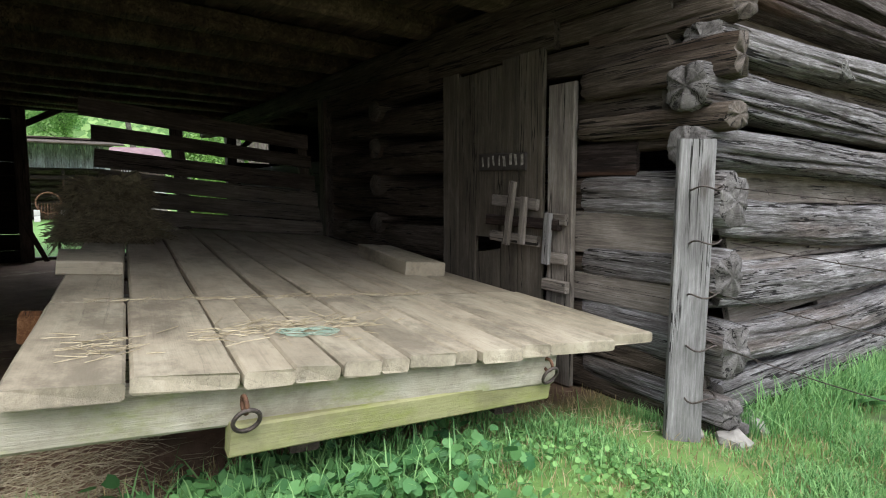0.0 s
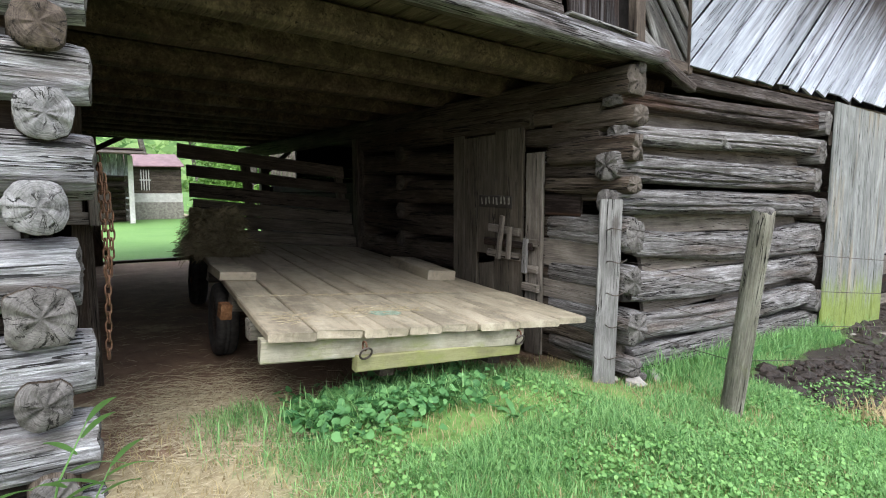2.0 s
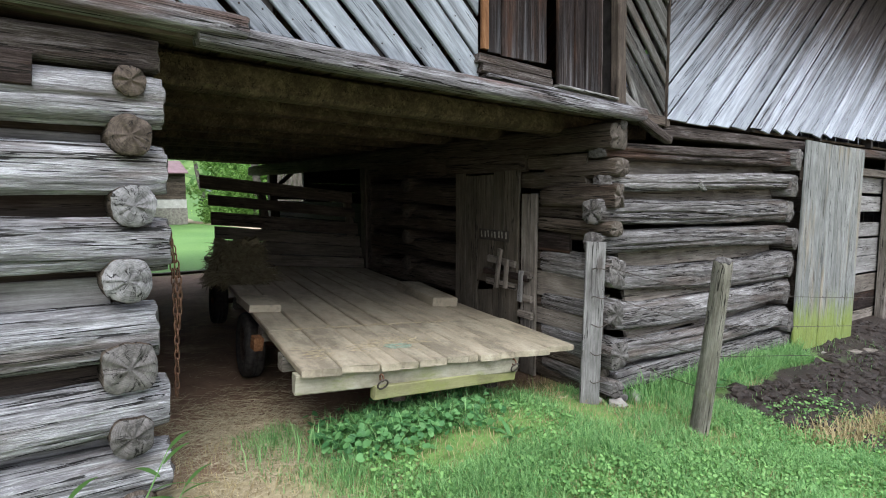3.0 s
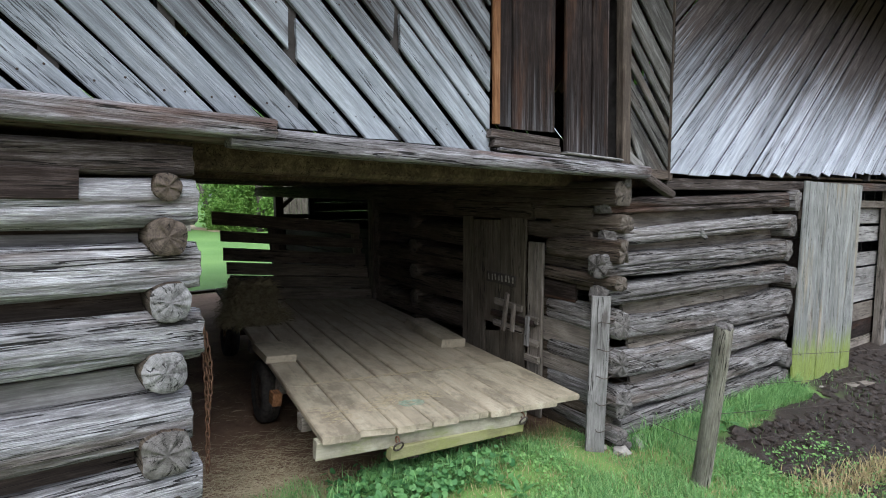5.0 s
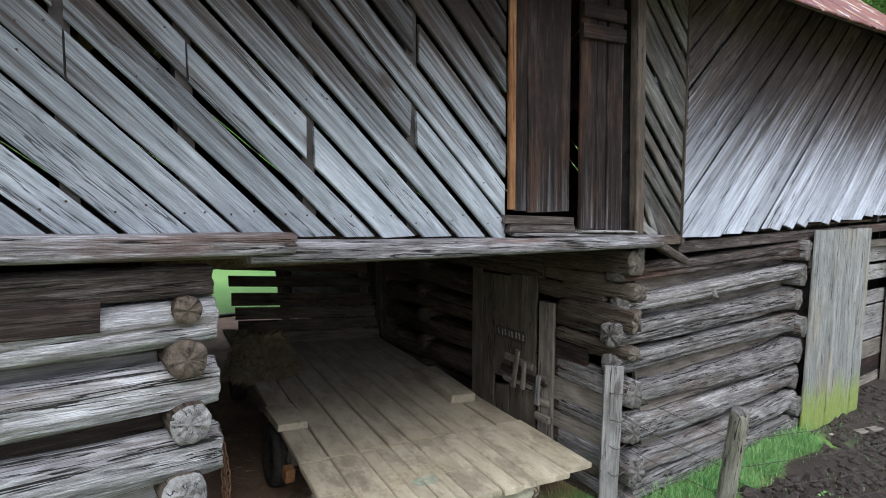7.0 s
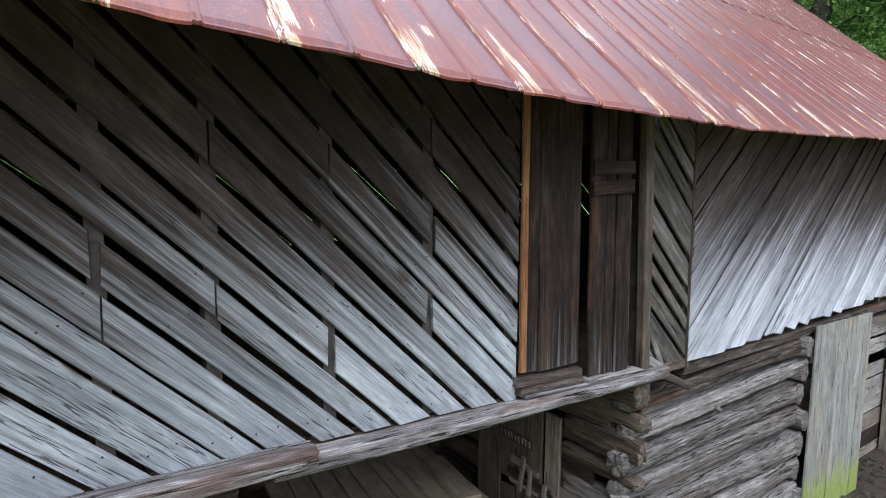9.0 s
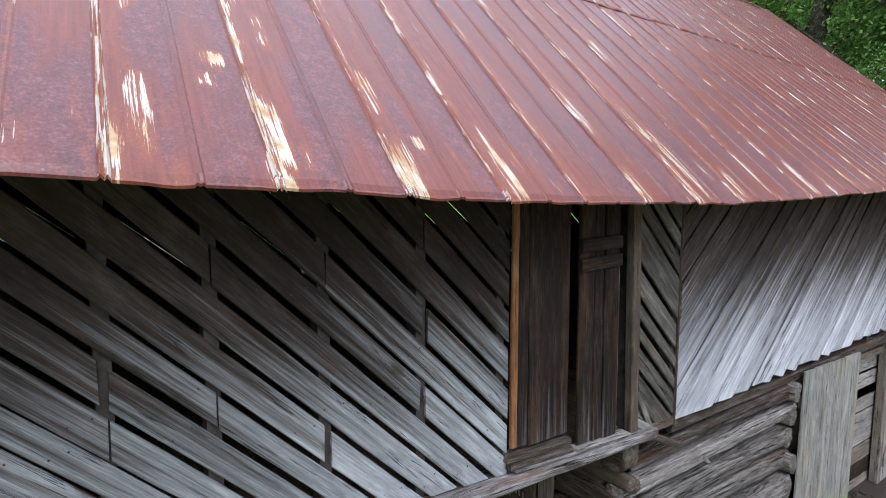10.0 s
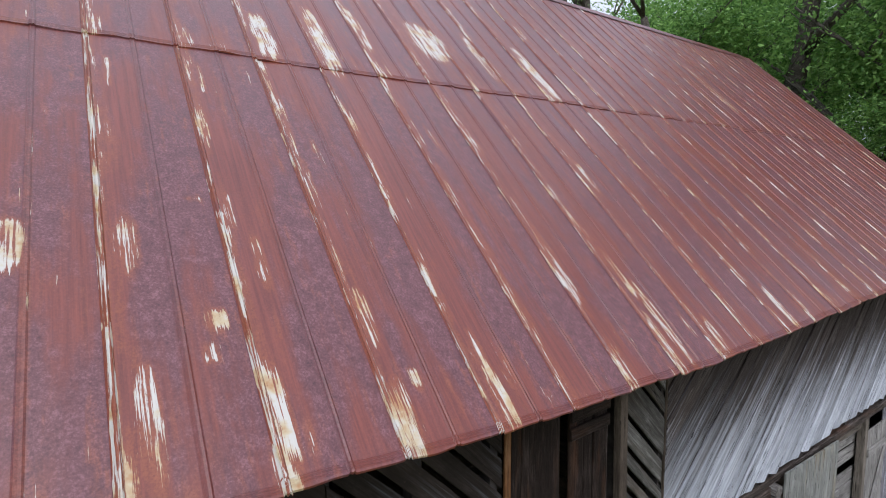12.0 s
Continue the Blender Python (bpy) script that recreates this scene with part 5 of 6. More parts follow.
def build_left_gate():
    """A gate post inside the passage, and the chain that hangs at the crib corner."""
    g = thing("gate_post", (-0.75, 2.85, 0.2), "split weathered gate post with a notched wooden catch", "post")
    up = (0, -1, 0)
    board(g, (-0.775, 2.85, 0.17), (-0.735, 2.85, 2.42), 0.075, 0.05, LOG_DIM, 720, up=up, name="upright")
    board(g, (-0.695, 2.92, 0.17), (-0.715, 2.90, 1.42), 0.065, 0.05, LOG_DIM, 721, up=up, name="upright")
    for k, (x0, x1, z, w) in enumerate(((-0.95, -0.66, 1.545, 0.07), (-0.95, -0.66, 1.40, 0.07), (-0.80, -0.74, 1.47, 0.09))):
        board(g, (x0, 2.74, z), (x1, 2.74, z), w, 0.10, BOARD_TAN, 724 + k, up=up, name="catch_bar")
    for k, x in enumerate((-0.685, -0.645, -0.61)):
        board(g, (x, 2.70 + 0.02 * k, 1.36), (x, 2.70 + 0.02 * k, 1.585 - 0.02 * k), 0.045, 0.06, BOARD_TAN, 730 + k, up=up, name="catch_block")
    ch = thing("chain", (-0.735, 1.42, 1.66), "rusty iron chain hanging from the crib wall", "chain")
    oval = []
    for i in range(16):
        a = 2 * math.pi * i / 16
        oval.append((0.011 * math.cos(a), 0.0, 0.0185 * math.sin(a) + math.copysign(0.0055, math.sin(a))))
    link = tube_mesh(oval, 0.0036, 6, True)
    link.materials.append(IRON)
    z, k = 1.665, 0
    while z > 0.89:
        for side in ((0, 1) if z > 1.18 else (0,)):
            dx = 0.012 * math.sin((1.665 - z) * 4) + (0.024 * math.sin(math.pi * clip((1.665 - z) / 0.48, 0, 1)) if side else 0)
            m = Matrix.Translation((-0.745 + dx, 1.40, z)) @ Matrix.Rotation(radians(90 * (k % 2) + 20), 4, "Z")
            part("link", link, IRON, ch, m=m)
        z -= 0.0365
        k += 1


build_left_gate()


def build_passage_posts():
    """Posts and braces at the back of the passage."""
    for k, (x, y, h) in enumerate(((-0.16, 10.45, 2.62), (2.84, 10.4, 2.65))):
        t = thing("door_post", (x, y, 0.3), "dark square post at the back of the passage", "post", "passage posts")
        board(t, (x, y, 0.25), (x, y, h), 0.17, 0.15, BOARD_DARK, 740 + k, up=(0, -1, 0), name="post")
        board(t, (x, y, 2.35 if k == 0 else 2.02), (x + 0.55, y, 2.66 if k == 0 else 2.5), 0.09, 0.06, BOARD_DARK, 745 + k, up=(0, -1, 0), name="brace")
        if k == 0:
            board(t, (x + 0.25, y - 0.1, 0.3), (x - 0.02, y - 0.1, 0.95), 0.07, 0.04, BOARD_DARK, 748, up=(0, -1, 0), name="prop")
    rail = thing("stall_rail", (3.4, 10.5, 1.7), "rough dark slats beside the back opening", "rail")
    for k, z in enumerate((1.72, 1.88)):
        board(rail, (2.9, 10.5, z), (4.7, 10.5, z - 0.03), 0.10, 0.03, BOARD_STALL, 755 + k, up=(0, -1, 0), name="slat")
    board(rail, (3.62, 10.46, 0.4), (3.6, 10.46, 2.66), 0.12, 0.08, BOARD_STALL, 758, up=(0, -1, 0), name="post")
    lean_to = thing("lean_to", (4.8, 15.0, 0.3), "pale weathered board wall of a lean-to behind the barn", "shed")
    for k in range(6):
        x = 4.6 + 0.16 * k
        board(lean_to, (x, 15.0, 0.25), (x + 0.01, 15.0, 3.2), 0.15, 0.025, BOARD_TAN, 770 + k, up=(0, -1, 0), name="board")
    board_t = thing("threshold", (1.4, 10.6, 0.35), "worn wooden threshold at the back opening", "threshold")
    board(board_t, (-0.1, 10.62, 0.34), (3.1, 10.62, 0.34), 0.16, 0.10, BOARD_DARK, 750, name="beam")


build_passage_posts()


# ---- the hay wagon in the passage ----
def deck_z(x, y):
    """The deck leans to the right and climbs to the back with the ground."""
    return 0.829 - 0.085 * (x - 0.39) + 0.06 * (y - 1.35)


DECK_UP = Vector((0.085, -0.06, 1)).normalized()


def on_deck(x, y, dz=0.0):
    return (x, y, deck_z(x, y) + dz)


def ring_mesh(r, tube):
    pts = [(r * math.cos(2 * math.pi * i / 20), 0, r * math.sin(2 * math.pi * i / 20)) for i in range(20)]
    return tube_mesh(pts, tube, 7, True)


def build_wagon():
    w = thing("hay_wagon", (1.1, 3.4, 0.2), "old flat hay wagon with dusty grey plank deck", "wagon")
    # seams where they start at the front and where they end at the back; the third value is the joint's width
    seams = ((-0.10, 0.45, 0.0), (0.139, 0.67, 0.008), (0.394, 0.89, 0.008), (0.527, 1.01, 0.003), (0.660, 1.13, 0.010), (0.79, 1.22, 0.003), (0.885, 1.30, 0.010), (1.06, 1.46, 0.003), (1.155, 1.55, 0.011), (1.335, 1.70, 0.009), (1.478, 1.82, 0.006), (1.82, 2.12, 0.010), (2.13, 2.34, 0.0))
    rnd = random.Random(31)
    y_end, split = 6.1, 2.31

    def deck_run(edges, ya, yb, mat, seed, ragged):
        for k, ((f0, b0, j0), (f1, b1, j1)) in enumerate(zip(edges, edges[1:])):
            def at(y):
                u = (y - 1.38) / (y_end - 1.38)
                return f0 + (b0 - f0) * u + j0 / 2, f1 + (b1 - f1) * u - j1 / 2
            y0 = ya + (rnd.uniform(-0.006, 0.006) + (0.05 if f1 < 0.4 else 0.02 if f1 < 1.2 else 0.0) + (0.03 if f1 > 2 else 0.0) if ragged else 0.003)
            (l0, r0), (l1, r1) = at(y0), at(yb)
            board(w, on_deck((l0 + r0) / 2, y0, -0.022), on_deck((l1 + r1) / 2, yb, -0.022 + rnd.uniform(-0.004, 0.002)), (r0 - l0 + r1 - l1) / 2, 0.044, mat, seed + k, up=DECK_UP, name="deck_board", wobble=0.005, rag=0.012, step=0.12, worn=0.008)

    deck_run(seams, 1.385, split - 0.003, DECK, 800, True)
    deck_run([q for q in seams if q[2] != 0.003], split + 0.003, y_end, DECK_DRY, 820, False)
    # front beams
    board(w, on_deck(-0.11, 1.525, -0.104), on_deck(1.545, 1.46, -0.108), 0.075, 0.122, BEAM_MOSSY, 840, up=DECK_UP, name="front_beam", label="pale front beam with green algae", rag=0.014, wobble=0.006, worn=0.010)
    board(w, on_deck(0.37, 1.475, -0.192), on_deck(1.53, 1.475, -0.188), 0.07, 0.085, BEAM_GREEN, 841, up=DECK_UP, name="lower_beam", label="mossy green lower beam", rag=0.01)
    for k, (y, x0, x1) in enumerate(((1.93, -0.045, 2.08), (2.62, 0.05, 2.1), (3.72, 0.165, 2.15), (5.2, 0.33, 2.2))):
        board(w, on_deck(x0, y, -0.10), on_deck(x1, y, -0.10), 0.09, 0.11, BOARD_TAN, 845 + k, up=DECK_UP, name="cross_beam", rag=0.012)
    for k, (x0, x1) in enumerate(((0.62, 0.88), (1.42, 1.72))):
        board(w, on_deck(x0, 1.56, -0.24), on_deck(x1, 6.0, -0.24), 0.09, 0.15, BOARD_DARK, 850 + k, up=DECK_UP, name="long_sill")
    board(w, on_deck(-0.045, 2.36, -0.105), on_deck(-0.04, 2.45, -0.105), 0.07, 0.095, BOARD_ORANGE, 855, up=DECK_UP, name="bracket", label="red-brown bracket under the deck edge")
    # chock blocks on the deck
    board(w, on_deck(0.06, 3.08, 0.03), on_deck(0.305, 3.07, 0.03), 0.42, 0.06, DECK, 856, up=DECK_UP, name="left_block", label="pale sawn block", step=0.05)
    board(w, on_deck(1.925, 2.86, 0.038), on_deck(2.04, 3.72, 0.045), 0.27, 0.09, DECK, 857, up=DECK_UP, name="right_block", label="long sawn timber block")
    for x in (0.40, 1.49):
        e = part("eye_bolt", ring_mesh(0.022, 0.006), IRON, w, m=Matrix.Translation(on_deck(x, 1.412, -0.085)) @ Matrix.Rotation(radians(90), 4, "Z"))
        part("ring", ring_mesh(0.034, 0.006), WIRE, e, "rusty iron ring", Matrix.Translation(on_deck(x, 1.40, -0.122)) @ Matrix.Rotation(radians(25), 4, "X"))
    # wheels
    def lathe(profile, seg=36):
        verts, faces = [], []
        k = len(profile)
        for i in range(seg):
            a = 2 * math.pi * i / seg
            for x, r in profile:
                verts.append((x, r * math.cos(a), r * math.sin(a)))
        for i in range(seg):
            for j in range(k - 1):
                p, q = i * k + j, ((i + 1) % seg) * k + j
                faces.append((p, p + 1, q + 1, q))
        return mesh(verts, faces, True)
    tyre = lathe([(-0.075, 0.20), (-0.098, 0.23), (-0.105, 0.28), (-0.095, 0.325), (-0.072, 0.345), (-0.03, 0.352), (-0.028, 0.343), (-0.012, 0.343), (-0.01, 0.353), (0.01, 0.353), (0.012, 0.343), (0.028, 0.343), (0.03, 0.352), (0.072, 0.345), (0.095, 0.325), (0.105, 0.28), (0.098, 0.23), (0.075, 0.20)])
    rim = lathe([(-0.075, 0.205), (-0.065, 0.19), (-0.03, 0.175), (-0.03, 0.09), (-0.06, 0.075), (-0.06, 0.0001)])
    rim2 = lathe([(0.075, 0.205), (0.065, 0.19), (0.03, 0.175), (0.03, 0.09), (0.06, 0.075), (0.06, 0.0001)])
    for x, y in ((0.155, 3.24), (1.93, 3.28), (0.47, 5.55), (2.10, 5.6)):
        m = Matrix.Translation((x, y, ground_z(x, y) + 0.272)) @ Matrix.Rotation(radians(3), 4, "Y") @ Matrix.Rotation(radians(-6), 4, "Z") @ Matrix.Scale(0.78, 4)
        t = part("wheel", tyre, RUBBER, w, "dusty black rubber tyre", m)
        part("rim", rim, WIRE, t, m=m)
        part("rim", rim2, WIRE, t, m=m)
    for y in (3.25, 5.57):
        x0 = 0.3 if y < 4 else 0.5
        part("axle", tube_mesh([(x0 - 0.1, y, 0.61), (1.95, y + 0.05, 0.49)], 0.035, 10), IRON, w)
    # the rack at the back: slats on two posts, leaning back
    def on_rack(x, h):
        y = 5.30 + 0.36 * h
        return (x, y, deck_z(x, 5.3) + h)
    lean = Vector((0.07, -0.94, 0.33))
    rack = board(w, on_rack(1.04, -0.05), on_rack(1.06, 1.03), 0.10, 0.06, BOARD_DARK, 860, up=lean, name="rack", label="dark slatted hay rack at the wagon's back")
    board(rack, on_rack(2.2, -0.05), on_rack(2.24, 0.98), 0.10, 0.06, BOARD_DARK, 861, up=lean, name="rack_post")
    slats = ((0.96, 0.34, 0.165), (0.75, 0.41, 0.135), (0.535, 0.42, 0.16), (0.37, 0.44, 0.148), (0.222, 0.46, 0.140), (0.075, 0.46, 0.138))
    for k, (h, x0, wd) in enumerate(slats):
        a, b = on_rack(x0 - 0.02, h), on_rack(2.30, h - 0.03)
        o = Vector((0, -0.045, 0.012))
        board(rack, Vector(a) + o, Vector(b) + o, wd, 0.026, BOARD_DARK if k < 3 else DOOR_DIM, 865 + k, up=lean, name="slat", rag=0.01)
    return w


build_wagon()


def stalks(n, place, seed, lo, hi, thick=0.0016, flat=0.9, droop=0.4):
    """Many thin three-sided stalks; place(rnd) gives a foot and a lean."""
    rnd = random.Random(seed)
    verts, faces = [], []
    for _ in range(n):
        p, d = place(rnd)
        ln = rnd.uniform(lo, hi)
        p, d = Vector(p), Vector(d).normalized()
        side = d.orthogonal().normalized() * thick
        o = d.cross(side)
        q1 = p + d * ln * 0.5 + Vector((0, 0, -droop * ln * 0.12))
        q2 = p + d * ln + Vector((0, 0, -droop * ln * 0.45))
        b = len(verts)
        for c in (p, q1, q2):
            verts += [c + side, c - side * 0.5 + o * 0.8, c - side * 0.5 - o * 0.8]
        for i in (0, 3):
            for j in range(3):
                faces.append((b + i + j, b + i + (j + 1) % 3, b + i + 3 + (j + 1) % 3, b + i + 3 + j))
    return mesh(verts, faces)


def build_hay():
    h = thing("hay_bale", on_deck(0.45, 4.45), "loose old hay bale spilling over the wagon deck", "hay bale")
    rnd = random.Random(2)
    bm = bmesh.new()
    bmesh.ops.create_cube(bm, size=1.0)
    bmesh.ops.subdivide_edges(bm, edges=bm.edges, cuts=9, use_grid_fill=True)
    for v in bm.verts:
        p = v.co
        k = 1 + 0.22 * noise.noise(p * 2.8) + 0.14 * noise.noise(p * 8)
        flare = 1.22 - 0.42 * (p.z + 0.5)
        v.co = Vector((p.x * 0.36 * k * flare, p.y * 0.36 * k * flare, (p.z + 0.5) * 0.34 * k))
    me = bpy.data.meshes.new("m")
    bm.to_mesh(me)
    bm.free()
    base = Matrix.Translation(on_deck(0.40, 4.40, -0.01)) @ Matrix.Diagonal((1.15, 1.1, 1.18, 1))
    part("bale", me, HAY, h, m=base)
    def shell(rnd):
        f = rnd.choice("ffffltr")
        a, b = rnd.uniform(-0.17, 0.17), rnd.random() ** 1.3
        if f == "f":
            p = (a, -0.17 - 0.09 * (1 - b), b * 0.31)
        elif f == "l":
            p = (-0.17 - 0.09 * (1 - b), a, b * 0.31)
        elif f == "r":
            p = (0.17, a, b * 0.31)
        else:
            p = (a, rnd.uniform(-0.17, 0.17), 0.325)
        d = (rnd.uniform(-1, 1), rnd.uniform(-1.0, 0.3), rnd.uniform(-0.6, 0.4))
        return p, d
    part("loose_hay", stalks(4200, shell, 3, 0.04, 0.10, 0.0018), HAY, h, m=base)
    def skirt(rnd):
        p = (rnd.uniform(-0.26, 0.22), -0.19 - rnd.random() * 0.14, 0.02 + rnd.random() * 0.10)
        return p, (rnd.uniform(-1, 1), rnd.uniform(-0.7, 0.2), rnd.uniform(-0.1, 0.15))
    part("spilled_hay", stalks(1500, skirt, 4, 0.05, 0.12, 0.0016), HAY, h, m=base)


build_hay()


def build_litter():
    """Straw and a twist of green twine on the deck; chaff and sticks on the dirt."""
    def on_top(rnd):
        a = rnd.gauss(0, 1)
        x, y = 0.70 + 0.17 * a, 1.80 + 0.07 * rnd.gauss(0, 1) + 0.02 * a
        if rnd.random() < 0.35:
            x, y = rnd.uniform(0.15, 1.5), 2.31 + rnd.gauss(0, 0.012)
        if rnd.random() < 0.12:
            x, y = rnd.uniform(0.06, 0.16), rnd.uniform(1.62, 1.85)
        return on_deck(x, y, 0.004), (rnd.uniform(-1, 1), rnd.uniform(-0.5, 0.5), 0.02)
    tagged(part("straw", stalks(300, on_top, 6, 0.03, 0.10, 0.0014, droop=0.0), STRAW), "scattered pale straw on the wagon deck", "straw", kind="stuff")
    rnd = random.Random(7)
    pts = []
    for i in range(70):
        a = i * 0.42
        r = 0.035 + 0.02 * math.sin(i * 0.9) + 0.012 * rnd.random()
        pts.append(on_deck(0.70 + r * 1.7 * math.cos(a), 1.72 + r * math.sin(a), 0.007 + 0.006 * rnd.random()))
    tagged(part("twine", tube_mesh(pts, 0.0018, 5), TWINE), "tangled loop of green baling twine on the deck", "twine")
    def floor(rnd):
        x, y = rnd.uniform(-0.75, 2.2), 1.4 + 4.5 * rnd.random() ** 1.7
        if rnd.random() < 0.8:
            x, y = rnd.uniform(-0.75, 0.35), rnd.uniform(0.45, 3.0)
            if rnd.random() < 0.6:
                x, y = rnd.gauss(-0.25, 0.22), rnd.gauss(2.0, 0.32)
        return (x, y, ground_z(x, y) + 0.012), (rnd.uniform(-1, 1), rnd.uniform(-1, 1), 0.04)
    tagged(part("chaff", stalks(5200, floor, 8, 0.03, 0.14, 0.0013, droop=0.0), STRAW), "trodden straw and chaff on the bare dirt", "straw", kind="stuff")


build_litter()


# ---- grass, weeds and mud ----
def grass_mesh(n, place, seed, lo, hi, width=0.0028):
    rnd = random.Random(seed)
    verts, faces = [], []
    while n > 0:
        got = place(rnd)
        if got is None:
            continue
        x, y, k = got
        n -= 1
        z = ground_z(x, y) - 0.005
        ln = rnd.uniform(lo, hi) * k
        a = rnd.uniform(0, 2 * math.pi)
        lean = rnd.uniform(0.15, 0.9) * ln
        dx, dy = math.cos(a), math.sin(a)
        wx, wy = -dy * width * rnd.uniform(0.7, 1.5), dx * width
        b = len(verts)
        for u, f in ((0, 1.0), (0.45, 0.85), (0.8, 0.5)):
            px, py, pz = x + dx * lean * u * u, y + dy * lean * u * u, z + ln * (u - 0.35 * u * u * lean / ln)
            verts += [(px - wx * f, py - wy * f, pz), (px + wx * f, py + wy * f, pz)]
        verts.append((x + dx * lean, y + dy * lean, z + ln * (1 - 0.42 * lean / ln)))
        faces += [(b, b + 1, b + 3, b + 2), (b + 2, b + 3, b + 5, b + 4), (b + 4, b + 5, b + 6)]
    return mesh(verts, faces)


def muddy(x, y):
    wob = 0.35 * smooth_noise(x * 1.1, y * 1.1, 4)
    return x + wob > 3.15 and (x + wob > 5.7 or y + wob * 0.6 < 0.98) and y + 0.12 * x > 0.05


def bare(x, y):
    """How little grows here, nought to one."""
    wob = 0.3 * smooth_noise(x * 1.3, y * 1.3, 9)
    edge = 1.78 - 0.35 * clip((x - 1.0) / 1.0, 0, 1)
    b = clip((y + wob - edge) / 0.3, 0, 1) if x < 2.3 else 0.0
    if x < 0.5:
        b = max(b, clip((0.08 - x + wob) / 0.6, 0, 1) * clip((y - 0.55 + wob) / 0.6, 0, 1))
    b = max(b, clip(0.45 - abs(x - 1.3), 0, 0.5) * clip(0.5 - abs(y - 1.25), 0, 0.5) * 2.4)
    return b


def build_plants():
    def turf(rnd):
        x, y = rnd.uniform(-1.2, 7.2), rnd.uniform(-1.0, 2.0)
        if x < -0.75 and y > 1.0 or y > 1.28 and x > 2.3:
            return None
        if rnd.random() < 1.15 * bare(x, y) or muddy(x, y) and rnd.random() < 0.988:
            return None
        clump = smooth_noise(x * 2.2, y * 2.2, 1)
        if rnd.random() > 0.60 + 1.1 * clump:
            return None
        tall = 0.95 + 1.1 * clump + 0.5 * smooth_noise(x * 7, y * 7, 5)
        if x > 2.5 and y > 0.95:
            tall *= 1.5
        return x, y, tall
    tagged(part("grass", grass_mesh(95000, turf, 1, 0.03, 0.088, 0.0020), GRASS), "bright green rough grass in front of the barn", "grass", kind="stuff")
    def outer(rnd):
        x, y = rnd.gauss(2.5, 3.2), 0.9 - abs(rnd.gauss(0, 2.4))
        if muddy(x, y) or x < -0.75 and y > 0.9 or rnd.random() < bare(x, y):
            return None
        return x, y, 1.0
    tagged(part("outer_grass", grass_mesh(30000, outer, 31, 0.04, 0.10, 0.003), GRASS), "thinner green grass further from the barn", "grass", kind="stuff")

    def dry(rnd):
        x, y = rnd.uniform(-1.0, 5.5), rnd.uniform(-0.6, 2.0)
        if x < -0.75 and y > 1.0 or x > 2.4 and y > 1.26 or muddy(x, y):
            return None
        return x, y, 1
    tagged(part("dry_grass", grass_mesh(15000, dry, 2, 0.025, 0.075, 0.0020), GRASS_DRY), "dead straw-coloured grass among the turf", "grass", kind="stuff")
    def tall(rnd):
        if rnd.random() < 0.45:
            return rnd.gauss(0.65, 0.34), 1.54 + rnd.gauss(0, 0.12), 0.85
        x = rnd.uniform(2.5, 5.6)
        return x, 1.24 - abs(rnd.gauss(0, 0.09)), 1
    tagged(part("tall_grass", grass_mesh(2600, tall, 3, 0.12, 0.28, 0.003), GRASS), "long grass blades along the crib and wagon front", "grass", kind="stuff")

    def leaves(n, place, seed, r0, r1, h0, h1, points=7, notch=0.25, long=1.0):
        """Leaves on short stems, each a cupped many-sided blade."""
        rnd = random.Random(seed)
        verts, faces = [], []
        while n > 0:
            got = place(rnd)
            if got is None:
                continue
            x, y = got
            n -= 1
            r = rnd.uniform(r0, r1)
            z = ground_z(x, y) + rnd.uniform(h0, h1)
            a0 = rnd.uniform(0, 6.28)
            tilt = Vector((rnd.gauss(0, 0.6), rnd.gauss(-0.15, 0.6), 1)).normalized()
            e1 = tilt.orthogonal().normalized()
            e2 = tilt.cross(e1)
            b = len(verts)
            c = Vector((x, y, z))
            verts.append(c - tilt * r * 0.16)
            for j in range(points):
                a = a0 + 2 * math.pi * j / points
                k = r * (1 - notch * (j == 0)) * (long if j in (points // 2, points // 2 + 1) else 1)
                verts.append(c + (e1 * math.cos(a) + e2 * math.sin(a)) * k + tilt * r * 0.10 * math.sin(a * 2))
            for j in range(points):
                faces.append((b, b + 1 + j, b + 1 + (j + 1) % points))
        return mesh(verts, faces, True)

    def weed_at(rnd):
        x, y = 0.55 + rnd.gauss(0, 0.36), 1.50 + rnd.gauss(0, 0.16)
        return (x, y) if 0.0 < x < 1.4 and 1.0 < y < 1.85 else None
    tagged(part("weeds", leaves(1300, weed_at, 5, 0.012, 0.030, 0.02, 0.13, 8, 0.45), WEED), "patch of round-leaved weeds in front of the wagon", "weeds", kind="stuff")
    def clover_at(rnd):
        if rnd.random() < 0.55:
            x, y = rnd.uniform(0.9, 4.4), rnd.uniform(-0.9, 0.55)
            if y > 0.62 - 0.28 * (x - 0.9) + 0.15 * smooth_noise(x * 2, y * 2, 3) and x < 2.6:
                return None
            if muddy(x, y) and rnd.random() < 0.75:
                return None
        else:
            x, y = rnd.uniform(-0.6, 2.2), rnd.uniform(0.1, 1.6)
            if rnd.random() < 2.0 * bare(x, y) or x < 0.15 or smooth_noise(x * 1.7, y * 1.7, 5) < 0.02:
                return None
        return x, y
    tagged(part("clover", leaves(19000, clover_at, 6, 0.005, 0.013, 0.012, 0.06, 6, 0.2), CLOVER), "low light green clover among the grass", "clover", kind="stuff")
    def fringe(rnd):
        x = rnd.uniform(3.0, 6.5)
        y = 0.02 - 0.10 * (x - 3.0) + rnd.gauss(0, 0.10)
        return x, y, 1
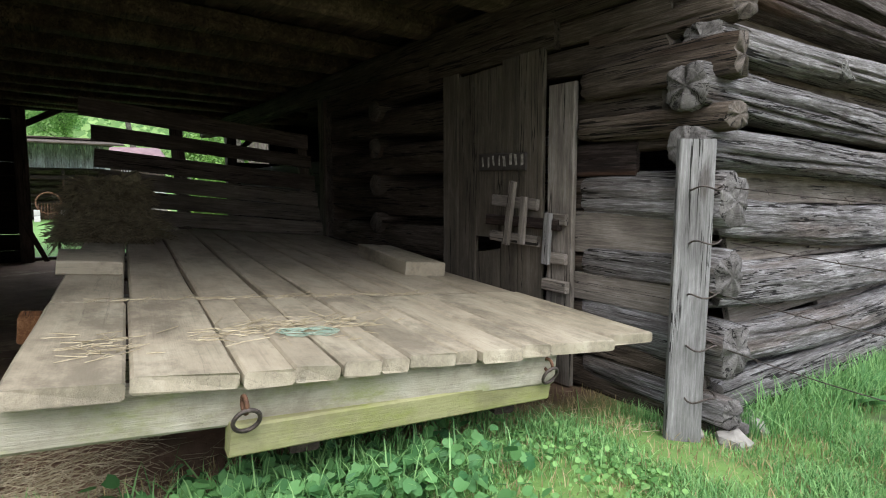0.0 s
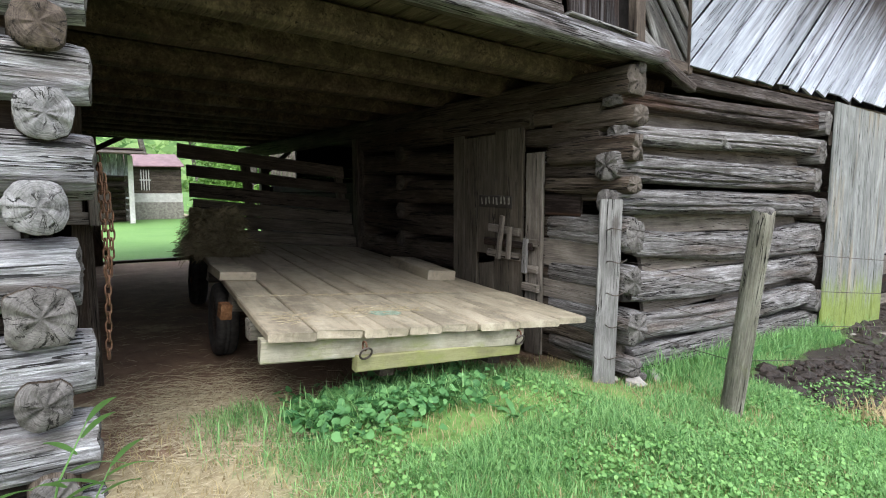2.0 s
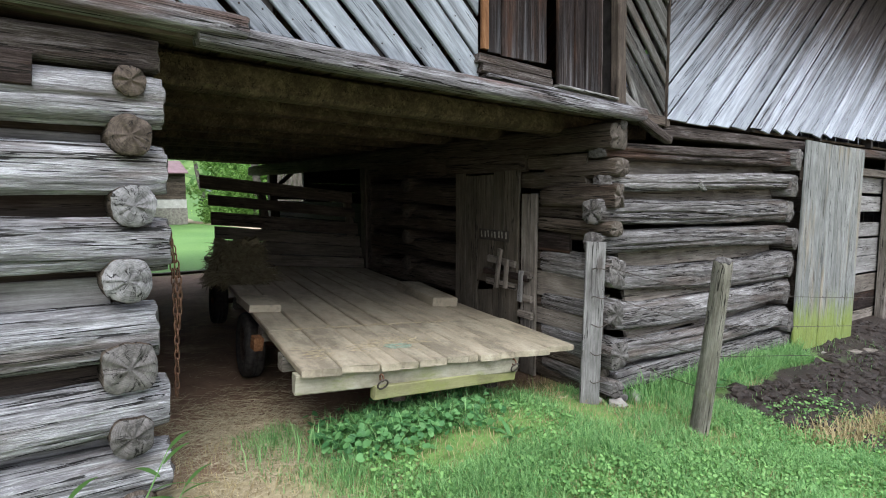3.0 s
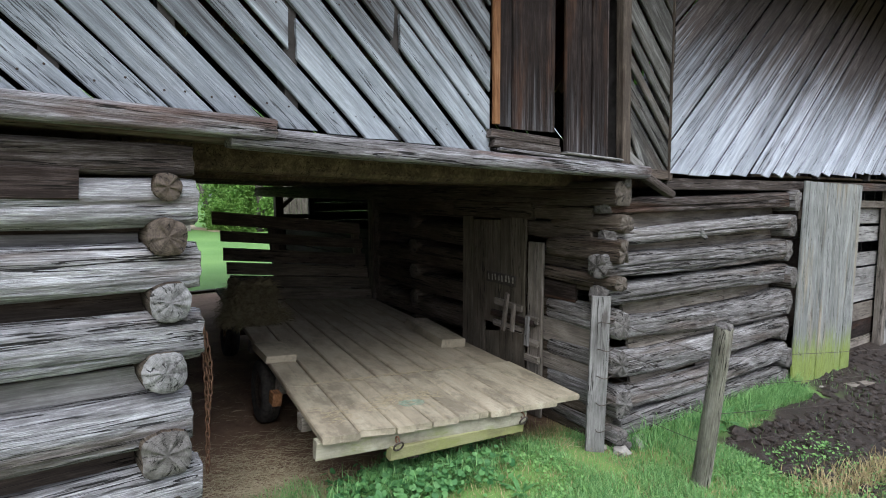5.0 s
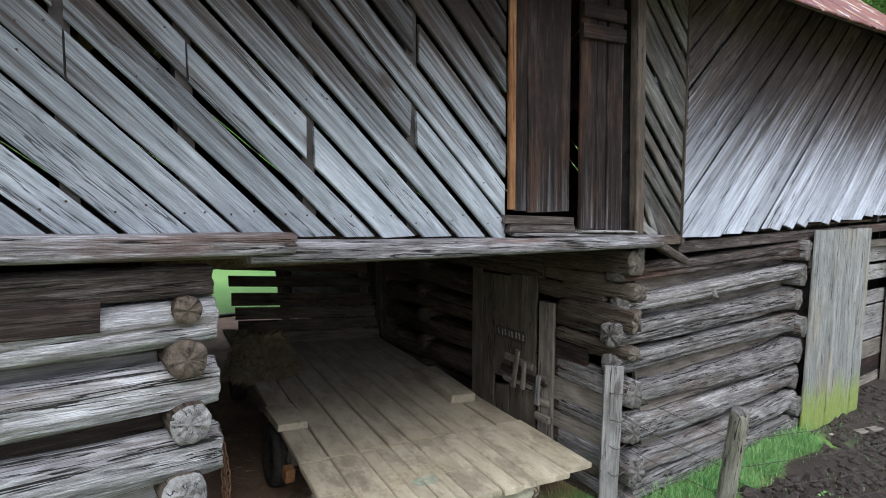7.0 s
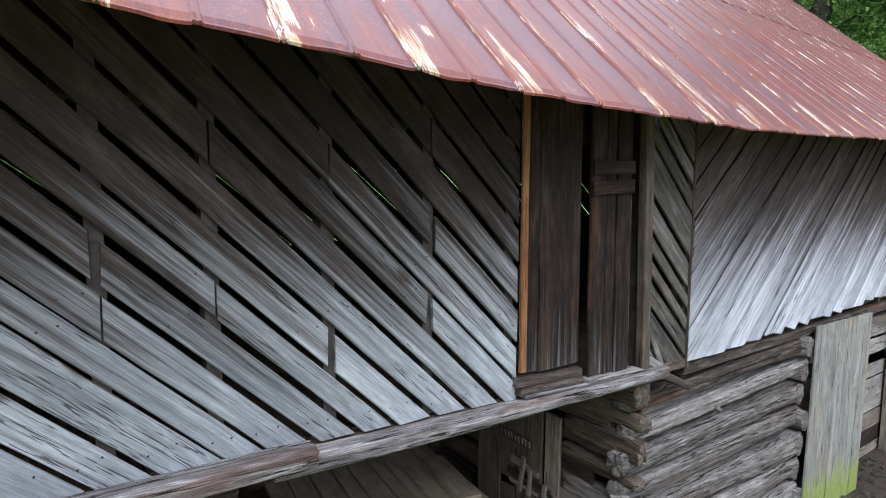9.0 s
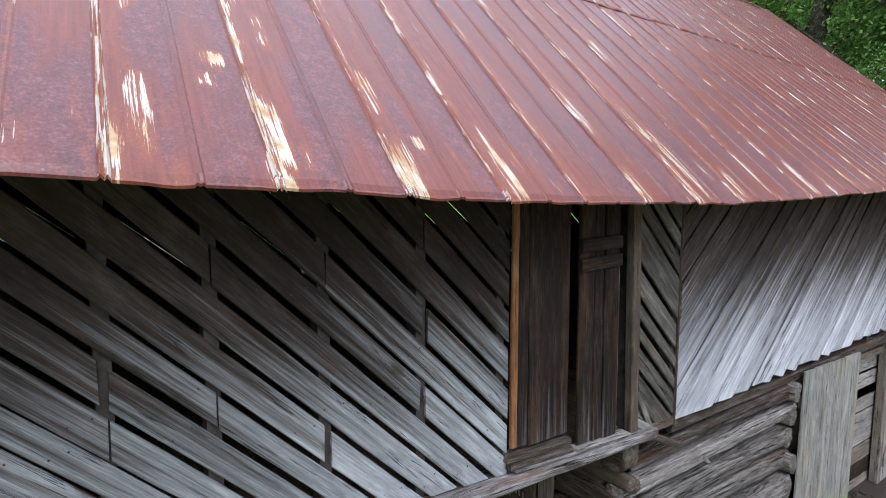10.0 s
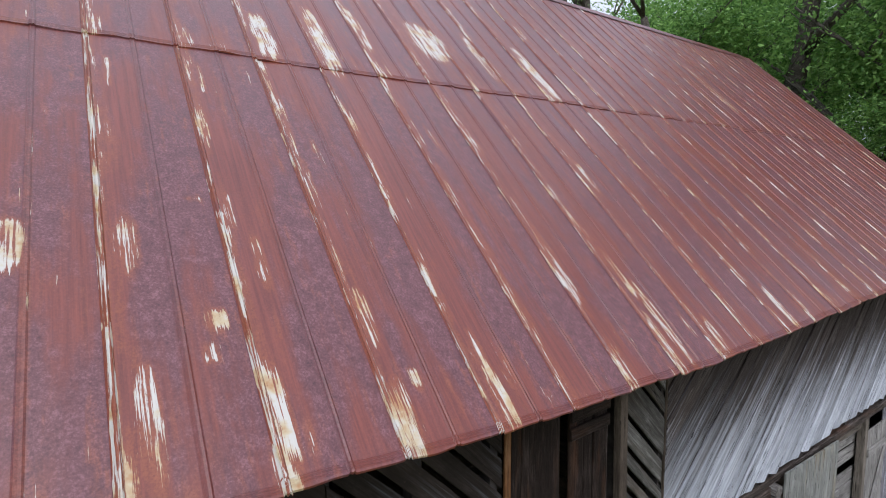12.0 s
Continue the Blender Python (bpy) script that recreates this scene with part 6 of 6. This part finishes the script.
    tagged(part("dead_stalks", grass_mesh(2600, fringe, 21, 0.06, 0.16, 0.003), GRASS_DRY), "matted dead grass along the mud's edge", "grass", kind="stuff")
    # a tall leafy stalk at the crib corner
    stalk = thing("tall_weed", (-0.98, 1.12, ground_z(-0.98, 1.12)), "tall green weed stalk with long blade leaves", "plant")
    for px, py, h, lean, seed in ((-0.98, 1.14, 0.44, 0.14, 1), (-1.10, 1.10, 0.34, -0.12, 2), (-0.86, 1.13, 0.26, 0.08, 3)):
        r = random.Random(seed)
        foot = Vector((px, py, ground_z(px, py) - 0.01))
        tip = foot + Vector((lean, -0.05, h))
        part("stem", tube_mesh([foot, foot.lerp(tip, 0.5) + Vector((-lean * 0.2, 0, 0)), tip], 0.004, 6, radii=[0.005, 0.004, 0.002]), CLOVER, stalk)
        for i in range(7):
            base = foot.lerp(tip, 0.2 + 0.13 * i)
            side = 1 if i % 2 else -1
            d = Vector((side * r.uniform(0.6, 1.0), r.uniform(-0.6, 0.1), r.uniform(0.3, 0.9))).normalized()
            if i == 6:
                d = Vector((0.6, -0.2, 0.9)).normalized()
            ln = r.uniform(0.14, 0.24)
            o = d.cross(Vector((0, 0.6, 0.8))).normalized()
            verts, faces = [], []
            for j in range(7):
                u = j / 6
                c = base + d * ln * u + Vector((0, 0, -0.35 * ln * u * u))
                w = 0.016 * math.sin(math.pi * (0.08 + 0.9 * u)) ** 0.7
                verts += [c - o * w, c - Vector((0, 0, 0.003)), c + o * w]
            for j in range(6):
                b = 3 * j
                faces += [(b, b + 1, b + 4, b + 3), (b + 1, b + 2, b + 5, b + 4)]
            part("leaf", mesh(verts, faces, True), CLOVER, stalk)
    # broad dock plants beside the crib and by the left corner
    def dock(at, n, ln, seed, label):
        rnd = random.Random(seed)
        t = thing("dock_plant", at, label, "plant", "dock plants")
        for i in range(n):
            a = rnd.uniform(0, 6.28)
            up = rnd.uniform(0.5, 1.3)
            l1 = ln * rnd.uniform(0.7, 1.1)
            d = Vector((math.cos(a), math.sin(a), up)).normalized()
            side = Vector((-math.sin(a), math.cos(a), 0))
            verts, faces = [], []
            for j in range(7):
                u = j / 6
                c = Vector(at) + d * l1 * u + Vector((math.cos(a), math.sin(a), -0.9)) * l1 * 0.3 * u * u
                w = l1 * 0.12 * math.sin(math.pi * (0.06 + 0.92 * u)) ** 0.8 * (1 if u > 0.15 else 0.4)
                verts += [c - side * w + Vector((0, 0, 0.25 * w)), c, c + side * w + Vector((0, 0, 0.25 * w))]
            for j in range(6):
                b = 3 * j
                faces += [(b, b + 1, b + 4, b + 3), (b + 1, b + 2, b + 5, b + 4)]
            part("leaf", mesh(verts, faces, True), WEED, t)
    for k, (x, y, n, ln) in enumerate(((3.5, 1.10, 12, 0.22), (3.85, 1.12, 12, 0.26), (4.3, 1.1, 8, 0.2), (-1.03, 1.12, 6, 0.30), (-1.25, 1.05, 7, 0.24), (1.13, 1.05, 7, 0.14))):
        dock((x, y, ground_z(x, y) - 0.01), n, ln, k * 2, "broad-leaved green dock plant beside the log crib" if k < 3 else "leafy green dock plant in the grass")
    # churned clods in the mud
    rnd = random.Random(12)
    bits = []
    clods = [stone_mesh(1.0, k, 0.6, 1) for k in range(7)]
    while len(bits) < 1500:
        x, y = rnd.uniform(3.1, 8.5), rnd.uniform(-0.9, 1.4)
        if not muddy(x, y):
            continue
        r = rnd.uniform(0.015, 0.085) * (0.5 + 0.8 * rnd.random() ** 2)
        bits.append((clods[len(bits) % 7], Matrix.Translation((x, y, ground_z(x, y))) @ Matrix.Rotation(rnd.uniform(0, 6), 4, "Z") @ Matrix.Scale(r, 4)))
    tagged(part("mud_clods", join(bits), plain("churned_mud", (0.008, 0.006, 0.005), (0.040, 0.028, 0.021), 22, 0.6, bump=1.0, dist=0.03)), "dark churned clods of mud", "mud", kind="stuff")
    chip = board(None, (6.35, 0.93, ground_z(6.5, 0.9) + 0.03), (6.78, 0.83, ground_z(6.7, 0.85) + 0.03), 0.10, 0.03, BOARD_TAN, 950, name="wood_chip", rag=0.05, wobble=0.02)
    tagged(chip, "split pale wood chip lying on the mud", "wood chip")


build_plants()


# ---- beyond the passage and the roof ----
def tree_parts(seed, height, spread, crown_low, leaves, leaf=0.16):
    """Trunk with limbs, and a crown of small leaves in uneven clumps."""
    rnd = random.Random(seed)
    limbs, tips = [], []

    def grow(p, d, ln, r, depth):
        n = 5
        pts, radii = [p], [r]
        for i in range(n):
            d = (d + Vector((rnd.gauss(0, 0.12), rnd.gauss(0, 0.12), rnd.gauss(0.03, 0.06)))).normalized()
            p = p + d * ln / n
            pts.append(p)
            radii.append(r * (1 - 0.62 * (i + 1) / n))
            if depth < 2 and i >= (2 if depth == 0 else 1):
                for _ in range(2 if depth == 0 else 1):
                    a = rnd.uniform(0, 6.28)
                    side = Vector((math.cos(a), math.sin(a), rnd.uniform(0.1, 0.7))).normalized()
                    grow(p, (d * 0.45 + side).normalized(), ln * rnd.uniform(0.35, 0.6) * (spread if depth == 0 else 1), radii[-1] * 0.6, depth + 1)
        if depth:
            tips.extend(pts[2:])
        limbs.append((tube_mesh(pts, r, 8 if depth == 0 else 5, radii=radii), Matrix.Identity(4)))

    grow(Vector((0, 0, 0)), Vector((0, 0, 1)), height * 0.82, height * 0.022, 0)
    tips = [t for t in tips if t.z > crown_low]
    verts, faces = [], []
    clumps = [t + Vector((rnd.gauss(0, 0.5), rnd.gauss(0, 0.5), rnd.gauss(0.2, 0.5))) for t in tips for _ in range(2)]
    for _ in range(leaves):
        c = rnd.choice(clumps)
        g = height * 0.045
        p = c + Vector((rnd.gauss(0, g), rnd.gauss(0, g), rnd.gauss(0, g * 0.7)))
        nrm = Vector((rnd.gauss(0, 0.6), rnd.gauss(0, 0.6), rnd.uniform(0.3, 1))).normalized()
        e1 = nrm.orthogonal().normalized()
        e1 = Matrix.Rotation(rnd.uniform(0, 6.28), 3, nrm) @ e1
        e2 = nrm.cross(e1)
        r = leaf * rnd.uniform(0.6, 1.3)
        b = len(verts)
        verts += [p - e1 * r, p + e2 * r * 0.5 - nrm * r * 0.12, p + e1 * r, p - e2 * r * 0.5 - nrm * r * 0.12]
        faces += [(b, b + 1, b + 2), (b, b + 2, b + 3)]
    trunk = join(limbs)
    trunk.polygons.foreach_set("use_smooth", [True] * len(trunk.polygons))
    return trunk, mesh(verts, faces)


HILL_SOIL = plain("hill_soil_green", (0.09, 0.17, 0.055), (0.22, 0.32, 0.11), 0.4)


def build_trees():
    rnd = random.Random(3)
    kinds = []
    for k, (h, sp, low, n) in enumerate(((13, 0.9, 3.0, 34000), (15, 0.75, 4.0, 34000), (10, 1.0, 1.2, 30000), (4.5, 1.3, 0.2, 10), (14, 1.0, 2.0, 2600), (22, 0.8, 9.0, 7000))):
        trunk, crown = tree_parts(40 + k, h, sp, low, n, 0.085 if k < 3 else 0.07)
        trunk.materials.append(BARK), crown.materials.append(TREE_LEAF)
        kinds.append((trunk, crown))
    # a bush is leafy from the ground up
    brnd = random.Random(77)
    stems = []
    for _ in range(9):
        a = brnd.uniform(0, 6.28)
        tip = Vector((math.cos(a) * brnd.uniform(0.4, 1.2), math.sin(a) * brnd.uniform(0.4, 1.2), brnd.uniform(1.5, 2.7)))
        stems.append((tube_mesh([(0, 0, 0), tip * 0.5 + Vector((0, 0, 0.2)), tip], 0.03, 5, radii=[0.035, 0.022, 0.006]), Matrix.Identity(4)))
    clumps = []
    while len(clumps) < 90:
        p = Vector((brnd.gauss(0, 0.75), brnd.gauss(0, 0.75), brnd.uniform(0.15, 2.8)))
        if math.hypot(p.x, p.y) < 1.55 - 0.25 * abs(p.z - 1.1):
            clumps.append(p)
    verts, faces = [], []
    for _ in range(8500):
        p = brnd.choice(clumps) + Vector((brnd.gauss(0, 0.2), brnd.gauss(0, 0.2), brnd.gauss(0, 0.16)))
        nrm = Vector((brnd.gauss(0, 0.6), brnd.gauss(0, 0.6), brnd.uniform(0.3, 1))).normalized()
        e1 = Matrix.Rotation(brnd.uniform(0, 6.28), 3, nrm) @ nrm.orthogonal().normalized()
        e2 = nrm.cross(e1)
        r = brnd.uniform(0.05, 0.11)
        b = len(verts)
        verts += [p - e1 * r, p + e2 * r * 0.5, p + e1 * r, p - e2 * r * 0.5]
        faces += [(b, b + 1, b + 2), (b, b + 2, b + 3)]
    stem, foliage = join(stems), mesh(verts, faces)
    stem.materials.append(BARK), foliage.materials.append(BUSH_LEAF)
    kinds[3] = (stem, foliage)
    spots = [(21, 4, 0, 1.0), (20, 8, 2, 1.0), (24, 11, 1, 1.0), (28, 7, 0, 1.1), (26, 2.5, 2, 1.1), (31, 14, 1, 1.1), (23, 16, 2, 1.0), (33, 3, 0, 1.2), (36, 10, 0, 1.2), (29, 20, 1, 0.9), (38, 18, 2, 1.3), (22, -1, 2, 0.8), (40, 5, 1, 1.3), (19.5, 13, 0, 0.75), (21.5, 20.5, 1, 0.62), (24, 28, 0, 0.65), (19, 1.5, 2, 0.7), (18.8, 5.5, 2, 0.62), (20.5, 10.5, 2, 0.66)]
    spots += [(16, 58, 2, 0.9), (11, 52, 0, 0.8), (22, 62, 0, 1.0), (3, 66, 2, 1.0), (-4, 60, 0, 1.0), (9, 70, 1, 1.1), (28, 56, 1, 1.0), (15.5, 47, 2, 0.55), (34, 66, 2, 1.2), (-9, 68, 1, 1.1), (18, 44, 2, 0.5), (8.42, 29.3, 1, 0.8), (14.4, 44, 0, 0.6)]
    spots += [(7.35, 30.2, 3, 0.7), (8.1, 30.6, 3, 1.0), (9.0, 30.4, 3, 1.1), (9.9, 31.0, 3, 1.2), (8.4, 33.0, 3, 1.5), (9.9, 34.0, 3, 1.6), (11.2, 33.2, 3, 1.5), (7.05, 31.6, 3, 0.6), (11.6, 41, 3, 1.6), (14.2, 42, 3, 1.6), (14.5, 48, 3, 1.8)]
    spots += [(17.5, 7.6, 5, 1.0), (16.7, 11.6, 5, 0.85), (18.8, 4.4, 5, 0.9)]
    spots += [(17.3, 9.0, 4, 0.95), (18.4, 5.0, 4, 0.9), (17.2, 13.0, 4, 1.0), (18.6, 17.5, 4, 1.0)]
    for x, y, k, s in spots:
        z = ground_z(x, y) - 0.1
        m = Matrix.Translation((x, y, z)) @ Matrix.Rotation(rnd.uniform(0, 6.28), 4, "Z") @ Matrix.Scale(s * rnd.uniform(0.92, 1.08), 4)
        if k == 3:
            t = thing("bush", m=m, label="rounded bright green leafy bush at the lawn's edge", category="bush", group="bushes past the lawn")
        else:
            t = thing("tree", m=m, label="tall leafy green deciduous tree", category="tree", group="trees behind the barn")
        part("stems" if k == 3 else "trunk", kinds[k][0], BARK, t, m=m)
        part("crown", kinds[k][1], TREE_LEAF, t, m=m)
    # wooded hillside
    verts, faces = [], []
    for _ in range(26000):
        y = rnd.uniform(72, 150)
        x = rnd.uniform(-60, 120)
        z = 1.9 + 0.24 * (y - 72) + rnd.uniform(0, 7) * rnd.random() + 3.0 * smooth_noise(x * 0.08, y * 0.08, 0)
        r = rnd.uniform(0.35, 0.9)
        a, t = rnd.uniform(0, 6.28), rnd.uniform(-0.6, 0.9)
        c = Vector((x, y, z))
        e1 = Vector((math.cos(a), math.sin(a) * 0.4, 0.5 * t)).normalized() * r
        e2 = Vector((-math.sin(a) * 0.5, 0.3, 0.9)).normalized() * r * 0.7
        b = len(verts)
        verts += [c - e1, c - e2, c + e1, c + e2]
        faces += [(b, b + 1, b + 2), (b, b + 2, b + 3)]
    tagged(part("wooded_hill", mesh(verts, faces), HILL_LEAF), "distant hillside covered with light green woods", "woods", kind="stuff")
    # the valley's side behind the barn
    for name, sign, start, steep in (("hillside", 1, 74, 0.24),):
        hill = []
        for i in range(31):
            for j in range(9):
                y = start + sign * 18 * j
                hill.append((-220 + 16 * i, y, 1.2 + steep * abs(y - start) + 2.5 * smooth_noise(i * 0.5, j * 0.7, 2)))
        f = [(i * 9 + j, (i + 1) * 9 + j, (i + 1) * 9 + j + 1, i * 9 + j + 1) for i in range(30) for j in range(8)]
        tagged(part(name, mesh(hill, f, True), HILL_SOIL), "green wooded side of the valley", "hill", kind="structure")


build_trees()


def build_path():
    """A trodden dirt path that bends across the lawn."""
    way = [(7.4, 24.7), (7.0, 29.0), (6.3, 33.0), (6.2, 40.0), (7.5, 55.0)]
    verts, faces = [], []
    n = 8 * (len(way) - 1)
    for i in range(n + 1):
        k, u = min(i // 8, len(way) - 2), i / 8 - min(i // 8, len(way) - 2)
        (xa, ya), (xb, yb) = way[k], way[k + 1]
        x, y = xa + (xb - xa) * u, ya + (yb - ya) * u
        d = Vector((xb - xa, yb - ya)).normalized()
        w = 0.45 + 0.1 * smooth_noise(i * 0.4, 0, 5)
        for side in (-1, 0, 1):
            px, py = x - d.y * w * side, y + d.x * w * side
            verts.append((px, py, ground_z(px, py) + (0.05 if side == 0 else 0.012)))
    for i in range(n):
        b = 3 * i
        faces += [(b, b + 1, b + 4, b + 3), (b + 1, b + 2, b + 5, b + 4)]
    tagged(part("path", mesh(verts, faces, True), plain("trodden_dirt", (0.22, 0.17, 0.11), (0.38, 0.31, 0.21), 3, 0.95)), "bare tan dirt path across the lawn", "path", kind="structure")


build_path()


def build_far_buildings():
    s = thing("old_shed", (1.2, 28, 0.2), "open log shed with grey board gable across the lawn", "shed")
    y = 27.5
    gz = ground_z(1, y)
    for k in range(16):
        x = -1.7 + 0.27 * k
        board(s, (x, y, 2.56), (x, y, 3.50), 0.26, 0.03, SIDING, 960 + k, up=(0, -1, 0), name="gable_board")
    for x in (-1.6, 2.45):
        board(s, (x, y + 0.05, gz), (x, y + 0.05, 3.45), 0.20, 0.2, WHITEWASH if x > 0 else SIDING, int(x * 3) + 20, up=(0, -1, 0), name="corner_post")
    board(s, (-2.4, y - 0.5, 3.58), (3.0, y - 0.5, 3.58), 1.3, 0.06, BOARD_DARK, 981, up=(0, -0.18, 1), name="roof")
    board(s, (-2.4, y + 2.0, 3.78), (3.0, y + 2.0, 3.78), 4.6, 0.06, BOARD_DARK, 982, up=(0, -0.02, 1), name="roof")
    for k in range(9):
        z = gz + 0.15 + 0.28 * k
        log(s, (-1.7, y + 2.4, z), (2.5, y + 2.4, z), 0.10, 0.12, 985 + k, [LOG_DIM, END_DIM], "log", seg=12, step=0.6, checks=0)
        board(s, (-1.65, y + 0.4, z), (-1.65, y + 2.4, z), 0.2, 0.04, BOARD_DARK, 990 + k, up=(1, 0, 0), name="side_board")
        board(s, (2.45, y + 0.4, z), (2.45, y + 2.4, z), 0.2, 0.04, BOARD_TAN, 995 + k, up=(1, 0, 0), name="side_board")
    board(s, (-1.6, y + 0.3, gz + 1.75), (2.4, y + 0.3, gz + 1.75), 0.16, 0.05, BOARD_BROWN, 997, up=(0, -1, 0), name="rail")
    part("inner_wall", box_mesh((-1.68, y + 2.55, gz), (2.48, y + 2.62, 3.5)), BOARD_DARK, s)
    board(s, (0.9, y + 0.2, gz), (0.9, y + 0.2, 2.6), 0.10, 0.08, BOARD_BROWN, 998, up=(0, -1, 0), name="post")
    tagged(part("hay_rake", join([(ring_mesh(0.42, 0.035), Matrix.Translation((0.35, y - 0.2, gz + 0.72)))] + [(tube_mesh([(0.0 + 0.1 * i, y - 0.2, gz + 0.05), (0.02 + 0.1 * i, y - 0.25, gz + 0.72)], 0.016, 5), Matrix.Identity(4)) for i in range(8)]), IRON), "rusty round-topped iron farm implement on the lawn", "implement")
    for x in (-0.05, 0.82):
        for z in (0.1, 0.34):
            blk = part("concrete_block", box_mesh((x - 0.1, y - 0.5, gz + z - 0.1), (x + 0.1, y - 0.3, gz + z + 0.12)), WHITEWASH)
            tagged(blk, "pale concrete block stacked on the lawn", "block", "concrete blocks")
    h = thing("farm_building", (4.5, 33, 0.2), "small log building with faded red roof and whitewashed base", "building")
    y, x0, x1 = 32.0, 3.05, 5.38
    gz = ground_z(4, y)
    part("stone_base", box_mesh((x0 - 0.3, y - 0.05, gz - 0.3), (x1 + 0.05, y + 3, 1.35)), STONE, h)
    part("white_band", box_mesh((x0 - 0.3, y - 0.03, 1.35), (x1 + 0.03, y + 3, 1.82)), WHITEWASH, h)
    for k in range(9):
        board(h, (x0 - 0.3, y - 0.02, 1.91 + 0.155 * k), (x1, y - 0.02, 1.91 + 0.155 * k), 0.15, 0.05, BOARD_DARK, 1000 + k, up=(0, -1, 0), name="wall_log")
    part("inner_wall", box_mesh((x0 - 0.3, y + 0.02, 1.82), (x1 - 0.02, y + 3, 3.3)), BOARD_DARK, h)
    win = part("window", box_mesh((3.38, y - 0.06, 1.98), (3.86, y - 0.045, 3.05)), SIGN_BLACK, h)
    for k in range(4):
        part("bar", box_mesh((3.42 + 0.12 * k, y - 0.10, 1.98), (3.465 + 0.12 * k, y - 0.07, 3.05)), WHITEWASH, win)
    part("bar", box_mesh((3.36, y - 0.115, 2.48), (3.88, y - 0.103, 2.54)), WHITEWASH, win)
    part("roof", mesh([(x0 - 0.6, y - 0.35, 3.22), (x1 + 0.12, y - 0.35, 3.28), (x1 + 0.02, y + 1.4, 4.0), (x0 - 0.6, y + 1.4, 3.95), (x1 + 0.12, y + 3.2, 3.2), (x0 - 0.6, y + 3.2, 3.2), (x0 - 0.6, y - 0.35, 3.17), (x1 + 0.12, y - 0.35, 3.23)], [(0, 1, 2, 3), (3, 2, 4, 5), (6, 7, 1, 0)]), plain("faded_red_roof", (0.13, 0.07, 0.075), (0.21, 0.125, 0.13), 3, 0.6), h)
    # a car on the far road
    c = thing("car", (16.6, 73, 2.0), "small silver car parked far off beyond the lawn", "car")
    cx, cy, cz = 16.6, 71.0, ground_z(16, 71)
    body = mesh([(cx - 0.85, cy, cz + 0.3), (cx + 0.85, cy, cz + 0.3), (cx + 0.85, cy, cz + 0.85), (cx - 0.85, cy, cz + 0.85), (cx - 0.85, cy + 4, cz + 0.3), (cx + 0.85, cy + 4, cz + 0.3), (cx + 0.85, cy + 4, cz + 0.9), (cx - 0.85, cy + 4, cz + 0.9)], [(0, 1, 2, 3), (5, 4, 7, 6), (1, 5, 6, 2), (4, 0, 3, 7), (3, 2, 6, 7), (4, 5, 1, 0)])
    part("body", body, CAR_BODY, c)
    part("cabin", mesh([(cx - 0.8, cy + 0.8, cz + 0.87), (cx + 0.8, cy + 0.8, cz + 0.87), (cx + 0.8, cy + 3.6, cz + 0.9), (cx - 0.8, cy + 3.6, cz + 0.9), (cx - 0.6, cy + 1.3, cz + 1.45), (cx + 0.6, cy + 1.3, cz + 1.45), (cx + 0.6, cy + 3.0, cz + 1.45), (cx - 0.6, cy + 3.0, cz + 1.45)], [(0, 1, 5, 4), (1, 2, 6, 5), (2, 3, 7, 6), (3, 0, 4, 7), (4, 5, 6, 7)]), GLASS_DARK, c)
    for dx in (-0.8, 0.8):
        for dy in (0.7, 3.2):
            part("wheel", tube_mesh([(cx + dx - 0.1, cy + dy, cz + 0.3), (cx + dx + 0.1, cy + dy, cz + 0.3)], 0.3, 14), RUBBER, c)


build_far_buildings()
